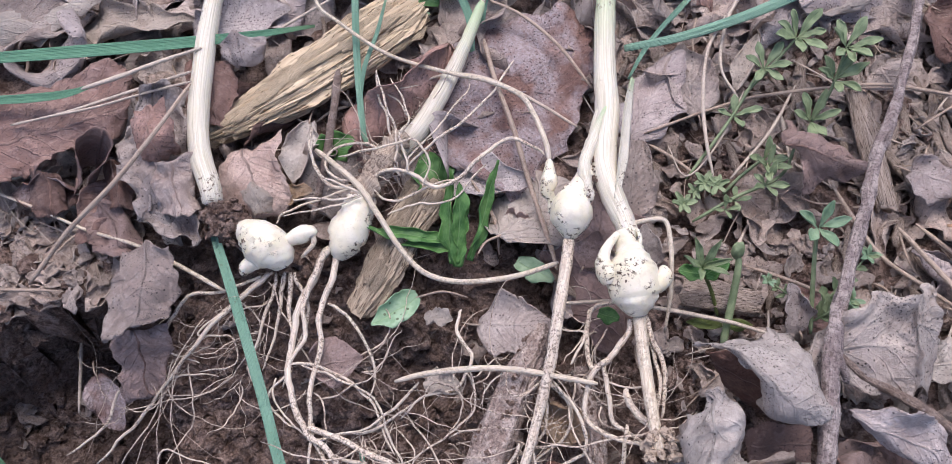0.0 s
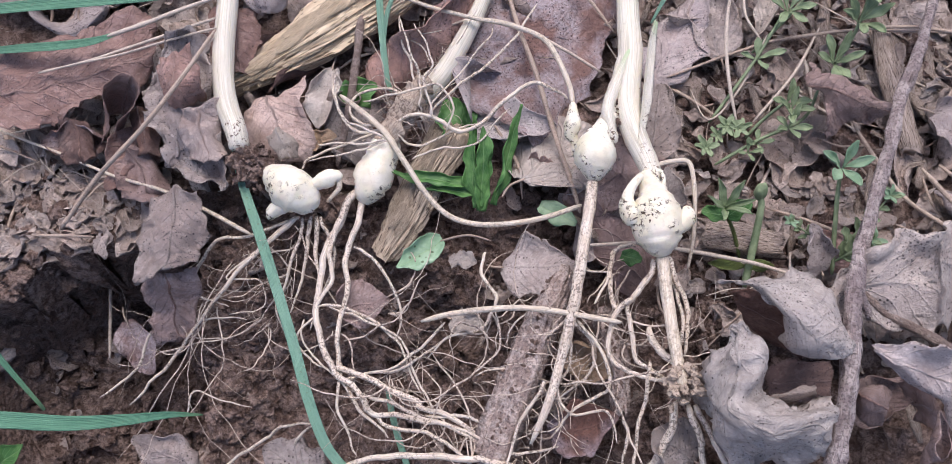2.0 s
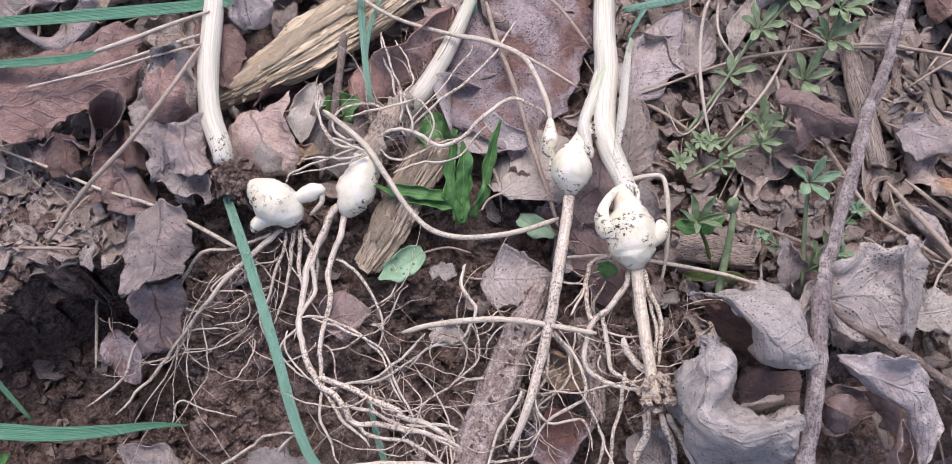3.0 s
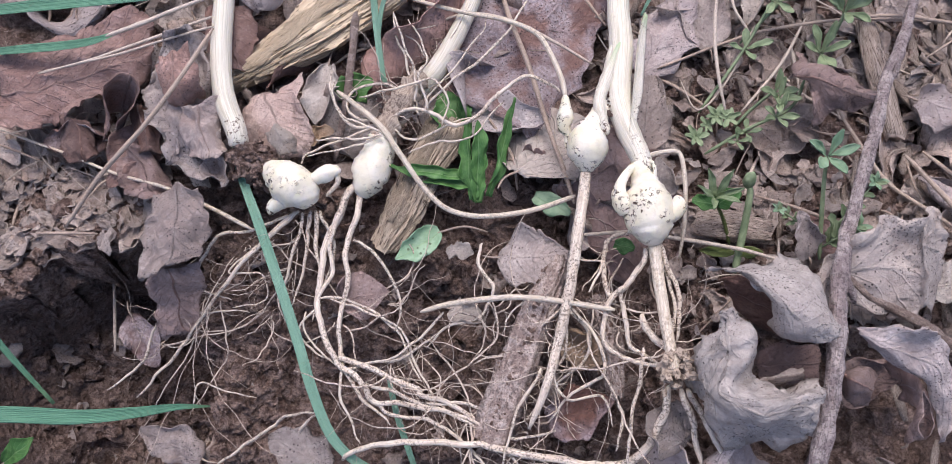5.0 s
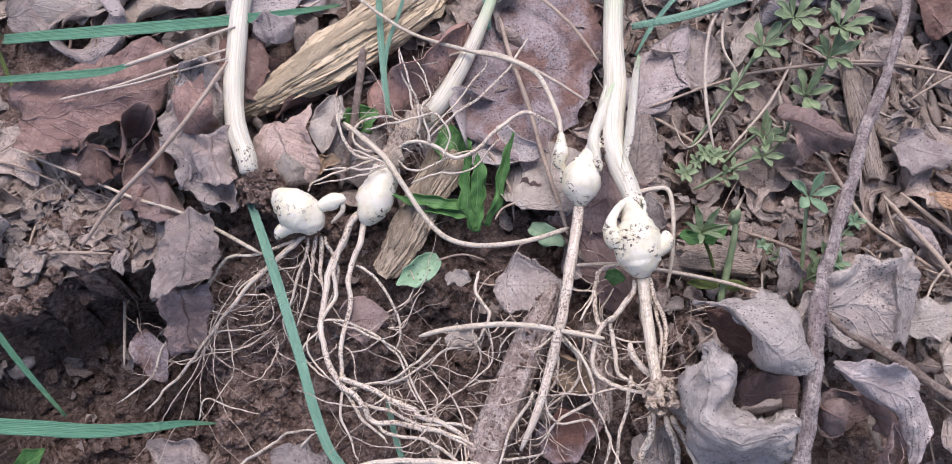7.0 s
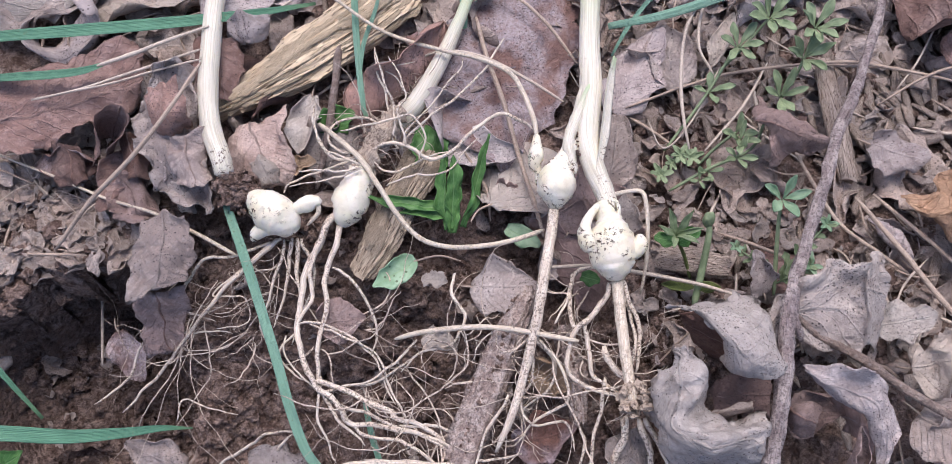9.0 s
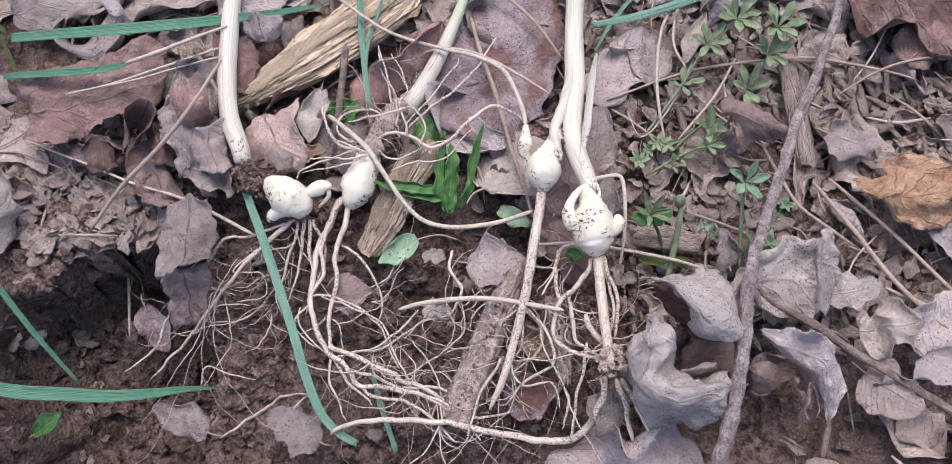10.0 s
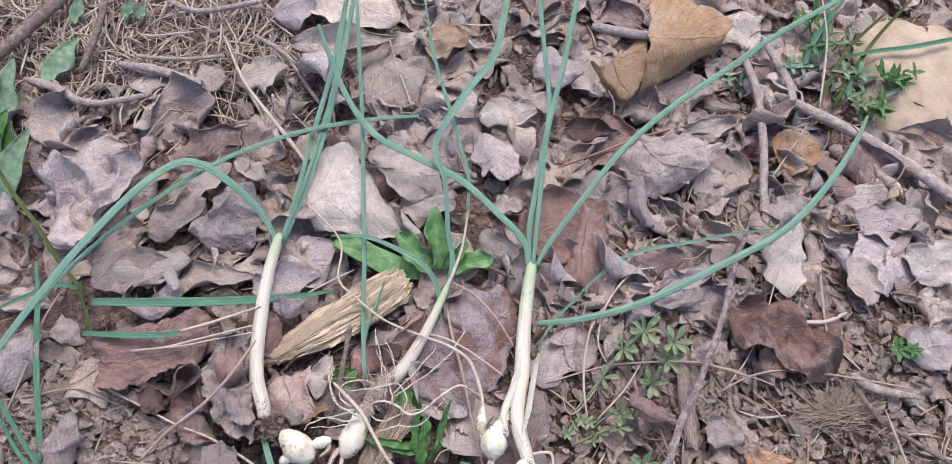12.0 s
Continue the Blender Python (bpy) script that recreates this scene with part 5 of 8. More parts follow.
ob = lone("onion_shoot", tube([(-162, 154, 1.8), (-148.5, 147.9, 2.9), (-134.8, 141.9, 4.9), (-117.6, 133.8, 6.2), (-101.1, 128, 7.4), (-86.3, 120.5, 9.5), (-70.7, 111.4, 10.7)], [0.4, 0.6, 0.65, 0.7, 0.8, 0.9, 0.9], ring=8), SHOOT, "long pale shoot lying across dead leaves", "shoot")


# ---- rotten wood, twigs and straw ----
def rotten_wood(points, widths, thick, material, label, splinters, seed):
    """A decayed stick with loose splinters lifting along its grain."""
    ob = thing("rotten_wood", points[0], label, "rotten wood")
    body = part("wood_body", wood_piece(points, [0.92 * w for w in widths], thick * 0.86, seed, 0.26, 30, 64), material, ob, smooth=False)
    rng, line = random.Random(seed), spline(points, 12)
    for i in range(splinters):
        k = rng.randrange(2, len(line) - 14)
        span = rng.randrange(6, 14)
        w = along(widths, k / len(line)) / 2
        side = (line[k + 4] - line[k]).cross(Vector((0, 0, 1))).normalized() * rng.uniform(-0.97, 0.97) * w
        lift = Vector((0, 0, thick * 0.42 * (1 - (side.length / w) ** 2) + rng.uniform(-0.5, 1.0)))
        pts = [line[j] + side + lift + Vector((rng.uniform(-0.6, 0.6), rng.uniform(-0.6, 0.6), 0)) for j in (k, k + span // 2, k + span)]
        r = rng.uniform(0.9, 2.2)
        part("splinter", wood_piece(pts, [r * 1.3, r * 2.2, r * 1.0], r * 0.55, seed + i, 0.3, 7, 14), material, body, smooth=False)


rotten_wood([(-80.8, 164.5, 3.9), (-65.3, 173, 7.1), (-48.8, 182, 10.3), (-32.5, 191.7, 12.6), (-17.3, 202.8, 12.7), (-10.2, 208.3, 12.2)], [4, 13, 19, 20, 18, 12], 11, ROTTEN, "crumbling yellow rotten wood split along the grain", 85, 1)
rotten_wood([(-29.7, 104.9, 5.8), (-23.2, 114.9, 9.3), (-16.5, 127, 10.8), (-8.8, 139.7, 11.3), (-5.9, 145, 10.6)], [8, 12, 13, 12, 8], 7, GREY_WOOD, "dull brown rotten wood sliver beside green leaves", 30, 2)
def caked_root(points, widths, thick, label, seed, crumbs):
    """A dead root under a crust of soil crumbs."""
    ob = thing("dead_root", points[0], label, "dead root")
    part("root_wood", wood_piece(points, widths, thick, seed, 0.3, 24, 48), CAKED, ob)
    rng, bm, line = random.Random(seed), bmesh.new(), spline(points, 12)
    for i in range(crumbs):
        k = rng.randrange(1, len(line) - 1)
        w = along(widths, k / len(line)) / 2
        side = (line[k + 1] - line[k - 1]).cross(Vector((0, 0, 1))).normalized() * rng.uniform(-1, 1) * w
        c = line[k] + side + Vector((0, 0, thick * 0.45 * (1 - (side.length / w) ** 2)))
        blob_into(bm, c, [rng.uniform(0.3, 1.1) for _ in "xyz"], (0, 0, i), 0.9, 1.5, i, 0, 1)
    part("soil_crust", bm, SOIL, ob, "crumbs of soil stuck to the wood", kind="stuff", smooth=False)


caked_root([(1.9, 42.9, 10.3), (9.6, 61.9, 15.6), (16.4, 77.7, 18.6), (23.3, 90.4, 18.5), (25.5, 94.5, 16.7)], [11, 11, 10, 7, 3.5], 9, "soil-caked grey dead root in bare soil", 3, 260)
lone("wood_splinter", wood_piece([(126.8, 169, 23.1), (126.9, 149.1, 25.8), (127.6, 125.9, 27.9)], [5, 7, 6], 4, 4, steps=8), CHIP_WOOD, "weathered brown wood splinter among wood chips", "wood splinter")
caked_root([(34.7, 82.6, 19.3), (38.1, 67.9, 20.2), (38.7, 54, 18.7)], [5, 7, 4.5], 6, "short soil-caked dead root", 7, 120)
lone("wood_splinter", wood_piece([(67.4, 105, 19.3), (78, 102.3, 21.9), (88.1, 100.1, 22.5)], [8, 9, 7], 6, 8, steps=6), CHIP_WOOD, "flat brown wood splinter under a seedling", "wood splinter")


def twig(points, radii, label, material=None, name="twig", **more):
    more = {"ring": 9, "rough": 0.25, **more}
    return lone(name, tube(points, radii, **more), material or BARK, label, name.replace("_", " "), name.replace("_", " ") + "s in the litter")


ob = thing("twig", (89.1, 32.6, 23.6), "purple-grey crooked twig standing over curled leaves", "twig", "twigs in the litter")
stem = part("stem", tube([(167.2, 240, 24.1), (158.4, 221.2, 26.6), (150.2, 199.5, 30.3), (147.1, 191.4, 31.9), (138.7, 172.3, 36), (127.6, 152.2, 41.6), (119.6, 138.1, 43.9), (111.2, 120.9, 48.2), (100.5, 98.4, 51.3), (95, 83.9, 51.5), (92.2, 69.8, 50.9), (89.1, 53.8, 49.4), (84.5, 33.4, 42.8), (80, 19.5, 36)], [1.3, 1.6, 2.2, 1.8, 1.9, 2.2, 2.0, 2.2, 2.3, 2.7, 3.1, 3.0, 3.2, 3.0], ring=14, rough=0.55, seed=4, wander=0.4), BARK, ob)
for pts, radii in (([(147.3, 192.9, 31.7), (152.5, 199, 31.5), (154.8, 203.6, 31.2)], [1.6, 1.2, 0.7]), ([(118.5, 136.8, 43.9), (121.4, 139.1, 45), (123, 142.8, 45.9)], [1.5, 1.2, 0.8]), ([(94.3, 81.5, 51.5), (96.5, 76.8, 51.2), (97.6, 73.4, 49.6)], [2.0, 1.6, 0.9])):
    part("side_stub", tube(pts, radii, ring=8, rough=0.4), BARK, stem)
twig([(94.4, 84.2, 49.4), (103.1, 76, 46.3), (115.2, 68.9, 44.7), (128.1, 59.3, 43.6), (146.6, 46.1, 45.6), (167.8, 29.9, 47.4)], [1.0, 1.6, 1.8, 1.8, 1.8, 1.6], "grey side branch of a twig on dead leaves", BROWN_BARK)
twig([(-36.4, 184.2, 15.3), (-38.1, 167.7, 14.1), (-41.1, 148.6, 11.9), (-44.6, 134.1, 8.7)], [1.9, 1.8, 1.7, 1.4], "short grey twig leaning on rotten wood", BROWN_BARK)
twig([(193.9, 324.1, 14.5), (214.1, 311.9, 17.1), (237.9, 296, 20.6), (260.2, 276.9, 24.2), (280.6, 256.3, 28.5), (307, 235.6, 31.7)], [3.4, 4.0, 4.2, 4.4, 4.4, 4.2], "thick pale grey stick lying on dead leaves", PALE_BARK, ring=14, rough=0.15)
twig([(178.3, 351.9, 13.5), (182.5, 323.7, 17.6), (181.8, 291.8, 20.5), (178.8, 262.5, 21), (178, 241.2, 20.5)], [2.6, 2.8, 3.0, 3.0, 3.4], "pale bare stick standing against a larger one", PALE_BARK, ring=12)
twig([(193.4, 365.9, 9.2), (202.4, 340.3, 11.2), (207.8, 323.9, 12.4)], [2.6, 3.4, 3.2], "short pale stick end", PALE_BARK)
twig([(-257.3, 325.5, -1.3), (-240.8, 345.4, -0.1), (-226.9, 363.8, 1), (-212.8, 382.7, 2)], [4, 4.6, 4.6, 4.4], "thick grey stick on the ground", BROWN_BARK, ring=12, rough=0.15)
twig([(-191.3, 377, 5.7), (-193.3, 353.6, 3.5), (-200.5, 328.7, -2)], [2.6, 2.8, 2.6], "brown stick stuck in the litter", BROWN_BARK)
twig([(-231.2, 324, -3.3), (-212.2, 317.7, -0.9), (-190.3, 308.7, -0.3), (-157.1, 314.6, 2.2)], [3.0, 3.4, 2.8, 2.0], "pale broken root on bare soil", PALE_BARK, rough=0.4)
twig([(-179.6, 334.7, -0.5), (-156, 330.2, 2.3), (-134.5, 323, 2.9)], [3.0, 3.4, 3.0], "crumbling pale stick in loose soil", PALE_BARK, rough=0.4)
twig([(-169.5, 338.9, 1.3), (-143.2, 337.4, 3.3), (-119.1, 339.5, 5.1)], [1.6, 1.6, 1.4], "smooth straight pale stick", PALE_BARK)
twig([(-156.9, 375.7, 4.2), (-136.3, 368.2, 5.8), (-98.2, 375.8, 8.6)], [2, 2.2, 2], "thin pale stick on soil", PALE_BARK)
twig([(-103.3, 353.2, 6.3), (-84.5, 340.4, 7.7), (-70.7, 320.7, 8.7), (-61.3, 307.9, 8.4)], [1.6, 1.8, 1.6, 1.2], "forked pale twig on bare soil", PALE_BARK)
twig([(87, 352.5, 31.8), (102.3, 349.6, 31.5), (121, 347.6, 31.2)], [3.4, 3.4, 3.2], "short hollow pale stem piece", PALE_BARK, ring=12)
twig([(46.3, 209.5, 14.2), (30.6, 215.5, 14), (5.5, 219.2, 10.3)], [1.2, 1.6, 1.2], "grey twig beneath an onion", BROWN_BARK)
twig([(206, 154.1, 35.8), (213.4, 139.6, 39.6), (227.6, 128.7, 41.9), (241.6, 119.5, 44.1)], [1.6, 1.6, 1.6, 1.4], "slim brown twig among straw", BROWN_BARK)
twig([(205.2, 161.7, 33.6), (214.4, 154.1, 36.6), (235.6, 149.9, 39.5)], [2.6, 3.2, 1.6], "pale broken twig end", PALE_BARK)


def straw(points, radii, material=None):
    tint = material or STRAW
    words = {STRAW: "dry brown straw", PALE_STRAW: "bleached dry straw", RUST_STRAW: "rusty dry straw"}[tint]
    return lone("straw", tube(points, radii, ring=6, steps=5, rough=0.2, girth=0.64), tint, words + " lying on the leaf litter", "straw", "dry straws")


for pts, radii, tint in (
    ([(11.4, 191.2, 18.9), (14.5, 177, 18.3), (19.7, 159.9, 18), (24.3, 138.9, 18.8), (29, 121.3, 18.7), (30.9, 112.9, 18.1)], [1.2, 1.3, 1.3, 1.3, 1.2, 0.9], STRAW),
    ([(-77.9, 170.2, 33.0), (-88.2, 152.9, 33.0), (-100.8, 139.7, 28.0), (-117.1, 129.1, 18.0), (-131.8, 115.8, 8.0)], [1.0, 1.2, 1.3, 1.3, 1.2], STRAW),
    ([(-81.2, 179.5, 24.0), (-95.1, 175.9, 22.0), (-109.2, 172.4, 20.0), (-125.2, 168.5, 18.0), (-141.8, 167.5, 14.0)], [0.8, 0.9, 0.9, 0.8, 0.6], PALE_STRAW),
    ([(-80.9, 175.9, 24.0), (-96.8, 173.1, 22.0), (-112.8, 169.7, 20.0), (-127.1, 168.1, 18.0), (-141.8, 167.1, 14.0)], [0.7, 0.7, 0.7, 0.6, 0.5], PALE_STRAW),
    ([(-117.4, 176.3, 20.0), (-105.6, 179.8, 21.0), (-93.8, 183.9, 22.0), (-79.9, 189.6, 21.0)], [1.2, 1.3, 1.1, 0.8], PALE_STRAW),
    ([(-36.3, 210.9, 17.3), (-54.9, 201.5, 13.9), (-69.2, 192.5, 11.8), (-77.2, 189.8, 10.2)], [0.8, 0.8, 0.8, 0.6], PALE_STRAW),
    ([(13.4, 204.7, 21), (24.2, 199.3, 19.8), (35.5, 187.6, 20), (45.4, 172.4, 19.2)], [0.9, 1.0, 1.0, 0.8], STRAW),
    ([(30.4, 102.2, 20.3), (45.9, 101.6, 23.5), (61.1, 98.5, 24.7), (77.2, 94.1, 27.2), (88.3, 90.3, 27.1)], [0.8, 1.0, 1.0, 1.0, 0.7], PALE_STRAW),
    ([(60.3, 155.6, 20.3), (80.8, 161.8, 23.1), (97, 165, 25.5), (129.2, 166.2, 28.6), (144.7, 162.9, 30.4), (160.3, 158.3, 31.5), (168.1, 155.4, 31.6)], [0.7, 0.8, 0.9, 0.9, 0.9, 0.8, 0.6], STRAW),
    ([(140.3, 150.9, 28.1), (157.4, 159.5, 32.1), (175.8, 162.3, 34.6), (201.7, 159.3, 36.6), (232.4, 154.1, 38.5)], [0.5, 0.8, 0.9, 0.9, 0.8], STRAW),
    ([(186.6, 233.1, 33.9), (174.9, 209.9, 34), (166.2, 186.5, 33), (155.9, 167, 31.1), (147.2, 156.2, 29.3)], [0.4, 0.5, 0.6, 0.6, 0.5], PALE_STRAW),
    ([(88.4, 192.8, 27), (81, 179.9, 27.2), (77.8, 162.3, 26.8), (77.9, 148.6, 25.5), (79.7, 139, 22.2)], [0.5, 0.9, 1.0, 0.9, 0.6], PALE_STRAW),
    ([(125, 117.6, 36.2), (135.5, 100.3, 38.2), (145.5, 82.3, 40.3), (157.7, 67.3, 42.8), (173.9, 52.7, 46.1)], [1.1, 1.4, 1.4, 1.3, 1.0], STRAW),
    ([(132, 119.6, 33), (148.7, 99.1, 37.2), (162.4, 79.5, 41.2), (175.7, 63.4, 43.2)], [1.0, 1.1, 1.1, 0.8], STRAW),
    ([(143.6, 80.1, 38.2), (160.8, 69.7, 42), (177.7, 58.6, 45.1), (205.9, 38.4, 50)], [1.1, 1.2, 1.2, 1.0], PALE_STRAW),
    ([(173.8, 128.5, 49.3), (169, 105.2, 51.3), (165.2, 83.2, 51.2), (164.8, 68, 48.9)], [0.8, 1.0, 1.0, 0.8], RUST_STRAW),
    ([(193.4, 122.5, 52.5), (182.4, 104.8, 53.3), (171.8, 87, 49.8), (163.6, 71.8, 46.3)], [0.7, 0.9, 0.9, 0.7], RUST_STRAW),
    ([(184.1, 94.7, 54.7), (177.9, 75.6, 54.1), (170.3, 57.2, 52), (163.4, 39, 46.6)], [1.5, 1.2, 1.1, 0.8], PALE_STRAW),
    ([(202.6, 104.9, 58), (196.9, 96.4, 58.4), (194, 75, 58.7), (190.9, 49.9, 57.4)], [1.2, 1.4, 1.2, 0.8], PALE_STRAW),
    ([(215, 143.7, 42.2), (217.8, 118.2, 48.2), (218.8, 102.5, 50.6)], [1.0, 1.2, 1.0], STRAW),
    ([(184.1, 81, 48.4), (191.9, 79.3, 51.8), (197.3, 73.1, 53.5), (203, 63.6, 53.7)], [1.6, 1.4, 1.4, 1.2], PALE_STRAW),
    ([(-138.9, 116.7, -42.4), (-137.1, 98.7, -42.3), (-136.6, 81.6, -44.2)], [0.8, 1.0, 0.9], PALE_STRAW),
    ([(-146, 116.6, -1), (-133.2, 115.6, 1), (-125.2, 115.3, -0.4)], [0.8, 0.9, 0.6], STRAW),
    ([(112.5, 135.1, 27.3), (115.6, 124.7, 29.5), (120.7, 110.9, 32.2), (129.8, 101.3, 34.3), (137.9, 94.1, 35.1)], [0.8, 1.0, 1.0, 1.0, 0.8], STRAW),
    ([(67.3, 151.3, 20.2), (71.9, 141, 20.2), (81.5, 149.7, 22.8), (91.2, 166.5, 25.9)], [0.3, 0.5, 0.6, 0.5], PALE_STRAW),
    ([(-186.5, 199.7, 0), (-192.7, 183.7, -0.5), (-196.9, 159, -0.8), (-202.6, 138.5, -3.2)], [0.8, 1.0, 1.0, 0.7], STRAW),
    ([(-119.4, 349.7, 9), (-105.9, 322.1, 10.1), (-90.6, 302.4, 9.2), (-75.9, 284.9, 8.3), (-66.9, 273.2, 7)], [0.8, 1.6, 1.8, 2.0, 1.4], PALE_STRAW),
    ([(-26, 348.6, 18), (-20.1, 330.2, 16.5), (-10.6, 305.2, 14.2)], [0.8, 0.9, 0.6], PALE_STRAW),
    ([(-111.4, 344.4, 11.6), (-110.5, 318.3, 9.7), (-113.7, 297.2, 6.5), (-120.7, 280.1, 2.9)], [0.5, 0.6, 0.6, 0.5], STRAW),
    ([(69.6, 273.8, 13.8), (92.5, 282.4, 16.9), (116.2, 292.3, 17.6), (144.8, 302.3, 15)], [1.2, 1.2, 1.2, 0.9], RUST_STRAW),
    ([(209.6, 304, 17.2), (192.2, 280, 19.2), (182.6, 267.3, 18.5)], [0.5, 0.6, 0.5], PALE_STRAW),
    ([(226.4, 383.9, 22.3), (226.2, 356.1, 20.3), (217.5, 313.6, 17.8)], [0.8, 1.0, 0.9], PALE_STRAW),
    ([(183.4, 187.4, 29.3), (198.2, 187.6, 30.5), (209.5, 192.5, 30.8)], [1.6, 1.8, 1.4], PALE_STRAW),
    ([(201.4, 220.5, 26.3), (198.5, 197.2, 29.3), (198.3, 175.5, 30.1)], [1.0, 1.2, 0.8], STRAW),
    ([(-16.9, 172.4, 16.7), (-2.2, 178.2, 19.8), (12.8, 175.3, 21.2), (27.8, 166.8, 20.7), (39.8, 158.4, 20.1)], [0.5, 0.8, 0.9, 0.9, 0.7], PALE_STRAW),
    ([(89.5, 164.7, 24.8), (85.5, 176.6, 24.7), (90.9, 195.3, 24.1), (104.2, 211.9, 23), (117.3, 216, 21.5)], [0.6, 0.8, 0.9, 0.9, 0.6], PALE_STRAW),
    ([(107.2, 167.8, 26.3), (97.8, 153.1, 25.4), (84.5, 138.8, 22.8)], [0.6, 0.9, 0.7], PALE_STRAW),
    ([(-207.9, 144.6, -5.6), (-189.9, 147.6, -3.2), (-169.3, 150.9, -1.7), (-147.1, 142.4, -1)], [0.6, 0.8, 0.8, 0.5], STRAW),
    ([(119.4, 168.5, 24.5), (131.2, 165.7, 26.8), (143.4, 164.2, 28.2), (155.6, 161.5, 28.7)], [0.7, 0.9, 0.9, 0.7], STRAW),
):
    straw(pts, radii, tint)


def dry_tuft():
    """A brush of fine dead stalks that spread from one root."""
    rng, bm = random.Random(91), bmesh.new()
    foot = Vector((198.1, 141, 30.6))
    for k in range(170):
        a = rng.uniform(-0.5, 3.6)
        reach = rng.uniform(6, 17)
        side = Vector((math.cos(a) * 1.3, math.sin(a), 0)) * reach
        root = foot + Vector((rng.gauss(0, 6), rng.gauss(0, 3), 0))
        tube_into(bm, [root, root + side * 0.5 + Vector((0, 0, reach * 0.35)), root + side + Vector((rng.uniform(-2, 2), rng.uniform(-2, 2), reach * rng.uniform(0.2, 0.5)))], [0.3, 0.26, 0.15], ring=4, steps=3)
    return lone("dry_tuft", bm, STRAW, "brushy tuft of fine grey-brown dead stalks", "dry tuft", kind="stuff")


dry_tuft()


# ---- small green herbs ----
def herb_leaf(parent, base, tip, width, material, roll=0, shape="lance", **more):
    length = (Vector(tip) - Vector(base)).length
    more = {"cup": 22, "bend": 14, "crumple": 0.04, "torn": 0.03, "nu": 12, "nv": 8, "thick": 0.2, **more}
    return part("leaf", leaf_into(bmesh.new(), length, width, shape, m=leaf_frame(base, tip, roll), **more), material, parent)


def whorl(parent, centre, reach, count, seed, material, width=0.3, lift=0.5, shape="lance"):
    """A ring of small leaves round a stem."""
    rng = random.Random(seed)
    c = Vector(centre)
    for k in range(count):
        a = 2 * math.pi * k / count + rng.uniform(-0.25, 0.25)
        r = reach * rng.uniform(0.8, 1.1)
        tip = c + Vector((math.cos(a) * r, math.sin(a) * r, r * lift * rng.uniform(0.6, 1.4)))
        herb_leaf(parent, c, tip, r * width, material, seed=seed + k, shape=shape)


def cleavers(stem, whorls, label, seed):
    ob = thing("cleavers", stem[0], label, "weed", "cleavers seedlings")
    stalk = part("stem", tube(stem, [0.7, 0.7, 0.6], ring=6), CLEAVER, ob)
    for i, (c, reach, count) in enumerate(whorls):
        whorl(stalk, c, reach * 0.85, count, seed + 10 * i, CLEAVER, 0.40, 0.75, "spoon")
    return ob


cleavers([(111.1, 155.6, 23.6), (115.8, 163.9, 31.5), (118.9, 173.9, 39)], (((118.7, 173.3, 39), 9.5, 7), ((116.2, 165.5, 33.4), 10, 6), ((109.5, 154.9, 27.5), 9, 6)), "young cleavers with whorls of narrow green leaves", 100)
cleavers([(72.1, 140.4, 19.3), (85.2, 156.3, 25.9), (95.1, 170.9, 33)], (((95.5, 170.4, 33), 9, 6), ((86.6, 157.8, 26.9), 8, 4)), "thin cleavers stem with a leafy top", 200)
cleavers([(87.5, 162.9, 20.7), (97.2, 170.8, 29.2), (105.9, 179.1, 35.4)], (((105.9, 179.1, 35.4), 10, 7),), "cleavers shoot with one leaf whorl", 300)
cleavers([(72.2, 126.3, 20), (84.6, 132.2, 24.2), (97.8, 137.4, 27.4), (102.9, 146.2, 29.4)], (((81.4, 128.5, 24), 4.5, 4), ((93, 134.4, 28), 6.5, 5), ((94.1, 139.8, 28.8), 6.5, 4)), "creeping cleavers stem on bare soil", 400)
cleavers([(82.2, 134.6, 20.7), (87.3, 139, 24.1), (94.7, 143.8, 28.6)], (((93.5, 142.3, 27.6), 6, 4), ((84.8, 131.6, 23.2), 4.5, 4)), "small cleavers shoot on soil", 450)
for i, (c, r) in enumerate((((76.7, 138.2, 21.9), 4.2), ((70, 132.1, 20.4), 4), ((74, 135.8, 20.7), 3), ((80.2, 136.9, 22.4), 3.6))):
    ob = thing("seedling", c, "tiny green seedling with rounded leaves on soil", "seedling", "tiny seedlings")
    whorl(ob, c, r, 6, 500 + 9 * i, CLEAVER, 0.5, 0.25, "round")

ob = thing("seedling", (76.9, 98.4, 19), "young seedling with broad cotyledons and a tuft", "seedling")
part("stem", tube([(76.2, 97.1, 20.9), (73.7, 103.1, 26.3), (70.9, 107.1, 30.7)], [0.8, 0.8, 0.7], ring=7), OLIVE, ob)
for tip, w in (((76.4, 109.2, 36.3), 5.5), ((63.3, 108, 32.6), 5.5)):
    herb_leaf(ob, (70.6, 106.8, 31.7), tip, w, HERB, seed=w, shape="round")
whorl(ob, (69.5, 108.2, 34.5), 6.5, 6, 540, CLEAVER, 0.35, 1.6)
ob = thing("seedling", (77.5, 89.4, 19.5), "green stalk with a closed bud", "seedling")
part("stem", tube([(76.4, 88.2, 21.4), (78.7, 99.3, 27.2), (80, 108.3, 32.9), (79.8, 111.4, 34.7)], [1.5, 1.5, 1.3, 1.0], ring=8), CLEAVER, ob)
part("bud", blob((79.7, 112.5, 35.6), (1.8, 1.8, 3.0), (-30, 0, 0), 0.2), CLEAVER, ob)
for tip in ((84.2, 93.2, 26.3), (66.4, 95.3, 22.6)):
    herb_leaf(ob, (76.3, 93.8, 24.1), tip, 3.6, OLIVE)


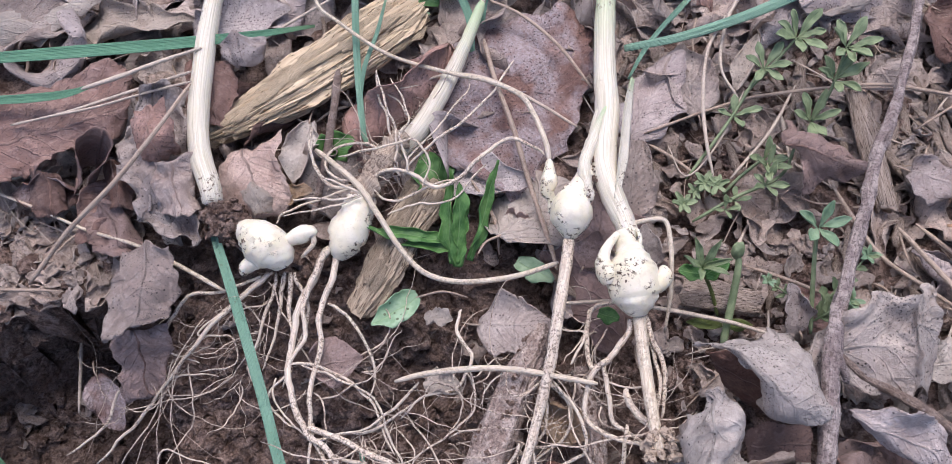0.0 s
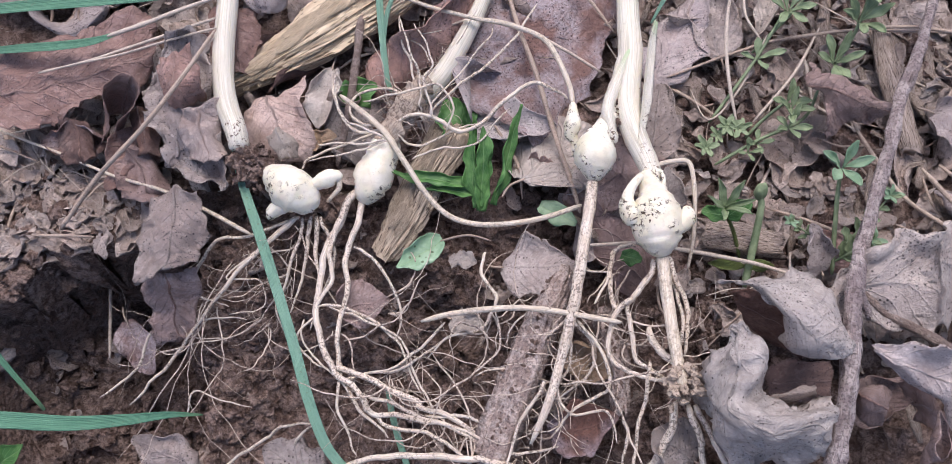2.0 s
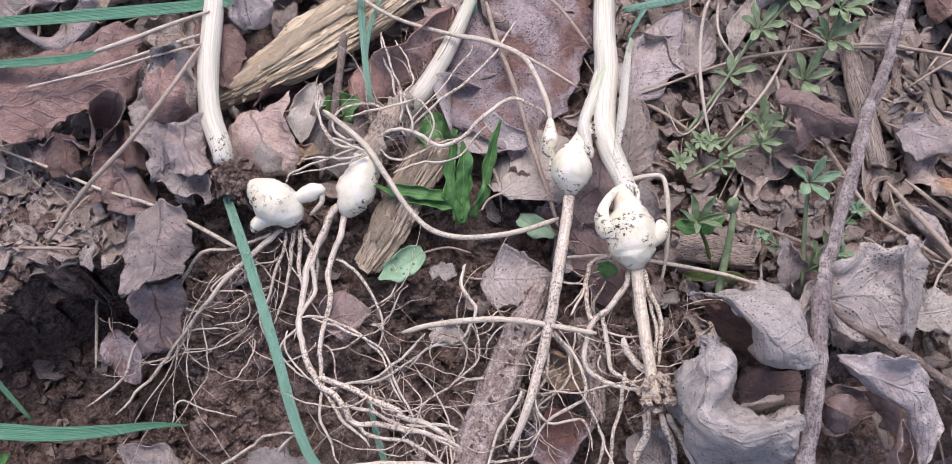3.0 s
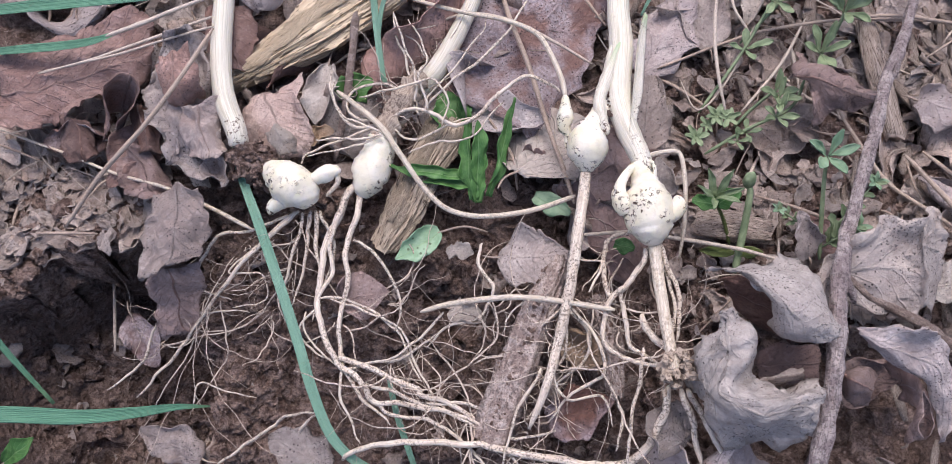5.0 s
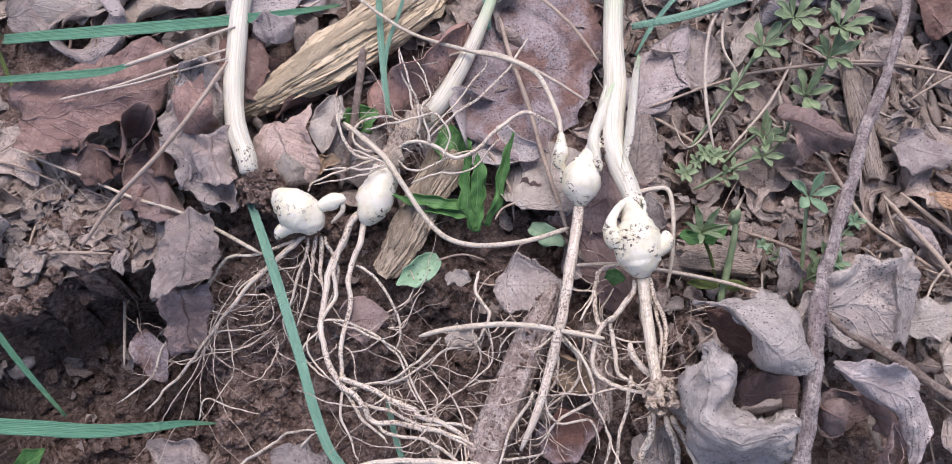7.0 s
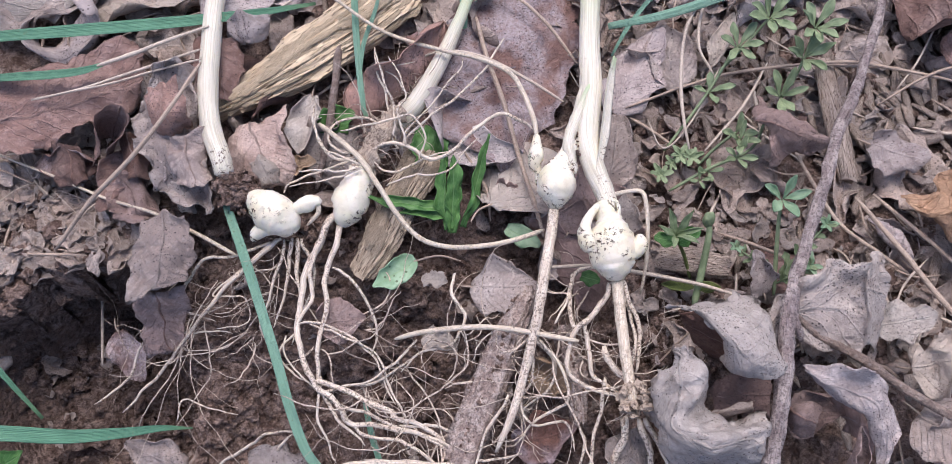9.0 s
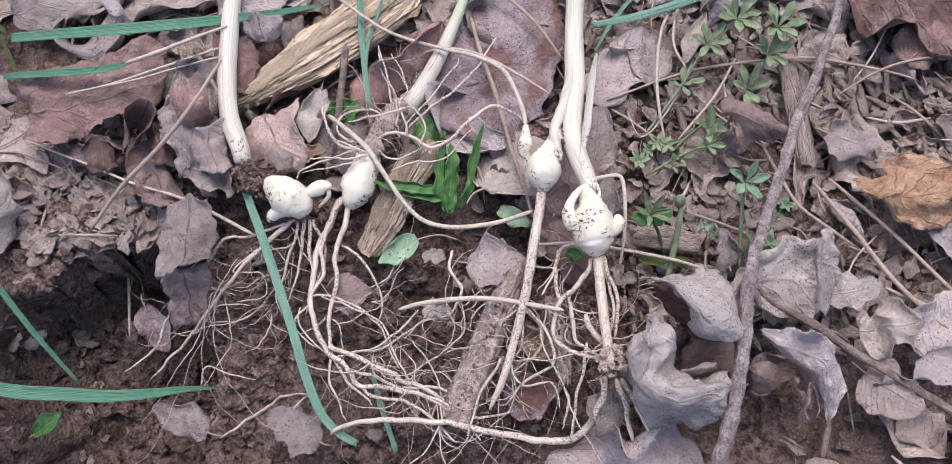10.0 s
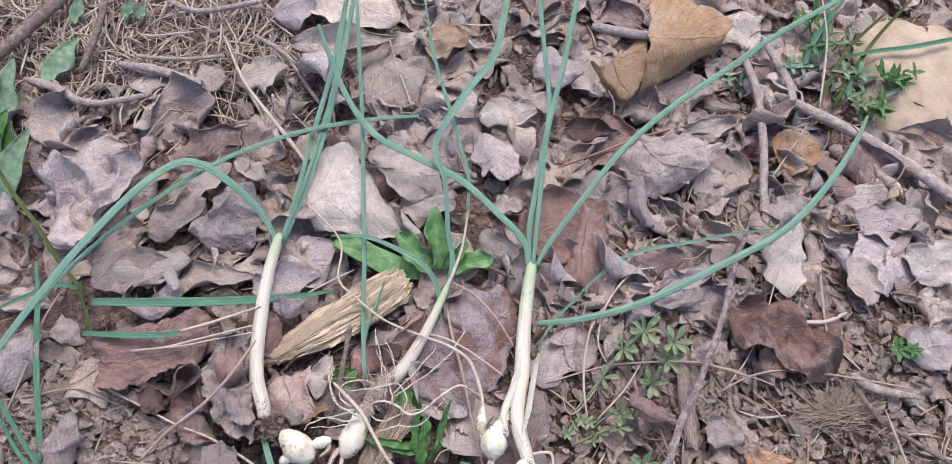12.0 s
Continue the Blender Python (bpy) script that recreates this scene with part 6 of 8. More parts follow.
def feathery(parent, base, tip, seed, size=5.0):
    """A fern-like leaf: a stalk with pairs of small cut leaflets."""
    a, b = Vector(base), Vector(tip)
    stalk = part("leaf_stalk", tube([a, (a + b) / 2 + Vector((0, 0, 1.5)), b], [0.5, 0.45, 0.3], ring=5), CLEAVER, parent)
    rng = random.Random(seed)
    side = (b - a).cross(Vector((0, 0, 1))).normalized()
    for k in range(5):
        c = a.lerp(b, 0.25 + 0.18 * k)
        r = size * (1.1 - 0.13 * k)
        for s in (-1, 1):
            q = c + (side * s + (b - a).normalized() * 0.7).normalized() * r * rng.uniform(0.8, 1.2) + Vector((0, 0, rng.uniform(0, 2)))
            herb_leaf(stalk, c, q, r * 0.55, CLEAVER, seed=seed + k, shape="oak", torn=0.12)
    whorl(stalk, b, size * 0.8, 5, seed, SAGE, 0.5, 0.5)


ob = thing("feathery_weed", (100.8, 91.2, 24.9), "feathery young weed with finely cut green leaves", "weed")
part("stem", tube([(100.2, 90.2, 25.9), (100, 101, 32.1), (99.5, 111.2, 39.4), (99.5, 115.2, 43.1)], [0.9, 0.9, 0.8, 0.6], ring=7), CLEAVER, ob)
whorl(ob, (99.7, 116.1, 43.1), 6.5, 5, 610, SAGE, 0.5, 0.9, "spoon")
feathery(ob, (100.1, 94.9, 28.5), (113.6, 109, 39.4), 620, 4.2)
feathery(ob, (100.2, 93.3, 27.6), (107.5, 96.9, 37.4), 640, 5)
feathery(ob, (100.1, 94.9, 28.5), (88, 104.4, 32.2), 660, 3)

ob = thing("rosette_weed", (1.3, 117.1, 9.2), "upright green weed with wavy toothed leaves", "weed")
for base, tip, w, roll, seed in (
    ((0.7, 116.6, 11.1), (2.6, 139, 25.3), 8, 25, 1), ((-0.6, 117.6, 11), (-1.7, 140.9, 20.9), 7, -35, 2),
    ((5.1, 118.2, 11.7), (14.5, 146, 25.6), 7, 40, 3), ((-0.9, 124.6, 13.9), (-26.9, 127.3, 18), 6, 15, 4),
    ((0.4, 116.6, 11), (5, 134.9, 20.6), 6, -10, 5), ((-1, 122.2, 11.9), (-16.1, 123.8, 14.8), 5, 10, 6)):
    herb_leaf(ob, base, tip, w * 0.9, HERB, roll, "oak", ripple=0.025, seed=seed, nu=26, nv=12, torn=0.13, crumple=0.07)
ob = thing("green_leaf", (-5, 138.8, 10.6), "broad dull green leaf partly under roots", "green leaf")
herb_leaf(ob, (-2.1, 138.3, 11.8), (-9.5, 153.9, 14.4), 15, HERB, 0, "oak", crumple=0.12, torn=0.12, nu=22, nv=14)
ob = thing("green_leaf", (-11, 107.8, 9.2), "pale green leaf with dark pits on soil", "green leaf")
herb_leaf(ob, (-10.9, 107.7, 11.2), (-25.1, 98.6, 12.1), 10.5, PITTED, 10, "ovate", seed=4, torn=0.06, crumple=0.09, nu=24, nv=16)
part("leaf_stalk", tube([(-11.8, 107.4, 11.1), (-3.5, 109.1, 10.7), (3.9, 107.1, 10.5)], [0.5, 0.5, 0.4], ring=5), STRAW, ob)
ob = thing("green_leaf", (-40.7, 158.1, 6.9), "crinkled green leaf behind a grey twig", "green leaf")
herb_leaf(ob, (-44.3, 156.4, 8.7), (-31.1, 161.1, 11.7), 11, HERB, 20, "oak", crumple=0.15, torn=0.1)
ob = thing("green_leaf", (25.3, 114.3, 13.3), "dull green leaf flat on the soil", "green leaf")
herb_leaf(ob, (19, 117.3, 13.5), (30, 110.5, 15), 7, SAGE, 0, "round")
ob = thing("green_leaf", (44.8, 98.8, 17.4), "small green leaf under a bulb", "green leaf")
herb_leaf(ob, (42, 99.4, 19), (47.7, 97.1, 20.8), 5, HERB, 0, "round")

ob = thing("rosette_weed", (4.2, 213.2, 8.3), "low rosette of rounded green leaves on dead leaves", "weed")
for base, tip, w, roll, seed in (
    ((-3.5, 210.2, 11.7), (-48.2, 225.9, 16.4), 13, 10, 1), ((4.2, 213.3, 13.3), (-14.9, 229, 22.9), 13, -10, 2),
    ((7.3, 213.3, 13.5), (3.1, 240.9, 32.1), 14, 25, 3), ((13.4, 215, 13.9), (33.8, 217.9, 22.1), 11, 0, 4), ((10.3, 215, 13.7), (20.6, 225.2, 23.2), 8, 0, 5)):
    herb_leaf(ob, base, tip, w * 1.2, FRESH, roll, "round", seed=seed, nu=22, nv=14, crumple=0.08)
part("leaf_stalk", tube([(-6.4, 204.7, 13.5), (-15.6, 204.4, 13.8), (-23.2, 201.4, 12.3)], [1.6, 2.2, 1.2], ring=8, flat=0.3), SAGE, ob)

ob = thing("seedling", (-163.5, 68.9, 1.7), "tall seedling with a star of green leaves by the hole", "seedling")
part("stem", tube([(-164.1, 58.2, 15.7), (-161.1, 72.5, 23.9), (-158.4, 82.7, 32.1)], [1.2, 1.2, 1.0], ring=7), CLEAVER, ob)
whorl(ob, (-157.9, 82.6, 33.2), 8.5, 7, 700, HERB, 0.36, 0.15)
part("dry_tip", tube([(-176, 87.4, 24.8), (-169.5, 93, 29.3), (-166.7, 98.9, 31.5)], [1, 1.4, 0.6], ring=6), OLIVE, ob)
ob = thing("seedling", (231.3, 174.2, 33.3), "small green weed among pale dead leaves", "seedling")
whorl(ob, (229, 173.3, 37.2), 6.5, 6, 720, HERB, 0.5, 0.3, "oak")
ob = thing("seedling", (282.3, 294.9, 15.3), "small green weed by the litter edge", "seedling")
whorl(ob, (236, 173, 37.9), 5.5, 6, 740, HERB, 0.5, 0.3, "oak")
rng = random.Random(77)
for i, (spot, r, tint) in enumerate((((249, 318.2, 19), 8, HERB), ((242.9, 337.4, 16), 9, SAGE), ((225.1, 359.9, 14.4), 9, HERB), ((261.5, 333.8, 20.3), 8, HERB), ((217.4, 345.1, 11.3), 8, SAGE), ((173.6, 329.9, 11), 5, SAGE), ((245.3, 316.2, 15.4), 7, CLEAVER), ((232.1, 328.4, 13.5), 8, SAGE), ((256.6, 327.3, 17.5), 7, CLEAVER), ((271.5, 335.3, 21.9), 7, HERB), ((239.4, 363.8, 16), 8, CLEAVER), ((222.5, 375.1, 16.4), 9, HERB), ((206.7, 346.6, 11.3), 7, SAGE))):
    ob = thing("green_weed", spot, "bushy green weed with lobed leaves beside a stone", "weed", "weeds by the stone")
    stalk = part("stem", tube([Vector(spot) - Vector((2, 3, 12)), Vector(spot) - Vector((0, 1, 5)), spot], [0.9, 0.8, 0.6], ring=6), CLEAVER, ob)
    for k in range(3):
        whorl(stalk, Vector(spot) + Vector((rng.uniform(-5, 5), rng.uniform(-5, 5), -3 * k)), r, 4, 760 + 11 * i + k, tint, 0.42, rng.uniform(0.2, 0.9), "oak")
for i, (pts, w) in enumerate((([(216.5, 312.9, 11.9), (237.7, 351.3, 16.1), (263.1, 376.7, 23.4)], [3, 3, 2]), ([(228.1, 317.7, 11.2), (253.1, 356.4, 15.7), (279.6, 386.3, 23)], [3, 3, 2]), ([(222.3, 346.8, 8.9), (228.9, 367.2, 16.3), (230.8, 388.4, 22.2)], [5, 4, 2]), ([(214.4, 344, 9.5), (222.7, 362.6, 16.4), (239.5, 384.8, 22)], [4, 4, 2]))):
    green_blade(pts, w, "olive grass stalk beside a stone", OLIVE if i < 2 else GRASS_GREEN)
ob = thing("broad_weed", (-233.6, 288.8, -9.5), "broad pale green leaves at the litter edge", "weed")
for base, tip, w, tint in (((-230.1, 250.6, -5.3), (-216.3, 287.2, 9.8), 16, SAGE), ((-236.3, 261.7, -6.7), (-226.5, 291.9, 7), 14, HERB), ((-240.4, 298.1, -6), (-233.2, 331.6, 6.5), 13, SAGE), ((-243.4, 267.9, -5.3), (-229, 297.1, 10.8), 16, HERB)):
    herb_leaf(ob, base, tip, w, tint, 10, "ovate", seed=w)
ob = thing("broad_weed", (-216.2, 331.6, -8.2), "pale green leaf on bare soil", "weed")
herb_leaf(ob, (-221.7, 321.9, -5.6), (-204.1, 350.8, 0.7), 15, SAGE, 0, "ovate")
ob = thing("broad_weed", (-185.3, 368.7, -5.9), "small grey-green leaves by a stick", "weed")
for base, tip in (((-182.1, 366.6, -2.7), (-178.3, 375.7, 2.6)), ((-174.9, 366.7, -2.1), (-169, 373.6, 3.3)), ((-211.8, 362.4, -4.9), (-206.6, 378.4, 2.5))):
    herb_leaf(ob, base, tip, 8, SAGE, 0, "ovate")


# ---- the stone ----
bm = blob((295.1, 338.6, 0.9), (42, 46, 14), (0, 6, 12), 0.25, 0.8, 3, 0, 4)
lone("stone", bm, STONE, "flat beige stone beside green weeds", "stone")


# ---- dead leaves that can be told apart ----
dead_leaf((-172, 209.1, 0.1), (-124.6, 213.4, 6.7), 27.6, GREY, "crumpled grey-brown dead leaf beside a grass blade", "ovate", 10, crumple=0.16, cup=20, seed=1)
dead_leaf((-132.3, 206.7, 2.1), (-87.8, 208.7, 8.4), 19.1, PALE, "pale buff dead leaf with dark holes", "oak", -10, crumple=0.14, seed=2)
dead_leaf((-88, 202.8, 6.4), (-53.7, 210.2, 12), 22.9, LILAC, "lilac-grey dead leaf behind an onion neck", "ovate", 5, crumple=0.14, seed=3)
curled_leaf(([(-160.8, 172.3, 8.0), (-158.2, 165.2, 9.0), (-157.1, 157.5, 9.0), (-157.2, 149.8, 7.0)], [(-144.8, 177.6, 9.0), (-142.6, 167.5, 10.0), (-141.7, 159.2, 9.0), (-142.5, 151.3, 7.0)], [(-132.6, 181.7, 10.0), (-129.2, 169.9, 11.0), (-128.4, 162.1, 10.0), (-130.5, 153.5, 7.0)], [(-120.8, 184.6, 10.0), (-116.2, 173.9, 12.0), (-115.7, 166.7, 10.0), (-120.2, 158.4, 7.0)], [(-108.4, 187.4, 10.0), (-103.6, 178.7, 12.0), (-103.8, 172.5, 11.0), (-109.5, 163.8, 8.0)]), PINK, "large pinkish-brown dead leaf bowed over the litter", 1.0, 2.0, 4, 5)
curled_leaf(([(-116.7, 151.4, 15.0), (-115.9, 154.5, 22.0), (-111.7, 158.8, 25.0), (-106.1, 158.2, 25.0), (-105.0, 155.1, 21.0), (-109.6, 150.8, 17.0), (-115.1, 148.2, 14.0)], [(-119.5, 149.8, 8.0), (-119.9, 155.3, 11.0), (-116.7, 159.7, 13.0), (-112.1, 159.4, 13.0), (-111.6, 156.8, 10.0), (-114.5, 151.8, 9.0), (-118.9, 148.6, 6.0)], [(-122.9, 145.7, 4.0), (-122.0, 151.5, 5.0), (-119.6, 155.4, 6.0), (-116.6, 155.3, 6.0), (-115.8, 152.8, 5.0), (-118.2, 148.8, 4.0), (-121.1, 145.0, 3.0)]), PINK, "brown dead leaf rolled into a loop", 0.4, 0.7, 64)
dead_leaf((-122.7, 147.1, 2.8), (-143.7, 147.2, 4.2), 15, RED, "curled red-brown dead leaf fragment", "oak", -25, cup=40, crumple=0.14, seed=6)
curled_leaf(([(-102.2, 167.7, 14.0), (-98.4, 173.7, 14.0), (-91.7, 177.6, 13.0), (-84.5, 176.1, 12.0)], [(-105.5, 160.5, 13.0), (-97.2, 161.0, 16.0), (-90.3, 163.9, 14.0), (-83.2, 164.2, 11.0)], [(-104.7, 154.9, 11.0), (-96.6, 151.7, 13.0), (-89.9, 153.2, 13.0), (-82.4, 153.9, 9.0)], [(-102.1, 147.6, 10.0), (-95.0, 146.6, 13.0), (-88.3, 145.6, 12.0), (-80.6, 144.8, 8.0)], [(-99.1, 139.9, 9.0), (-93.1, 138.1, 10.0), (-86.4, 136.7, 10.0), (-78.3, 135.5, 7.0)], [(-95.5, 134.3, 7.0), (-90.0, 130.5, 8.0), (-84.5, 127.9, 8.0), (-77.9, 125.0, 5.0)]), MOULDY, "folded grey-brown dead leaf beside an onion neck", 1.9, 2.2, 8, 6)
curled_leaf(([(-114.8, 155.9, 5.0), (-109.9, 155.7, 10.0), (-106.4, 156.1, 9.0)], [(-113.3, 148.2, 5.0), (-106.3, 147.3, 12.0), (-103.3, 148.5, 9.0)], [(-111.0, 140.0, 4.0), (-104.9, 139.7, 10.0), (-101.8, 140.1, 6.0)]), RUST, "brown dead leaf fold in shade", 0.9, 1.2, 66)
curled_leaf(([(-100.2, 162.5, 20.0), (-93.1, 164.5, 25.0), (-86.5, 168.1, 24.0)], [(-98.9, 155.9, 18.0), (-90.7, 154.1, 25.0), (-83.4, 157.3, 23.0)], [(-95.9, 152.5, 15.0), (-89.7, 150.7, 20.0), (-84.4, 153.8, 17.0)]), PINK, "brown fold of a crumpled dead leaf", 1.2, 1.4, 79, 3)
curled_leaf(([(-92.6, 150.1, 17.0), (-85.5, 150.2, 21.0), (-79.8, 152.4, 18.0)], [(-91.2, 142.6, 15.0), (-83.7, 141.8, 20.0), (-79.2, 144.9, 16.0)], [(-88.8, 134.4, 12.0), (-82.3, 134.4, 16.0), (-78.8, 137.2, 12.0)]), BUFF_PINK, "pale brown dead leaf fold beside an onion neck", 1.1, 1.4, 80, 3)
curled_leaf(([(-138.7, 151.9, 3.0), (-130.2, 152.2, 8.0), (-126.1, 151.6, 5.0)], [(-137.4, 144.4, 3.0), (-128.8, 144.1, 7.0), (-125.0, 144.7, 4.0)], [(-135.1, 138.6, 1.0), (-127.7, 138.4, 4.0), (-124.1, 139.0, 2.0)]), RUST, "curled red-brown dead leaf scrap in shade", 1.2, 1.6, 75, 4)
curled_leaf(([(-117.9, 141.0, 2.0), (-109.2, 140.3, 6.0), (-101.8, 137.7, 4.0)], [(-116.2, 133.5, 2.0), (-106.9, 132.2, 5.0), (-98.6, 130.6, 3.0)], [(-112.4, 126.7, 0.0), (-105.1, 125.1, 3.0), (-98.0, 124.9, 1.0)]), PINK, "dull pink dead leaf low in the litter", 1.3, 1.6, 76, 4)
curled_leaf(([(-87.1, 187.8, 9.0), (-79.6, 187.7, 12.0), (-71.1, 190.2, 10.0)], [(-86.3, 176.9, 8.0), (-77.2, 177.3, 11.0), (-69.8, 180.0, 9.0)], [(-83.5, 165.7, 8.0), (-76.5, 166.3, 10.0), (-70.5, 167.5, 8.0)]), PINK, "shaded brown dead leaf behind rotten wood", 1.0, 1.4, 77, 3)
curled_leaf(([(-74.9, 193.7, 14.0), (-68.4, 194.0, 17.0), (-60.8, 194.6, 15.0)], [(-73.7, 189.3, 13.0), (-67.1, 188.1, 17.0), (-59.9, 190.1, 14.0)], [(-71.3, 186.7, 11.0), (-65.7, 185.3, 14.0), (-59.9, 188.2, 11.0)]), LILAC, "lilac-grey dead leaf above rotten wood", 0.9, 1.2, 78, 3)
curled_leaf(([(-99.3, 146.7, 10.0), (-95.6, 144.1, 14.0), (-94.8, 144.5, 12.0)], [(-98.7, 142.4, 9.0), (-94.5, 140.8, 13.0), (-94.2, 142.3, 10.0)], [(-98.2, 138.6, 7.0), (-94.6, 137.4, 11.0), (-94.3, 138.9, 8.0)]), LILAC, "small lilac flap of a dead leaf", 0.5, 0.7, 67)
curled_leaf(([(-94.5, 136.5, 9.0), (-89.1, 135.7, 13.0), (-86.7, 135.1, 10.0)], [(-92.9, 131.4, 8.0), (-87.6, 131.1, 12.0), (-86.0, 130.9, 9.0)], [(-91.3, 127.0, 5.0), (-86.8, 126.4, 9.0), (-85.9, 126.9, 6.0)]), ASHEN, "small pitted grey dead leaf", 0.6, 0.9, 68)
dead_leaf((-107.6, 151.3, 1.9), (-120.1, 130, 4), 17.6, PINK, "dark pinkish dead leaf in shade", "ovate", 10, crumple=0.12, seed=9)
curled_leaf(([(-100.3, 124.0, 14.0), (-92.9, 125.2, 17.0), (-86.0, 123.6, 14.0)], [(-101.5, 114.2, 14.0), (-92.6, 114.8, 18.0), (-83.8, 115.0, 13.0)], [(-102.7, 104.7, 14.0), (-93.1, 105.6, 17.0), (-83.6, 107.3, 12.0)], [(-103.8, 97.8, 13.0), (-94.1, 97.4, 15.0), (-85.4, 100.7, 11.0)]), MOULDY, "crumpled mould-speckled grey dead leaf hanging over the hole", 1.2, 1.6, 10, 2)
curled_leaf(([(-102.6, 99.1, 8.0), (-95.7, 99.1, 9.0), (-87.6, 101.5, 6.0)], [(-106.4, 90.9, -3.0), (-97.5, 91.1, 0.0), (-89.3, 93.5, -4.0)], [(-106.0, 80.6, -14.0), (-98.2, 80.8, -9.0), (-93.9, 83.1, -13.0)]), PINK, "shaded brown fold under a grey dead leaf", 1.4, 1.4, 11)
curled_leaf(([(-77.7, 147.3, 10.0), (-70.7, 154.3, 12.0), (-63.7, 158.0, 13.0), (-55.8, 160.8, 12.0)], [(-75.3, 141.3, 9.0), (-67.1, 146.6, 13.0), (-59.9, 148.1, 14.0), (-52.5, 150.4, 11.0)], [(-71.5, 137.0, 8.0), (-63.2, 140.7, 12.0), (-56.7, 140.9, 13.0), (-50.5, 143.2, 10.0)], [(-68.4, 133.5, 7.0), (-61.7, 133.9, 9.0), (-56.4, 133.4, 10.0), (-52.3, 136.9, 8.0)]), BUFF_PINK, "buff-pink dead leaf under an onion neck", 0.9, 1.6, 11, 5)
curled_leaf(([(-65.4, 140.6, 18.0), (-61.9, 142.4, 20.0), (-59.1, 143.5, 18.0)], [(-64.0, 136.9, 17.0), (-59.4, 137.5, 20.0), (-56.2, 139.0, 18.0)], [(-61.5, 133.3, 14.0), (-57.7, 132.9, 17.0), (-56.0, 134.8, 15.0)]), PALE, "pale torn flap of a dead leaf", 0.7, 1.2, 12)
dead_leaf((-54, 142.1, 10.9), (-44.1, 142.2, 12.7), 6.9, TAN, "small orange-brown dead leaf scrap", "ovate", 0, crumple=0.1, seed=13, stalk=False)
dead_leaf((-46.9, 168.9, 7.5), (-51.7, 146.9, 9.1), 13.7, PALE, "pale dead leaf behind a grey twig", "ovate", 0, crumple=0.12, seed=14)
curled_leaf(([(-11.8, 186.8, 9.0), (-10.6, 173.7, 10.0), (-9.1, 161.5, 10.0), (-4.5, 151.6, 10.0)], [(-1.1, 195.8, 9.0), (0.9, 177.9, 12.0), (1.4, 164.0, 11.0), (2.6, 147.6, 11.0)], [(10.6, 203.1, 10.0), (12.3, 181.5, 13.0), (11.8, 164.8, 11.0), (10.7, 142.7, 12.0)], [(25.2, 204.0, 11.0), (26.6, 183.4, 13.0), (23.9, 166.0, 11.0), (21.1, 138.2, 11.0)], [(38.7, 203.6, 11.0), (38.5, 183.6, 12.0), (33.2, 166.2, 10.0), (27.8, 144.3, 9.0)], [(49.0, 198.5, 11.0), (46.6, 182.7, 12.0), (42.7, 169.9, 10.0), (37.5, 156.0, 9.0)]), MOTTLED, "large mottled purple-grey and red-brown dead leaf", 0.9, 1.8, 15, 4)
dead_leaf((-8.8, 147.7, 9.3), (25.6, 142, 15.9), 17.3, LILAC, "lilac-grey dead leaf beneath a larger one", "oak", 5, crumple=0.1, seed=16)
dead_leaf((55.6, 155.3, 18.8), (73.7, 183.4, 23.3), 20.2, LILAC, "lilac-brown dead leaf beside an onion neck", "oak", -12, cup=-25, crumple=0.06, torn=0.09, seed=17, nu=28, nv=16)
dead_leaf((78.3, 162, 18.9), (74.7, 186.3, 20.3), 18.3, GREY, "grey-brown dead leaf behind a straw", "ovate", 10, crumple=0.1, seed=18)
dead_leaf((53.3, 129, 19.5), (56.5, 150.5, 27.1), 13.9, GREY, "smooth rounded grey-brown dead leaf tilted up", "round", -18, cup=-20, bend=22, crumple=0.02, torn=0.01, seed=19)
dead_leaf((89.5, 168.2, 22.6), (98.4, 186.4, 26.3), 7.3, PALE, "narrow pale buff dead leaf", "lance", 0, crumple=0.04, seed=20)
curled_leaf(([(99.1, 152.9, 28.0), (98.3, 146.5, 35.0), (99.6, 140.2, 36.0), (102.6, 129.3, 28.0)], [(103.9, 150.3, 33.0), (102.7, 142.7, 40.0), (104.4, 136.7, 38.0), (108.4, 131.9, 29.0)], [(110.1, 142.9, 35.0), (109.5, 138.4, 39.0), (111.3, 135.8, 36.0), (113.7, 133.7, 29.0)], [(120.0, 138.4, 33.0), (118.4, 137.2, 34.0), (117.6, 136.4, 32.0), (116.9, 135.5, 29.0)]), PINK, "triangular brown dead leaf with a torn pale edge", 0.5, 1.5, 21, 4)
dead_leaf((6.4, 97.9, 13.9), (28.6, 95.8, 21.1), 20.5, GREY, "brown veined dead leaf lying on soil", "ovate", -6, cup=-18, crumple=0.07, torn=0.09, seed=22, nu=30, nv=20)
dead_leaf((-9.2, 101.8, 10.3), (-0.8, 100.1, 12.9), 7.4, PALE, "small pale dead leaf scrap", "ovate", 0, torn=0.2, crumple=0.12, seed=23, stalk=False)
dead_leaf((38.9, 114.1, 16.1), (43.4, 123.8, 21.5), 10, PINK, "brown dead leaf behind a white root", "ovate", 0, crumple=0.06, seed=24)
dead_leaf((57.9, 112.3, 20.7), (55.9, 123.5, 27), 9.8, GREY, "grey-brown dead leaf behind a bulb", "ovate", 0, crumple=0.06, seed=25)
dead_leaf((13.9, 129.5, 12.7), (24.8, 126.1, 16.1), 11.3, PINK, "small brown dead leaf on soil", "ovate", 0, torn=0.16, crumple=0.14, seed=26)
dead_leaf((25.3, 70.5, 16.1), (36.7, 64.3, 22.1), 16.1, TAN, "orange-brown dead leaf among roots", "ovate", 15, cup=30, crumple=0.1, seed=27)
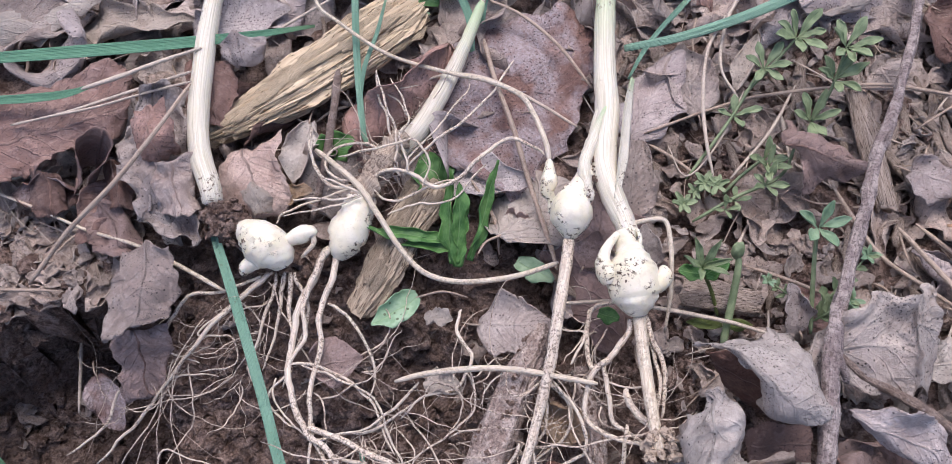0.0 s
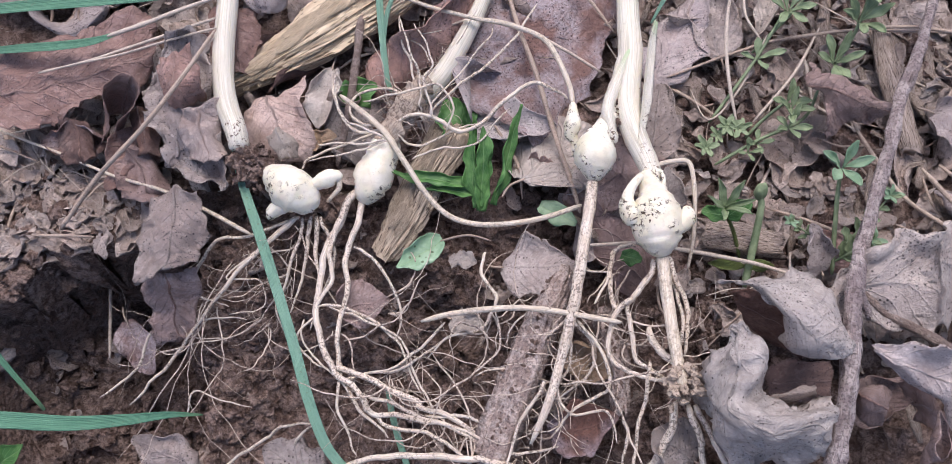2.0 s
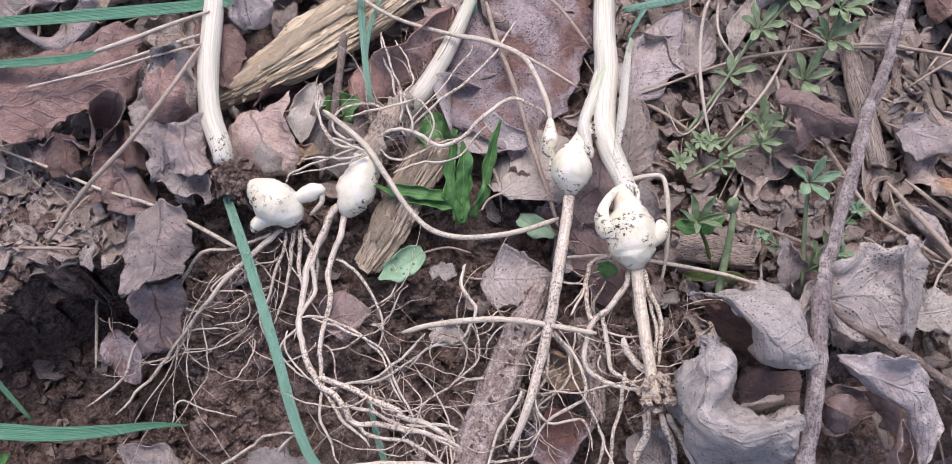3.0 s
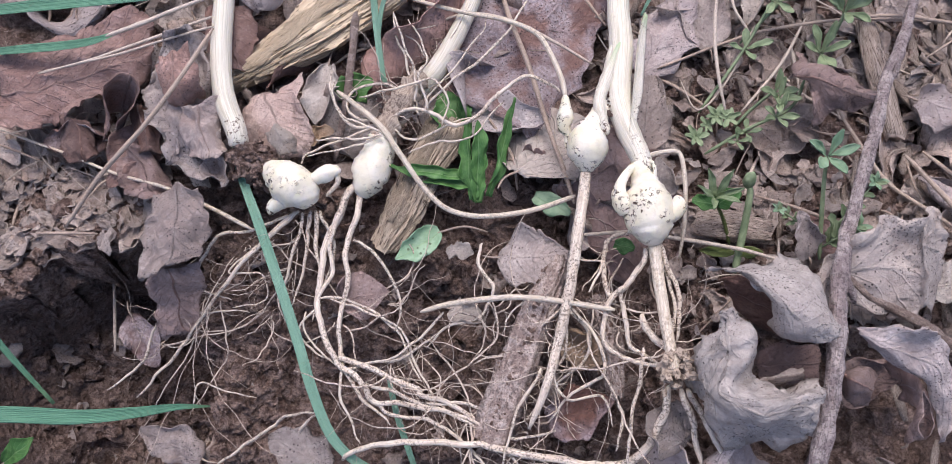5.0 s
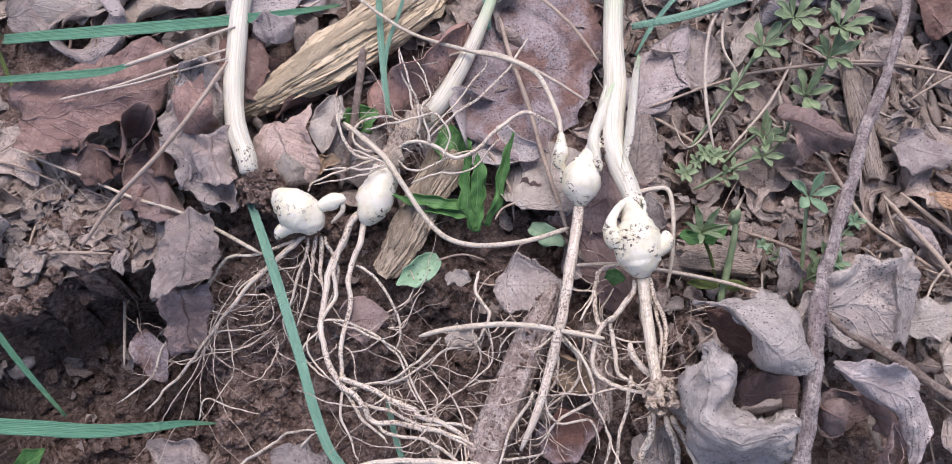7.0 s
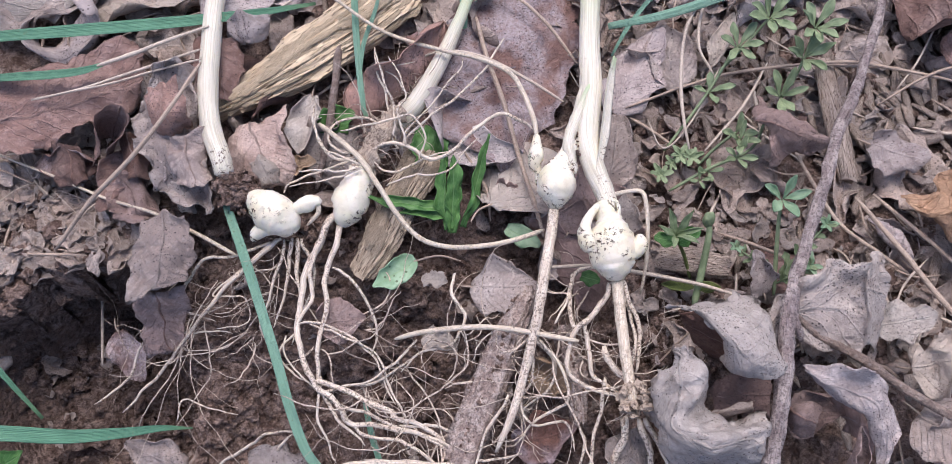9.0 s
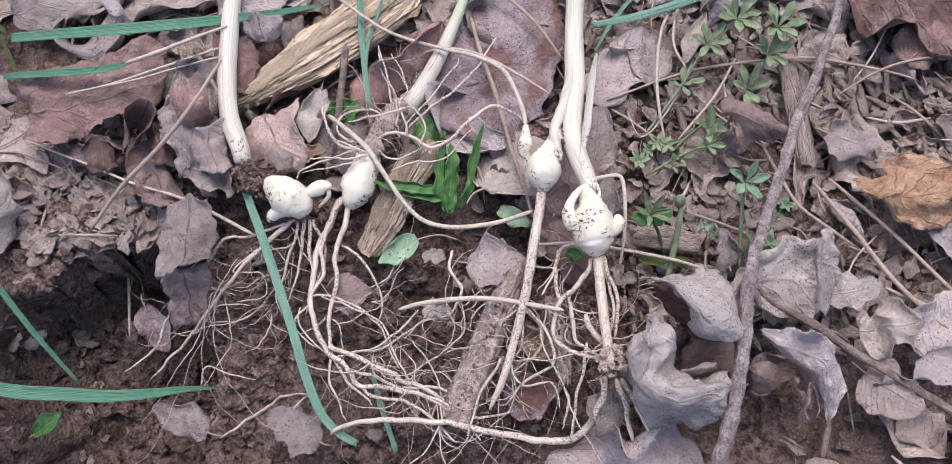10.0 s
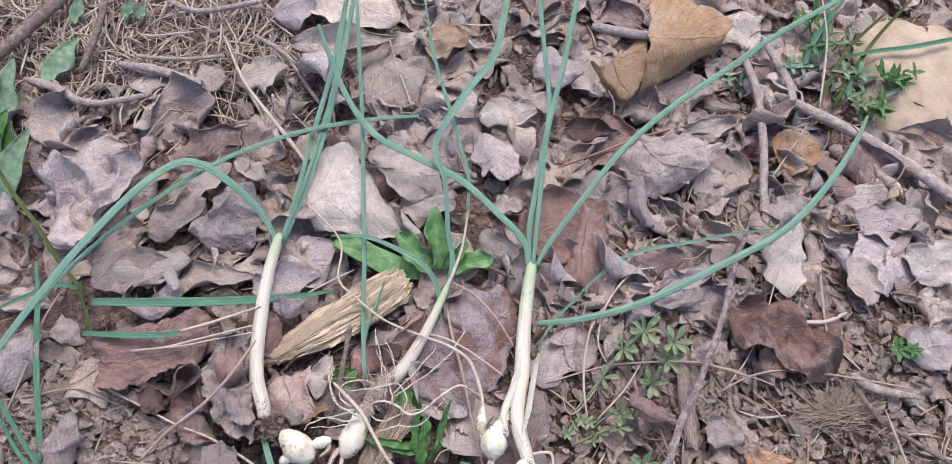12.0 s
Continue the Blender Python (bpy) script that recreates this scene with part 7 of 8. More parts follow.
dead_leaf((19, 47.7, 13.3), (37.9, 52.2, 20.6), 15.8, RED, "dull red dead leaf under roots", "ovate", 0, crumple=0.08, seed=28)
dead_leaf((-43.4, 88.2, 8.7), (-27.9, 89.2, 11.9), 13.2, PINK, "brown dead leaf half buried in soil", "ovate", 0, crumple=0.1, seed=29)
dead_leaf((-9.1, 82.8, 13.3), (1.9, 78.5, 15.3), 9.3, PALE, "pale dead leaf under a root tip", "ovate", 0, crumple=0.08, seed=30)
# the curled leaves by the twig
curled_leaf(([(62.3, 83.2, 46.0), (62.9, 82.8, 48.0), (63.5, 82.5, 49.0), (64.2, 82.1, 50.0), (64.9, 81.9, 50.0), (66.0, 81.7, 49.0)], [(70.4, 86.0, 44.0), (68.9, 83.6, 51.0), (68.8, 82.0, 54.0), (69.1, 80.7, 55.0), (69.9, 79.6, 54.0), (71.1, 78.9, 51.0)], [(79.4, 88.1, 42.0), (75.5, 82.9, 53.0), (73.7, 78.9, 58.0), (73.1, 75.7, 59.0), (73.6, 74.0, 56.0), (74.5, 73.5, 51.0)], [(87.3, 87.0, 40.0), (81.8, 79.0, 54.0), (78.5, 72.3, 60.0), (76.8, 67.7, 58.0), (75.8, 66.5, 52.0), (75.4, 69.9, 46.0)], [(92.8, 83.9, 38.0), (87.5, 75.1, 53.0), (83.6, 68.4, 59.0), (81.9, 64.8, 56.0), (81.5, 64.8, 48.0), (81.2, 68.3, 42.0)], [(97.7, 77.6, 36.0), (91.9, 70.9, 50.0), (88.9, 66.3, 54.0), (88.0, 64.1, 50.0), (87.3, 64.5, 44.0), (86.9, 66.7, 38.0)]), ASHEN, "speckled ash-grey dead leaf curled into a hood", 0.8, 1.7, 34, 2)
# a darker sheet lines the hood: the hollow's shade is put into its colour
curled_leaf(([(66.1, 83.7, 38.0), (69.4, 81.3, 34.0), (75.3, 73.6, 28.0)], [(71.4, 82.8, 42.0), (75.1, 78.3, 36.0), (80.0, 70.1, 28.0)], [(78.4, 79.3, 44.0), (82.7, 73.1, 36.0), (86.9, 64.9, 28.0)]), RUST, "hollow side of a curled dead leaf, its shade put in as dark brown", 0.8, 1.0, 132)
curled_leaf(([(90.2, 82.9, 42.0), (89.7, 79.7, 44.0), (90.3, 77.3, 44.0), (92.0, 75.0, 42.0)], [(95.7, 88.1, 46.0), (95.0, 83.1, 47.0), (95.4, 78.4, 46.0), (96.6, 73.8, 43.0)], [(101.8, 92.2, 50.0), (101.7, 85.4, 50.0), (102.6, 78.8, 47.0), (103.7, 72.3, 43.0)], [(108.5, 93.4, 53.0), (110.0, 86.0, 50.0), (110.4, 77.2, 46.0), (109.3, 68.8, 42.0)], [(114.0, 94.5, 55.0), (114.7, 87.6, 53.0), (114.6, 78.9, 49.0), (114.7, 68.3, 42.0)], [(118.5, 95.7, 54.0), (115.8, 90.0, 56.0), (115.7, 83.0, 52.0), (116.4, 71.0, 44.0)], [(122.9, 94.2, 48.0), (123.8, 89.8, 46.0), (123.6, 82.4, 42.0), (123.1, 73.6, 36.0)]), ASHEN, "broad speckled grey dead leaf standing behind a twig", 1.0, 1.5, 33, 3)
curled_leaf(([(60.4, 63.4, 34.0), (58.8, 66.6, 46.0), (60.9, 69.5, 52.0), (63.8, 70.3, 54.0), (68.4, 70.0, 42.0)], [(57.9, 59.2, 32.0), (56.5, 62.8, 50.0), (59.9, 65.3, 57.0), (66.5, 67.6, 56.0), (71.8, 66.9, 40.0)], [(57.9, 53.3, 32.0), (56.6, 57.2, 51.0), (60.0, 59.5, 57.0), (66.6, 60.8, 57.0), (72.6, 60.3, 38.0)], [(57.3, 48.5, 34.0), (56.6, 51.4, 50.0), (58.5, 53.1, 56.0), (62.6, 53.6, 55.0), (69.9, 55.8, 40.0)], [(60.5, 40.8, 36.0), (59.2, 46.1, 52.0), (61.1, 49.2, 57.0), (66.1, 50.9, 56.0), (73.2, 54.1, 40.0)], [(70.5, 38.2, 36.0), (68.0, 43.5, 51.0), (68.5, 46.9, 57.0), (71.8, 50.2, 56.0), (78.2, 54.0, 40.0)], [(82.4, 40.1, 34.0), (79.1, 44.6, 48.0), (78.3, 48.1, 54.0), (79.1, 51.5, 54.0), (82.9, 54.3, 42.0)], [(88.5, 44.1, 34.0), (86.1, 47.0, 44.0), (85.2, 49.5, 48.0), (84.1, 52.4, 50.0), (85.5, 54.2, 44.0)]), ASHEN, "speckled grey dead leaf rolled into an open bowl", 1.4, 2.2, 35, 2)
curled_leaf(([(71.6, 53.0, 38.0), (71.0, 54.3, 44.0), (71.7, 55.2, 45.0)], [(75.9, 53.6, 42.0), (74.8, 55.6, 49.0), (76.2, 56.9, 47.0)], [(83.8, 54.3, 42.0), (82.5, 56.2, 47.0), (83.8, 57.5, 45.0)]), GREY, "rolled inner edge of a curled dead leaf", 0.5, 0.8, 32)
curled_leaf(([(76.4, 63.7, 26.0), (78.1, 60.4, 25.0), (80.3, 55.5, 24.0)], [(84.4, 65.0, 28.0), (85.6, 60.1, 26.0), (86.6, 54.4, 25.0)], [(93.0, 65.3, 30.0), (93.4, 60.6, 28.0), (93.9, 55.0, 26.0)]), PINK, "shaded brown dead leaf inside a curled one", 1.2, 1.2, 133)
curled_leaf(([(97.0, 65.3, 48.0), (97.3, 64.0, 49.0), (98.2, 63.1, 48.0), (99.9, 62.4, 46.0)], [(102.1, 65.2, 52.0), (102.5, 62.3, 52.0), (102.5, 60.6, 51.0), (103.7, 58.9, 46.0)], [(107.8, 64.8, 54.0), (109.8, 61.5, 52.0), (108.7, 57.5, 51.0), (108.9, 54.0, 45.0)], [(114.3, 63.5, 52.0), (114.2, 58.6, 53.0), (112.9, 54.1, 51.0), (113.1, 50.4, 44.0)], [(118.8, 58.0, 48.0), (116.7, 52.1, 51.0), (115.1, 48.3, 50.0), (114.4, 44.7, 43.0)], [(122.7, 49.3, 44.0), (120.7, 44.2, 47.0), (118.3, 41.1, 46.0), (117.5, 37.7, 40.0)]), LILAC, "long bluish-grey dead leaf draped below a twig", 0.8, 1.3, 37, 3)
curled_leaf(([(93.2, 54.2, 40.0), (92.6, 56.6, 45.0), (95.2, 57.8, 44.0)], [(94.2, 48.9, 42.0), (93.5, 53.5, 52.0), (98.4, 56.9, 47.0)], [(100.9, 47.6, 38.0), (100.6, 51.4, 46.0), (104.3, 55.3, 42.0)]), PINK, "brown rounded dead leaf under a twig", 0.5, 0.8, 138)
curled_leaf(([(107.6, 58.7, 36.0), (111.0, 54.0, 34.0), (112.5, 47.8, 32.0)], [(109.8, 59.1, 40.0), (112.5, 52.1, 40.0), (114.9, 45.3, 36.0)], [(116.4, 53.7, 36.0), (118.5, 47.5, 36.0), (119.4, 42.1, 34.0)]), PINK, "shaded brown dead leaf below a draped one", 1.0, 1.2, 139)
dead_leaf((97.2, 51, 30.9), (113.2, 59.4, 37.1), 13.5, PINK, "shaded brown dead leaf", "round", 0, cup=40, crumple=0.08, seed=38)
dead_leaf((107.4, 38.1, 44.8), (107.7, 49.9, 56.8), 10.7, PINK, "brown folded dead leaf standing up", "lance", 30, cup=60, crumple=0.08, seed=39)
dead_leaf((96.4, 90.1, 28.3), (92.8, 103, 35), 10, LILAC, "small lilac dead leaf behind a weed", "oak", 0, crumple=0.08, seed=40)
dead_leaf((123.3, 78, 37.3), (139.1, 80.1, 45.5), 13.5, PALE, "flat buff dead leaf fragment under straw", "oak", 0, cup=-15, crumple=0.06, seed=41)
dead_leaf((132.1, 66, 39.7), (146.8, 68, 51.9), 20.7, PALE, "pale tattered dead leaf with holes", "oak", -10, cup=-40, crumple=0.16, torn=0.16, seed=42)
dead_leaf((149.7, 57.8, 43.4), (154.7, 48.4, 51.1), 20.4, LILAC, "lilac-grey dead leaf under straw", "ovate", 0, cup=-30, crumple=0.08, seed=43)
dead_leaf((132.5, 53.2, 38.9), (144.6, 40.2, 47.3), 20.4, GREY, "flat grey-buff dead leaf beneath straw", "ovate", 0, cup=-35, crumple=0.12, seed=44)
dead_leaf((135, 47.6, 39.6), (144.3, 48.9, 47.2), 13, GREY, "curled grey dead leaf edge", "oak", 20, cup=60, crumple=0.1, seed=45)
# larger leaves farther back
curled_leaf(([(-64.9, 263.7, 12.0), (-63.5, 250.7, 16.0), (-60.7, 237.5, 18.0), (-58.1, 232.5, 12.0)], [(-57.0, 277.4, 14.0), (-53.7, 257.7, 20.0), (-51.1, 240.8, 22.0), (-46.9, 230.5, 13.0)], [(-44.3, 282.3, 14.0), (-39.7, 259.8, 20.0), (-35.0, 241.2, 22.0), (-32.7, 229.3, 14.0)], [(-32.5, 265.9, 13.0), (-27.5, 250.6, 18.0), (-23.2, 237.3, 20.0), (-20.2, 229.2, 14.0)], [(-17.4, 241.5, 12.0), (-14.6, 235.5, 15.0), (-12.4, 232.1, 15.0), (-10.2, 230.4, 12.0)]), PALE, "large smooth pale dead leaf with pinholes", 0.5, 1.0, 61, 3)
curled_leaf(([(-30.6, 274.5, 11.0), (-26.8, 264.3, 16.0), (-20.9, 257.2, 14.0)], [(-15.0, 280.1, 13.0), (-11.3, 265.4, 18.0), (-9.6, 250.3, 14.0)], [(1.4, 274.8, 12.0), (4.7, 263.9, 15.0), (6.5, 254.0, 12.0)]), PALE, "pale buff dead leaf behind green blades", 0.9, 1.4, 62, 5)
curled_leaf(([(99.1, 272.7, 14.0), (105.0, 282.4, 20.0), (116.3, 289.7, 24.0), (129.5, 294.6, 20.0)], [(109.7, 262.5, 16.0), (116.5, 269.2, 24.0), (125.8, 276.3, 28.0), (140.2, 287.9, 22.0)], [(122.7, 257.3, 16.0), (129.3, 264.0, 24.0), (138.8, 272.9, 28.0), (153.6, 286.5, 22.0)], [(140.2, 267.1, 16.0), (145.5, 271.2, 22.0), (151.9, 278.9, 25.0), (165.9, 293.2, 18.0)]), GREY, "brown crinkled dead leaf with torn lower edge", 1.6, 2.0, 71)
curled_leaf(([(108.3, 266.2, 16.0), (111.7, 264.7, 22.0), (118.0, 265.9, 17.0)], [(106.6, 252.0, 15.0), (110.1, 250.1, 22.0), (116.0, 251.1, 17.0)], [(112.0, 239.9, 14.0), (116.3, 238.8, 20.0), (122.6, 240.2, 14.0)]), LILAC, "curled bluish edge of a dead leaf", 0.7, 0.9, 72)
curled_leaf(([(81.6, 252.4, 13.0), (84.9, 247.0, 20.0), (94.2, 244.9, 14.0)], [(74.1, 230.7, 13.0), (80.4, 226.5, 22.0), (94.3, 228.9, 14.0)], [(68.6, 210.1, 12.0), (77.0, 206.0, 18.0), (89.0, 201.9, 12.0)]), PINK, "dark brown dead leaf arched beside a fork", 1.2, 1.3, 73)
curled_leaf(([(112.8, 204.9, 14.0), (114.4, 196.5, 18.0), (118.3, 192.4, 14.0)], [(127.8, 214.0, 15.0), (128.7, 203.7, 20.0), (131.0, 194.3, 15.0)], [(145.8, 215.4, 15.0), (146.0, 204.3, 21.0), (150.2, 193.5, 15.0)], [(163.1, 214.4, 14.0), (164.0, 205.8, 18.0), (165.7, 195.5, 14.0)]), LILAC, "pale lilac dead leaf with ribbed surface", 1.3, 1.8, 47, 5)
curled_leaf(([(139.8, 118.2, 34.0), (139.2, 115.1, 38.0), (140.7, 112.9, 38.0), (144.9, 111.4, 34.0)], [(148.7, 119.0, 36.0), (146.8, 111.9, 43.0), (146.7, 106.3, 43.0), (150.5, 101.4, 36.0)], [(158.8, 122.5, 36.0), (156.4, 112.6, 44.0), (156.0, 104.2, 44.0), (159.3, 98.0, 36.0)], [(169.4, 120.8, 36.0), (168.2, 112.8, 43.0), (168.2, 105.8, 43.0), (171.2, 100.8, 36.0)], [(179.1, 117.1, 36.0), (179.0, 110.2, 42.0), (180.1, 106.0, 42.0), (186.0, 103.6, 36.0)]), ORANGE, "crumpled orange-brown dead leaf under straw", 2.6, 2.2, 50, 4)
curled_leaf(([(124.3, 385.0, 20.0), (119.4, 356.2, 30.0), (117.2, 336.4, 30.0), (115.1, 318.7, 14.0)], [(138.1, 384.3, 22.0), (134.0, 355.6, 32.0), (131.0, 339.1, 30.0), (127.7, 327.1, 14.0)], [(152.6, 378.1, 20.0), (149.1, 357.2, 28.0), (146.3, 344.4, 26.0), (142.5, 337.7, 14.0)], [(171.3, 367.0, 17.0), (168.5, 359.5, 20.0), (165.2, 354.0, 20.0), (163.1, 352.1, 14.0)]), TAN, "large smooth tan dead leaf folded over", 0.4, 0.9, 69, 4)
curled_leaf(([(90.0, 341.9, 14.0), (93.1, 332.6, 23.0), (99.6, 334.8, 25.0), (109.8, 343.8, 27.0), (117.4, 352.8, 29.0)], [(91.8, 332.5, 12.0), (95.9, 323.5, 21.0), (103.0, 324.5, 23.0), (111.4, 331.5, 25.0), (117.3, 339.0, 29.0)], [(98.9, 324.1, 10.0), (104.0, 315.7, 17.0), (110.4, 316.5, 19.0), (114.2, 320.5, 21.0), (117.0, 327.9, 25.0)]), TAN, "brown lower lip of a folded tan dead leaf", 0.4, 0.8, 70)
# behind and to the side of the onions
dead_leaf((134.7, 137.1, 29.8), (148.1, 127.3, 38.3), 18.7, LILAC, "angular lilac-grey dead leaf on chips", "oak", 0, cup=-30, crumple=0.14, seed=46)
dead_leaf((155.6, 193.8, 26.3), (197.8, 163.1, 37.7), 41.7, RUST, "large crumpled red-brown dead leaf", "oak", 0, cup=-25, crumple=0.3, torn=0.08, seed=48, nu=60, nv=40, roll_edge=110)
dead_leaf((165.5, 160.7, 32.7), (179, 173.5, 36.6), 16.2, PINK, "brown flap of a dead leaf", "round", 0, cup=-30, crumple=0.04, seed=49, stalk=False)
curled_leaf(([(174.5, 115.3, 50.9), (179.9, 113.8, 45.8), (180.1, 109.5, 48.4), (185.4, 107, 41.4)], [(179.3, 115.8, 57.5), (186.6, 113.7, 48.7), (184.8, 107.8, 55.2), (189.8, 105.7, 48.2)], [(190.1, 115.8, 54.9), (195.6, 111.3, 50.2), (193, 105, 56.7), (194, 102.2, 53.2)], [(198.4, 110.6, 48.7), (200.4, 106.2, 47.6), (196.1, 101.1, 53.6), (195.7, 97.8, 50)]), PALE, "pale curled dead leaf with a dark hollow", 1.3, 2.0, 51)
dead_leaf((160.9, 100, 38.8), (184.2, 88.7, 45.5), 17.9, LILAC, "bluish-grey dead leaf under straw", "ovate", 0, cup=-25, crumple=0.12, seed=52)
dead_leaf((151.7, 55.5, 42), (171.3, 74, 47.2), 26.8, LILAC, "lilac-grey dead leaf among crossing straws", "ovate", 0, cup=-20, crumple=0.08, seed=53)
dead_leaf((182.4, 62, 46.5), (210.5, 63.3, 57), 36.6, LILAC, "large blue-grey dead leaf on straw", "oak", 0, cup=-20, crumple=0.12, seed=54, nu=28, nv=16)
dead_leaf((189.1, 247.7, 22.2), (178.9, 199, 31.5), 26.5, PALE, "ribbed pale grey dead leaf hanging down", "oak", 5, cup=-30, crumple=0.12, seed=55)
dead_leaf((245.8, 228.9, 27.7), (213.4, 207.5, 32.9), 32.3, LILAC, "pale lilac dead leaf with small holes", "ovate", 0, cup=-20, crumple=0.06, seed=56)
dead_leaf((224.5, 197.7, 30.2), (214.3, 222.1, 32.9), 18.7, PALE, "buff dead leaf with rounded lobes", "oak", 0, cup=-20, crumple=0.08, seed=57)
dead_leaf((248.3, 211, 30.8), (267.8, 229.8, 34.8), 28.1, PALE, "pale grey dead leaf with frilled edge", "oak", 0, cup=-20, crumple=0.1, torn=0.1, seed=58)
dead_leaf((235.5, 172.3, 36), (257.6, 177.7, 41.1), 24.2, LILAC, "lilac dead leaf over a dark gap", "ovate", 0, cup=-30, crumple=0.1, seed=59)
dead_leaf((-31.1, 282, 10.7), (1.2, 254.2, 16), 25.8, PALE, "pale buff dead leaf behind green blades", "ovate", 0, cup=-25, crumple=0.09, seed=63)
dead_leaf((-14.7, 248.4, 11.9), (14, 251, 16.6), 25.8, PALE, "crumpled buff dead leaf above a weed", "oak", 0, cup=-25, crumple=0.14, seed=64)
dead_leaf((26.4, 291.8, 14.4), (45.6, 264.1, 21.5), 30, LILAC, "folded lilac-white dead leaf standing up", "oak", 0, cup=-50, crumple=0.14, seed=65)
dead_leaf((26.2, 303.1, 14.2), (57.7, 304.2, 18.3), 20, PALE, "pale dead leaf with notched edge", "oak", 0, cup=-25, crumple=0.1, seed=66)
dead_leaf((-37.9, 310.5, 9.2), (-4.8, 329, 19.6), 36.6, PALE, "arched buff dead leaf over a dark hollow", "ovate", 10, cup=-60, bend=30, crumple=0.09, seed=67, nu=28, nv=16)
dead_leaf((-5.5, 348.6, 13.6), (20, 348.7, 21.5), 29.9, TAN, "crumpled orange-brown dead leaf", "oak", 0, cup=-40, crumple=0.2, torn=0.1, seed=68)
dead_leaf((73.4, 297.9, 13.7), (102.5, 294.5, 19.2), 16.7, RED, "rusty folded dead leaf strip", "lance", 30, cup=50, crumple=0.08, seed=70)
dead_leaf((114.1, 264.1, 19.7), (143.3, 274.1, 23.7), 23.3, PALE, "pale torn dead leaf flap", "oak", 20, cup=-30, crumple=0.1, torn=0.14, seed=72)
dead_leaf((140.2, 297.1, 17.4), (168.3, 302, 21.2), 17.2, PALE, "small curled pale dead leaf", "oak", 20, cup=50, crumple=0.12, seed=73)
dead_leaf((190.6, 283.4, 15.7), (212.6, 289, 21.3), 27.6, TAN, "brown-orange crumpled dead leaf under a stick", "round", 0, cup=-30, crumple=0.16, seed=74)
dead_leaf((224.5, 242, 24.6), (257.7, 247.5, 31.2), 22.6, LILAC, "pale lilac dead leaf with ragged end", "oak", 0, cup=-15, crumple=0.1, torn=0.1, seed=75)
dead_leaf((180.2, 241.5, 21.5), (200, 254.8, 24.7), 20, PALE, "pale dead leaf by a stick foot", "oak", 0, cup=-30, crumple=0.1, seed=76)
dead_leaf((-207.9, 234.2, -5.6), (-154.4, 271.5, 10.4), 56.2, LILAC, "large crumpled lilac-grey dead leaf", "oak", 0, cup=-30, bend=15, crumple=0.28, torn=0.08, seed=77, nu=54, nv=36)
dead_leaf((-166.4, 283.5, -0.5), (-193.3, 274.1, 1.5), 16.1, PALE, "flat buff dead leaf above a crumpled one", "lance", 0, crumple=0.05, seed=78)
dead_leaf((-118.7, 227.4, 3.1), (-91.6, 255.7, 12.1), 40.6, MOULDY, "bluish-grey crumpled dead leaf near an onion fork", "oak", 0, cup=-35, crumple=0.26, seed=79, nu=50, nv=32)
dead_leaf((-72.1, 207.9, 6.6), (-47.9, 226.3, 13.4), 27.3, LILAC, "shaded lilac dead leaf behind a white neck", "ovate", 0, cup=-20, crumple=0.08, seed=80)
dead_leaf((-173, 209.9, 0), (-119, 215.7, 8.1), 25, PALE, "pale crumpled dead leaf above a green blade", "oak", 0, cup=-30, crumple=0.15, seed=81, nu=28)
dead_leaf((-149, 234.3, -0.2), (-117.4, 249.8, 7.2), 21.9, GREY, "grey-brown dead leaf in the litter", "ovate", 0, cup=-20, crumple=0.12, seed=82)
dead_leaf((-138.6, 251.7, 0.6), (-107, 271.1, 8), 19.3, PALE, "torn buff dead leaf", "oak", 0, cup=-30, crumple=0.12, seed=83)
dead_leaf((-104.7, 275.6, 6.1), (-86.5, 262.3, 9.5), 12.9, PALE, "cream dead leaf scrap with rolled edge", "oak", 0, cup=-40, crumple=0.12, seed=84)
dead_leaf((-110.4, 324.5, 5.7), (-81.4, 330.6, 10.9), 23.3, PALE, "pale ragged dead leaf on bare soil", "oak", 0, cup=-15, crumple=0.1, torn=0.18, seed=85)
dead_leaf((-137.4, 320.5, 3.7), (-116.8, 326.6, 8.2), 17.2, PALE, "pale square leaf scrap", "round", 0, cup=-15, crumple=0.05, seed=86, stalk=False)
dead_leaf((-93.9, 367.5, 9), (-69.1, 375.6, 16.8), 27.6, LILAC, "pale grey dead leaf with a pointed tip", "ovate", 0, cup=-30, crumple=0.08, seed=87)
dead_leaf((-208.2, 150.2, -3.6), (-193.2, 179.6, 3.5), 24.2, GREY, "grey-brown dead leaf beside a grass tuft", "oak", 0, cup=-30, crumple=0.14, seed=88)
dead_leaf((-173.4, 110, 1), (-165.4, 137.7, 9.6), 19.4, GREY, "folded grey dead leaf at the rim of the hole", "oak", 20, cup=-60, crumple=0.14, seed=89)
dead_leaf((-186.7, 75, 14), (-169.9, 89.5, 27.3), 15.8, TAN, "orange-brown dead leaf beside a tall seedling", "ovate", 0, cup=-20, crumple=0.05, seed=90)
dead_leaf((49.7, 229.9, 12.7), (94.3, 253.2, 18.7), 35.5, PINK, "dark brown dead leaf behind an onion fork", "ovate", 0, cup=-20, crumple=0.1, seed=91)
dead_leaf((-81.4, 347.1, 9.9), (-22, 343.3, 26.3), 20, PALE, "pale upright leaf strip", "lance", 30, cup=30, crumple=0.1, seed=92)
dead_leaf((-70.3, 380, 10.7), (-19.5, 357.9, 22.5), 37.9, PALE, "pale dead leaf at the litter edge", "ovate", 0, cup=-30, crumple=0.08, seed=93)
dead_leaf((57, 340.1, 12.9), (83.5, 329.8, 19), 28.6, LILAC, "bluish dead leaf behind upright blades", "ovate", 0, cup=-30, crumple=0.12, seed=94)
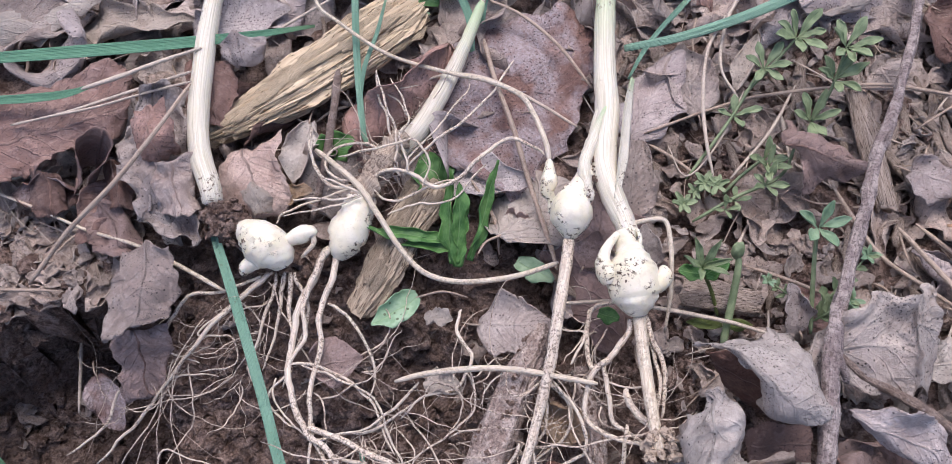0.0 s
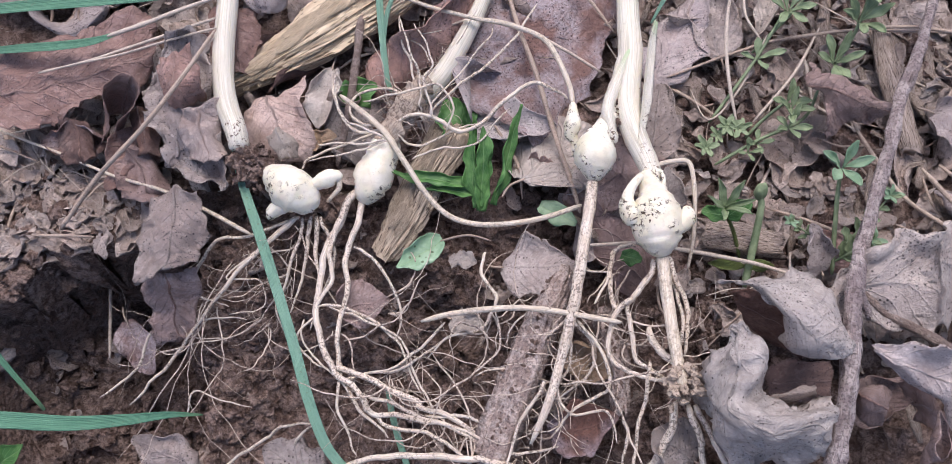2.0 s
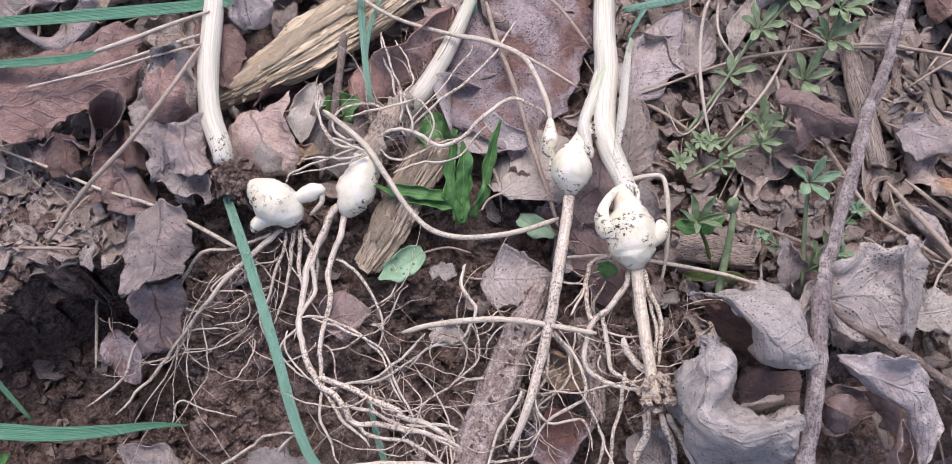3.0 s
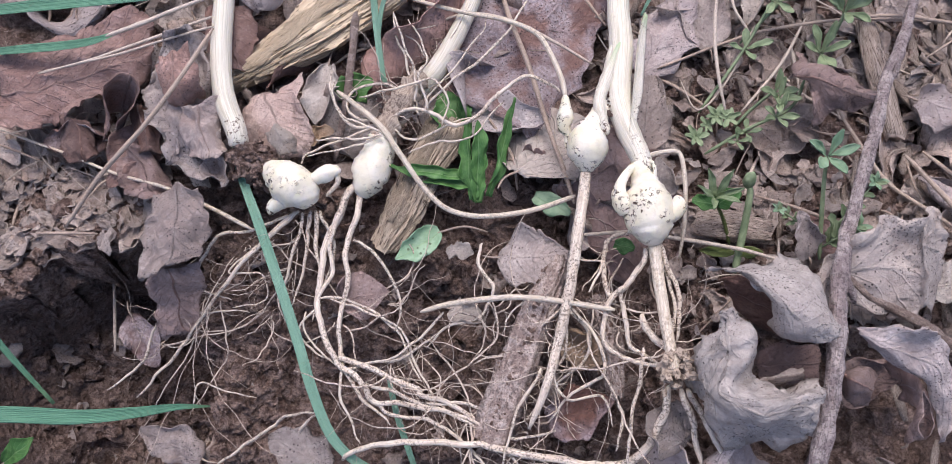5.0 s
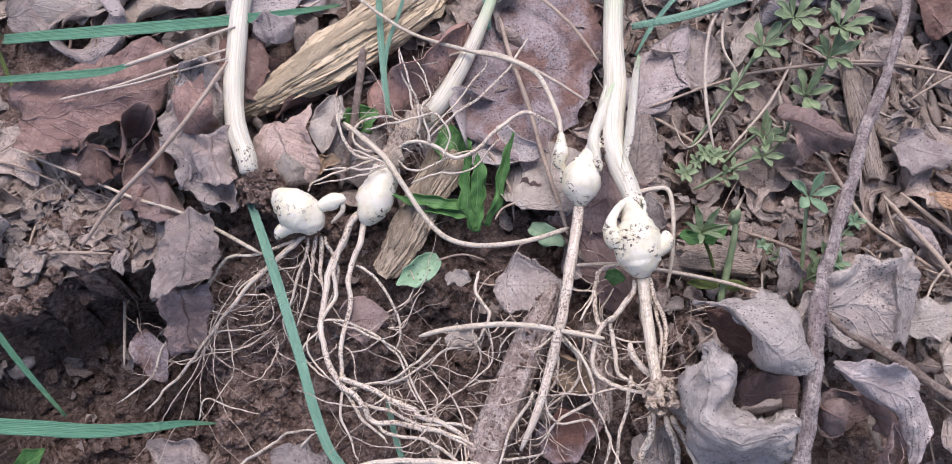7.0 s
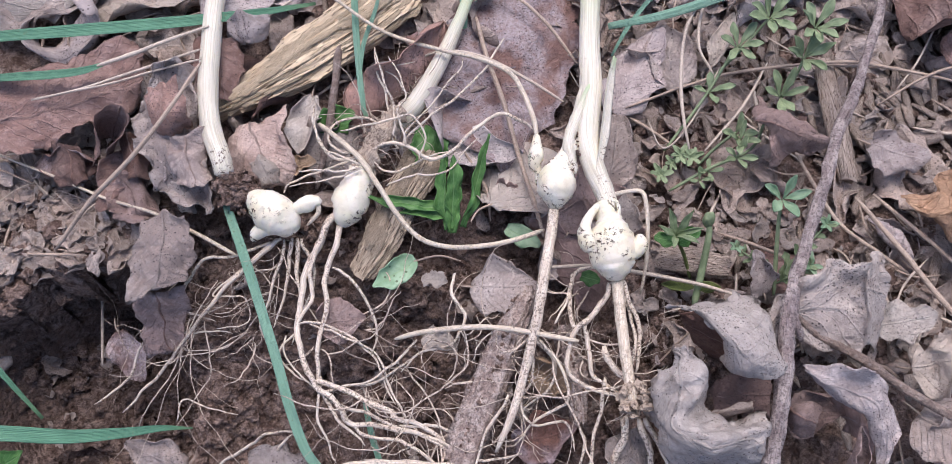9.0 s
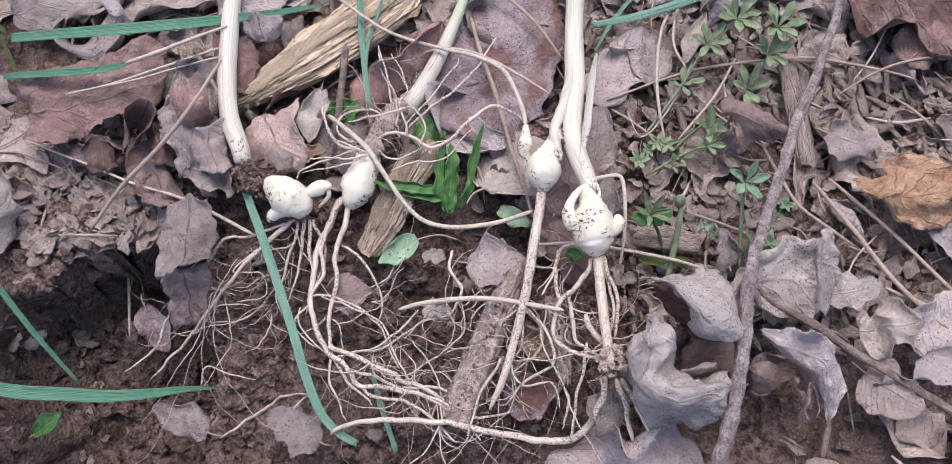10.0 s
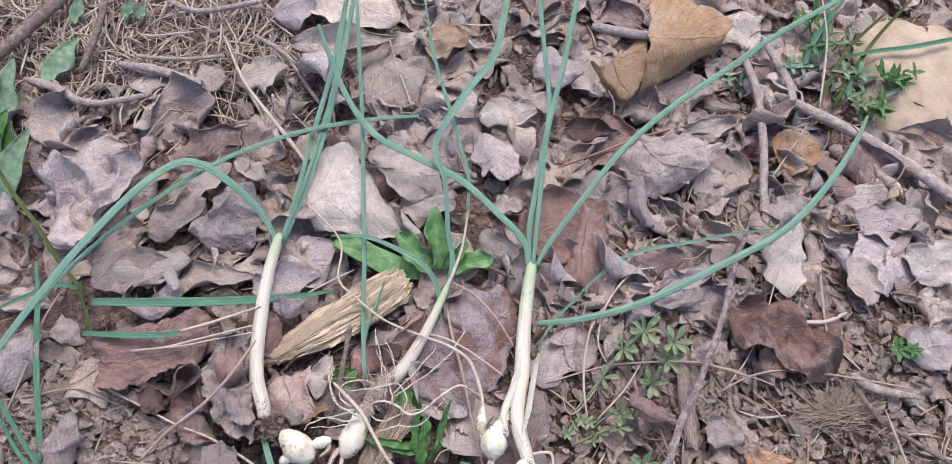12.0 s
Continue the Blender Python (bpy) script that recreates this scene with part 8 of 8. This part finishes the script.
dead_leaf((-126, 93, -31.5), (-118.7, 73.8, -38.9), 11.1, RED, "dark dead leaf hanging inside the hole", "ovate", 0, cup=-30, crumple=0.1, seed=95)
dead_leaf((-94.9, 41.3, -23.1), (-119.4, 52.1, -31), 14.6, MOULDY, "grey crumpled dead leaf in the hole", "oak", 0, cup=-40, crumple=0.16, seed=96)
dead_leaf((-48.4, 36.8, -3.6), (-68.2, 48.3, -5.1), 19.2, MOULDY, "grey dead leaf below trailing roots", "oak", 0, cup=-20, crumple=0.1, seed=97)
dead_leaf((-163.2, 42.9, -24.2), (-147.8, 50.4, -13.1), 8.2, HERB, "dull green leaf at the bottom of the hole", "lance", 0, crumple=0.05, seed=98)
dead_leaf((56.6, 39.9, 25.9), (44.6, 48.3, 29.8), 16.7, GREY, "grey dead leaf below a root knot", "ovate", 0, cup=-30, crumple=0.1, seed=99)


# ---- litter that fills the ground between ----
def scatter_spot(rng, x0, x1, y0, y1):
    """A spot on the litter, outside the dug hole."""
    while True:
        x, y = rng.uniform(x0, x1), rng.uniform(y0, y1)
        bare = soft_step(-0.03, 0.0, x) * (1 - soft_step(0.075, 0.10, x)) * soft_step(0.04, 0.06, y) * (1 - soft_step(0.10, 0.13, y))
        if abs(x - 0.092) < 0.032 and abs(y - 0.05) < 0.03 and rng.random() < 0.8:
            continue
        ledge = soft_step(-0.205, -0.19, x) * (1 - soft_step(-0.115, -0.10, x)) * soft_step(0.08, 0.09, y) * (1 - soft_step(0.135, 0.15, y))
        worn = soft_step(-0.30, -0.27, x) * (1 - soft_step(-0.10, -0.05, x)) * soft_step(0.315, 0.335, y) * (1 - soft_step(0.41, 0.44, y))
        if math.hypot(x + 0.086, y - 0.108) < 0.03:
            continue
        if pit_depth(x, y) < 0.006 and rng.random() > max(bare * 0.6, ledge * 0.95, worn * 0.96):
            return x, y


def litter_leaves():
    """Loose dead leaves: a few grown kinds, laid again at other turns."""
    rng = random.Random(21)
    kinds = []
    for i, (mat, words) in enumerate(((GREY, "crumpled grey-brown"), (LILAC, "curled lilac-grey"), (PINK, "dull pinkish-brown"), (PALE, "torn pale buff"), (GREY, "folded grey-brown"), (PINK, "dark shaded brown"), (LILAC, "ragged lilac-grey"), (RED, "red-brown"), (PALE, "bleached buff"), (GREY, "broad grey"), (LILAC, "rolled lilac-grey"), (PALE, "curled buff"), (GREY, "brittle grey-brown"), (PINK, "crinkled pinkish-brown"))):
        ob = thing("dead_leaf", (0, 0, 0), words + " dead leaf in the leaf litter", "dead leaf", "dead leaves on the ground")
        shape = ("oak", "ovate", "ovate", "oak", "round")[i % 5]
        part("leaf_blade", leaf_into(bmesh.new(), 40, rng.uniform(22, 34), shape, cup=rng.uniform(-105, 80), bend=rng.uniform(-40, 75), crumple=rng.uniform(0.09, 0.19), torn=rng.uniform(0.02, 0.07), seed=200 + i, nu=40, nv=26, roll_edge=130, thick=0.18), mat, ob)
        part("leaf_stalk", tube([(-19, 0, 0), (-24, 1, 0.5), (-29, -1, 1)], [0.5, 0.4, 0.45], ring=5, steps=3), STRAW, ob)
        kinds.append(ob)
    for i in range(186):
        x, y = scatter_spot(rng, -0.29, 0.34, 0.0, 0.47)
        while -0.19 < x < -0.11 and 0.125 < y < 0.195:
            x, y = scatter_spot(rng, -0.29, 0.34, 0.0, 0.47)
        ob = kinds[i % len(kinds)] if i < len(kinds) else None
        size = rng.uniform(0.6, 1.5) if y > 0.21 or x < 0.06 else rng.uniform(0.35, 0.8)
        m = pose(x, y, litter_level(x, y) + rng.uniform(-0.005, 0.001), rng.gauss(0, 24), rng.gauss(0, 22), rng.uniform(0, 360))
        if ob is None:
            ob = copy_thing(kinds[i % len(kinds)], m)
        ob.matrix_basis = m @ Matrix.Diagonal((size, size, size, 1))


litter_leaves()


def stuff(name, bm, material, label, smooth=True):
    me = bpy.data.meshes.new(name)
    bm.to_mesh(me)
    bm.free()
    me.polygons.foreach_set("use_smooth", [smooth] * len(me.polygons))
    me.materials.append(material)
    return tagged(new(name, me), label, name.replace("_", " "), kind="stuff")


def broken_leaves():
    rng = random.Random(31)
    bm = bmesh.new()
    for i in range(5900):
        x, y = scatter_spot(rng, -0.36, 0.42, -0.03, 0.56)
        size, z = min(26.0, 4.0 * rng.paretovariate(1.15)), litter_level(x, y) + rng.uniform(-0.006, 0.001)
        tilt = 22
        if i % 3 == 1:
            x, y = rng.uniform(0.06, 0.27), rng.uniform(0.07, 0.26)
            size, z, tilt = min(10.0, 2.6 * rng.paretovariate(1.2)), litter_level(x, y) + rng.uniform(-0.003, 0.0005), 9
        elif i % 9 == 2:
            x, y = rng.uniform(-0.215, -0.105), rng.uniform(0.112, 0.165)
            size, z, tilt = min(12.0, 2.6 * rng.paretovariate(1.2)), max(ground_level(x, y), litter_level(x, y) - 0.004) + 0.001, 14
        elif i % 13 == 0:
            x, y = rng.uniform(-0.19, 0.06), rng.uniform(0.0, 0.13)
            size, z = size * 0.45 + 2, ground_level(x, y)
        whole = i % 30 == 7
        if whole:
            x, y = scatter_spot(rng, -0.29, 0.34, 0.19, 0.50)
            size, z = rng.uniform(26, 52), litter_level(x, y) - 0.002
        m = pose(x, y, z, rng.gauss(0, tilt), rng.gauss(0, tilt), rng.uniform(0, 360))
        leaf_into(bm, size, size * rng.uniform(0.45, 0.9), rng.choice(("oak", "ovate", "round")), cup=rng.uniform(-5, 4) * tilt, bend=rng.uniform(-20, 40), crumple=rng.uniform(0.08, 0.2), torn=0.06 if whole else 0.14, seed=i, nu=30 if whole else 9, nv=20 if whole else 6, m=m, pleat=0.0, thick=0.15, roll_edge=110)
    stuff("leaf_fragments", bm, CRUMBS_OF_LEAF, "broken brown leaf fragments covering the ground")


def loose_fibres():
    for mat, count, seed, words in ((STRAW, 1500, 41, "short brown dry stalks and fibres"), (PALE_STRAW, 1100, 43, "short bleached dry stalks and fibres")):
        rng = random.Random(seed)
        bm = bmesh.new()
        for i in range(count):
            x, y = scatter_spot(rng, -0.34, 0.40, 0.0, 0.54)
            if rng.random() < 0.12:
                x, y = rng.uniform(0.07, 0.26), rng.uniform(0.06, 0.25)
            elif rng.random() < 0.02:
                x, y = rng.uniform(-0.21, -0.105), rng.uniform(0.122, 0.155)
            elif rng.random() < 0.6:
                x, y = rng.uniform(-0.29, -0.05), rng.uniform(0.305, 0.43)
            length, a = rng.uniform(6, 30), rng.uniform(0, 6.28)
            c = Vector((x, y, litter_level(x, y) + rng.uniform(-0.005, 0.003))) * 1000
            d = Vector((math.cos(a), math.sin(a), rng.gauss(0, 0.15))) * length / 2
            bend = Vector((rng.uniform(-1, 1), rng.uniform(-1, 1), rng.uniform(-0.3, 0.6))) * length * 0.12
            r = rng.choice((0.18, 0.25, 0.35, 0.5, 0.8))
            tube_into(bm, [c - d, c + bend, c + d], [r, r, r * 0.7], ring=5, steps=3)
        stuff("dry_fibres", bm, mat, words + " in the litter")


def dead_grass():
    """A mat of pale dead grass on the worn soil."""
    rng, bm = random.Random(61), bmesh.new()
    for i in range(620):
        x, y = rng.uniform(-0.27, -0.05), rng.gauss(0.352, 0.026)
        length, a = rng.uniform(8, 34), rng.choice((rng.gauss(1.5, 0.5), rng.uniform(0, 3.14)))
        c = Vector((x, y, max(ground_level(x, y), litter_level(x, y) - 0.004) + rng.uniform(0.0005, 0.005))) * 1000
        d = Vector((math.cos(a), math.sin(a), rng.gauss(0, 0.18))) * length / 2
        bend = Vector((rng.uniform(-1, 1), rng.uniform(-1, 1), rng.uniform(-0.2, 0.5))) * length * 0.16
        r = rng.choice((0.25, 0.35, 0.5, 0.9))
        tube_into(bm, [c - d, c + bend, c + d], [r, r, r * 0.7], ring=5, steps=3)
    stuff("dead_grass", bm, PALE_STRAW, "mat of pale dead grass on bare soil")


def wood_chips():
    rng = random.Random(47)
    bm = bmesh.new()
    for i in range(980):
        x, y = rng.gauss(0.15, 0.04), rng.gauss(0.17, 0.05)
        if i % 3 == 0:
            x, y = scatter_spot(rng, -0.3, 0.38, 0.02, 0.5)
        elif i % 5 == 0:
            x, y = rng.gauss(-0.17, 0.05), rng.gauss(0.38, 0.03)
        length, a = rng.uniform(5, 16), rng.gauss(1.9, 0.7)
        c = Vector((x, y, litter_level(x, y) + rng.uniform(-0.006, 0.001))) * 1000
        d = Vector((math.cos(a), math.sin(a), rng.gauss(0, 0.15))) * length / 2
        w = rng.uniform(0.8, 2.4)
        tube_into(bm, [c - d, c, c + d], [w, w * 1.1, w * 0.8], ring=6, steps=2, rough=0.5, seed=i, flat=0.5)
    stuff("wood_chips", bm, CHIP_WOOD, "weathered brown wood chips and splinters")


def soil_crumbs():
    rng = random.Random(53)
    bm = bmesh.new()
    for i in range(12500):
        if rng.random() < 0.76:
            x, y = rng.uniform(-0.20, 0.09), rng.uniform(0.0, 0.145)
        else:
            x, y = rng.uniform(-0.3, 0.35), rng.uniform(0.0, 0.5)
        if i % 3 == 0:
            x, y = rng.gauss(-0.068, 0.02), rng.gauss(0.066, 0.022)
        elif i % 4 == 1:
            x, y = rng.uniform(0.06, 0.25), rng.uniform(0.08, 0.24)
        elif i % 7 == 1:
            x, y = rng.uniform(-0.28, -0.06), rng.uniform(0.31, 0.42)
        s = min(3.2, (0.62 if i % 3 == 0 else 0.42) * rng.paretovariate(1.4))
        z = ground_level(x, y) * 1000 + s * 0.3
        blob_into(bm, (x * 1000, y * 1000, z), (s * rng.uniform(0.8, 1.4), s, s * 0.8), (0, 0, i), 1.0, 1.5, i, 0, 2 if s > 1.3 else 1)
    stuff("soil_crumbs", bm, SOIL, "loose crumbs and clods of brown soil", smooth=False)


broken_leaves()
loose_fibres()
dead_grass()
wood_chips()
soil_crumbs()
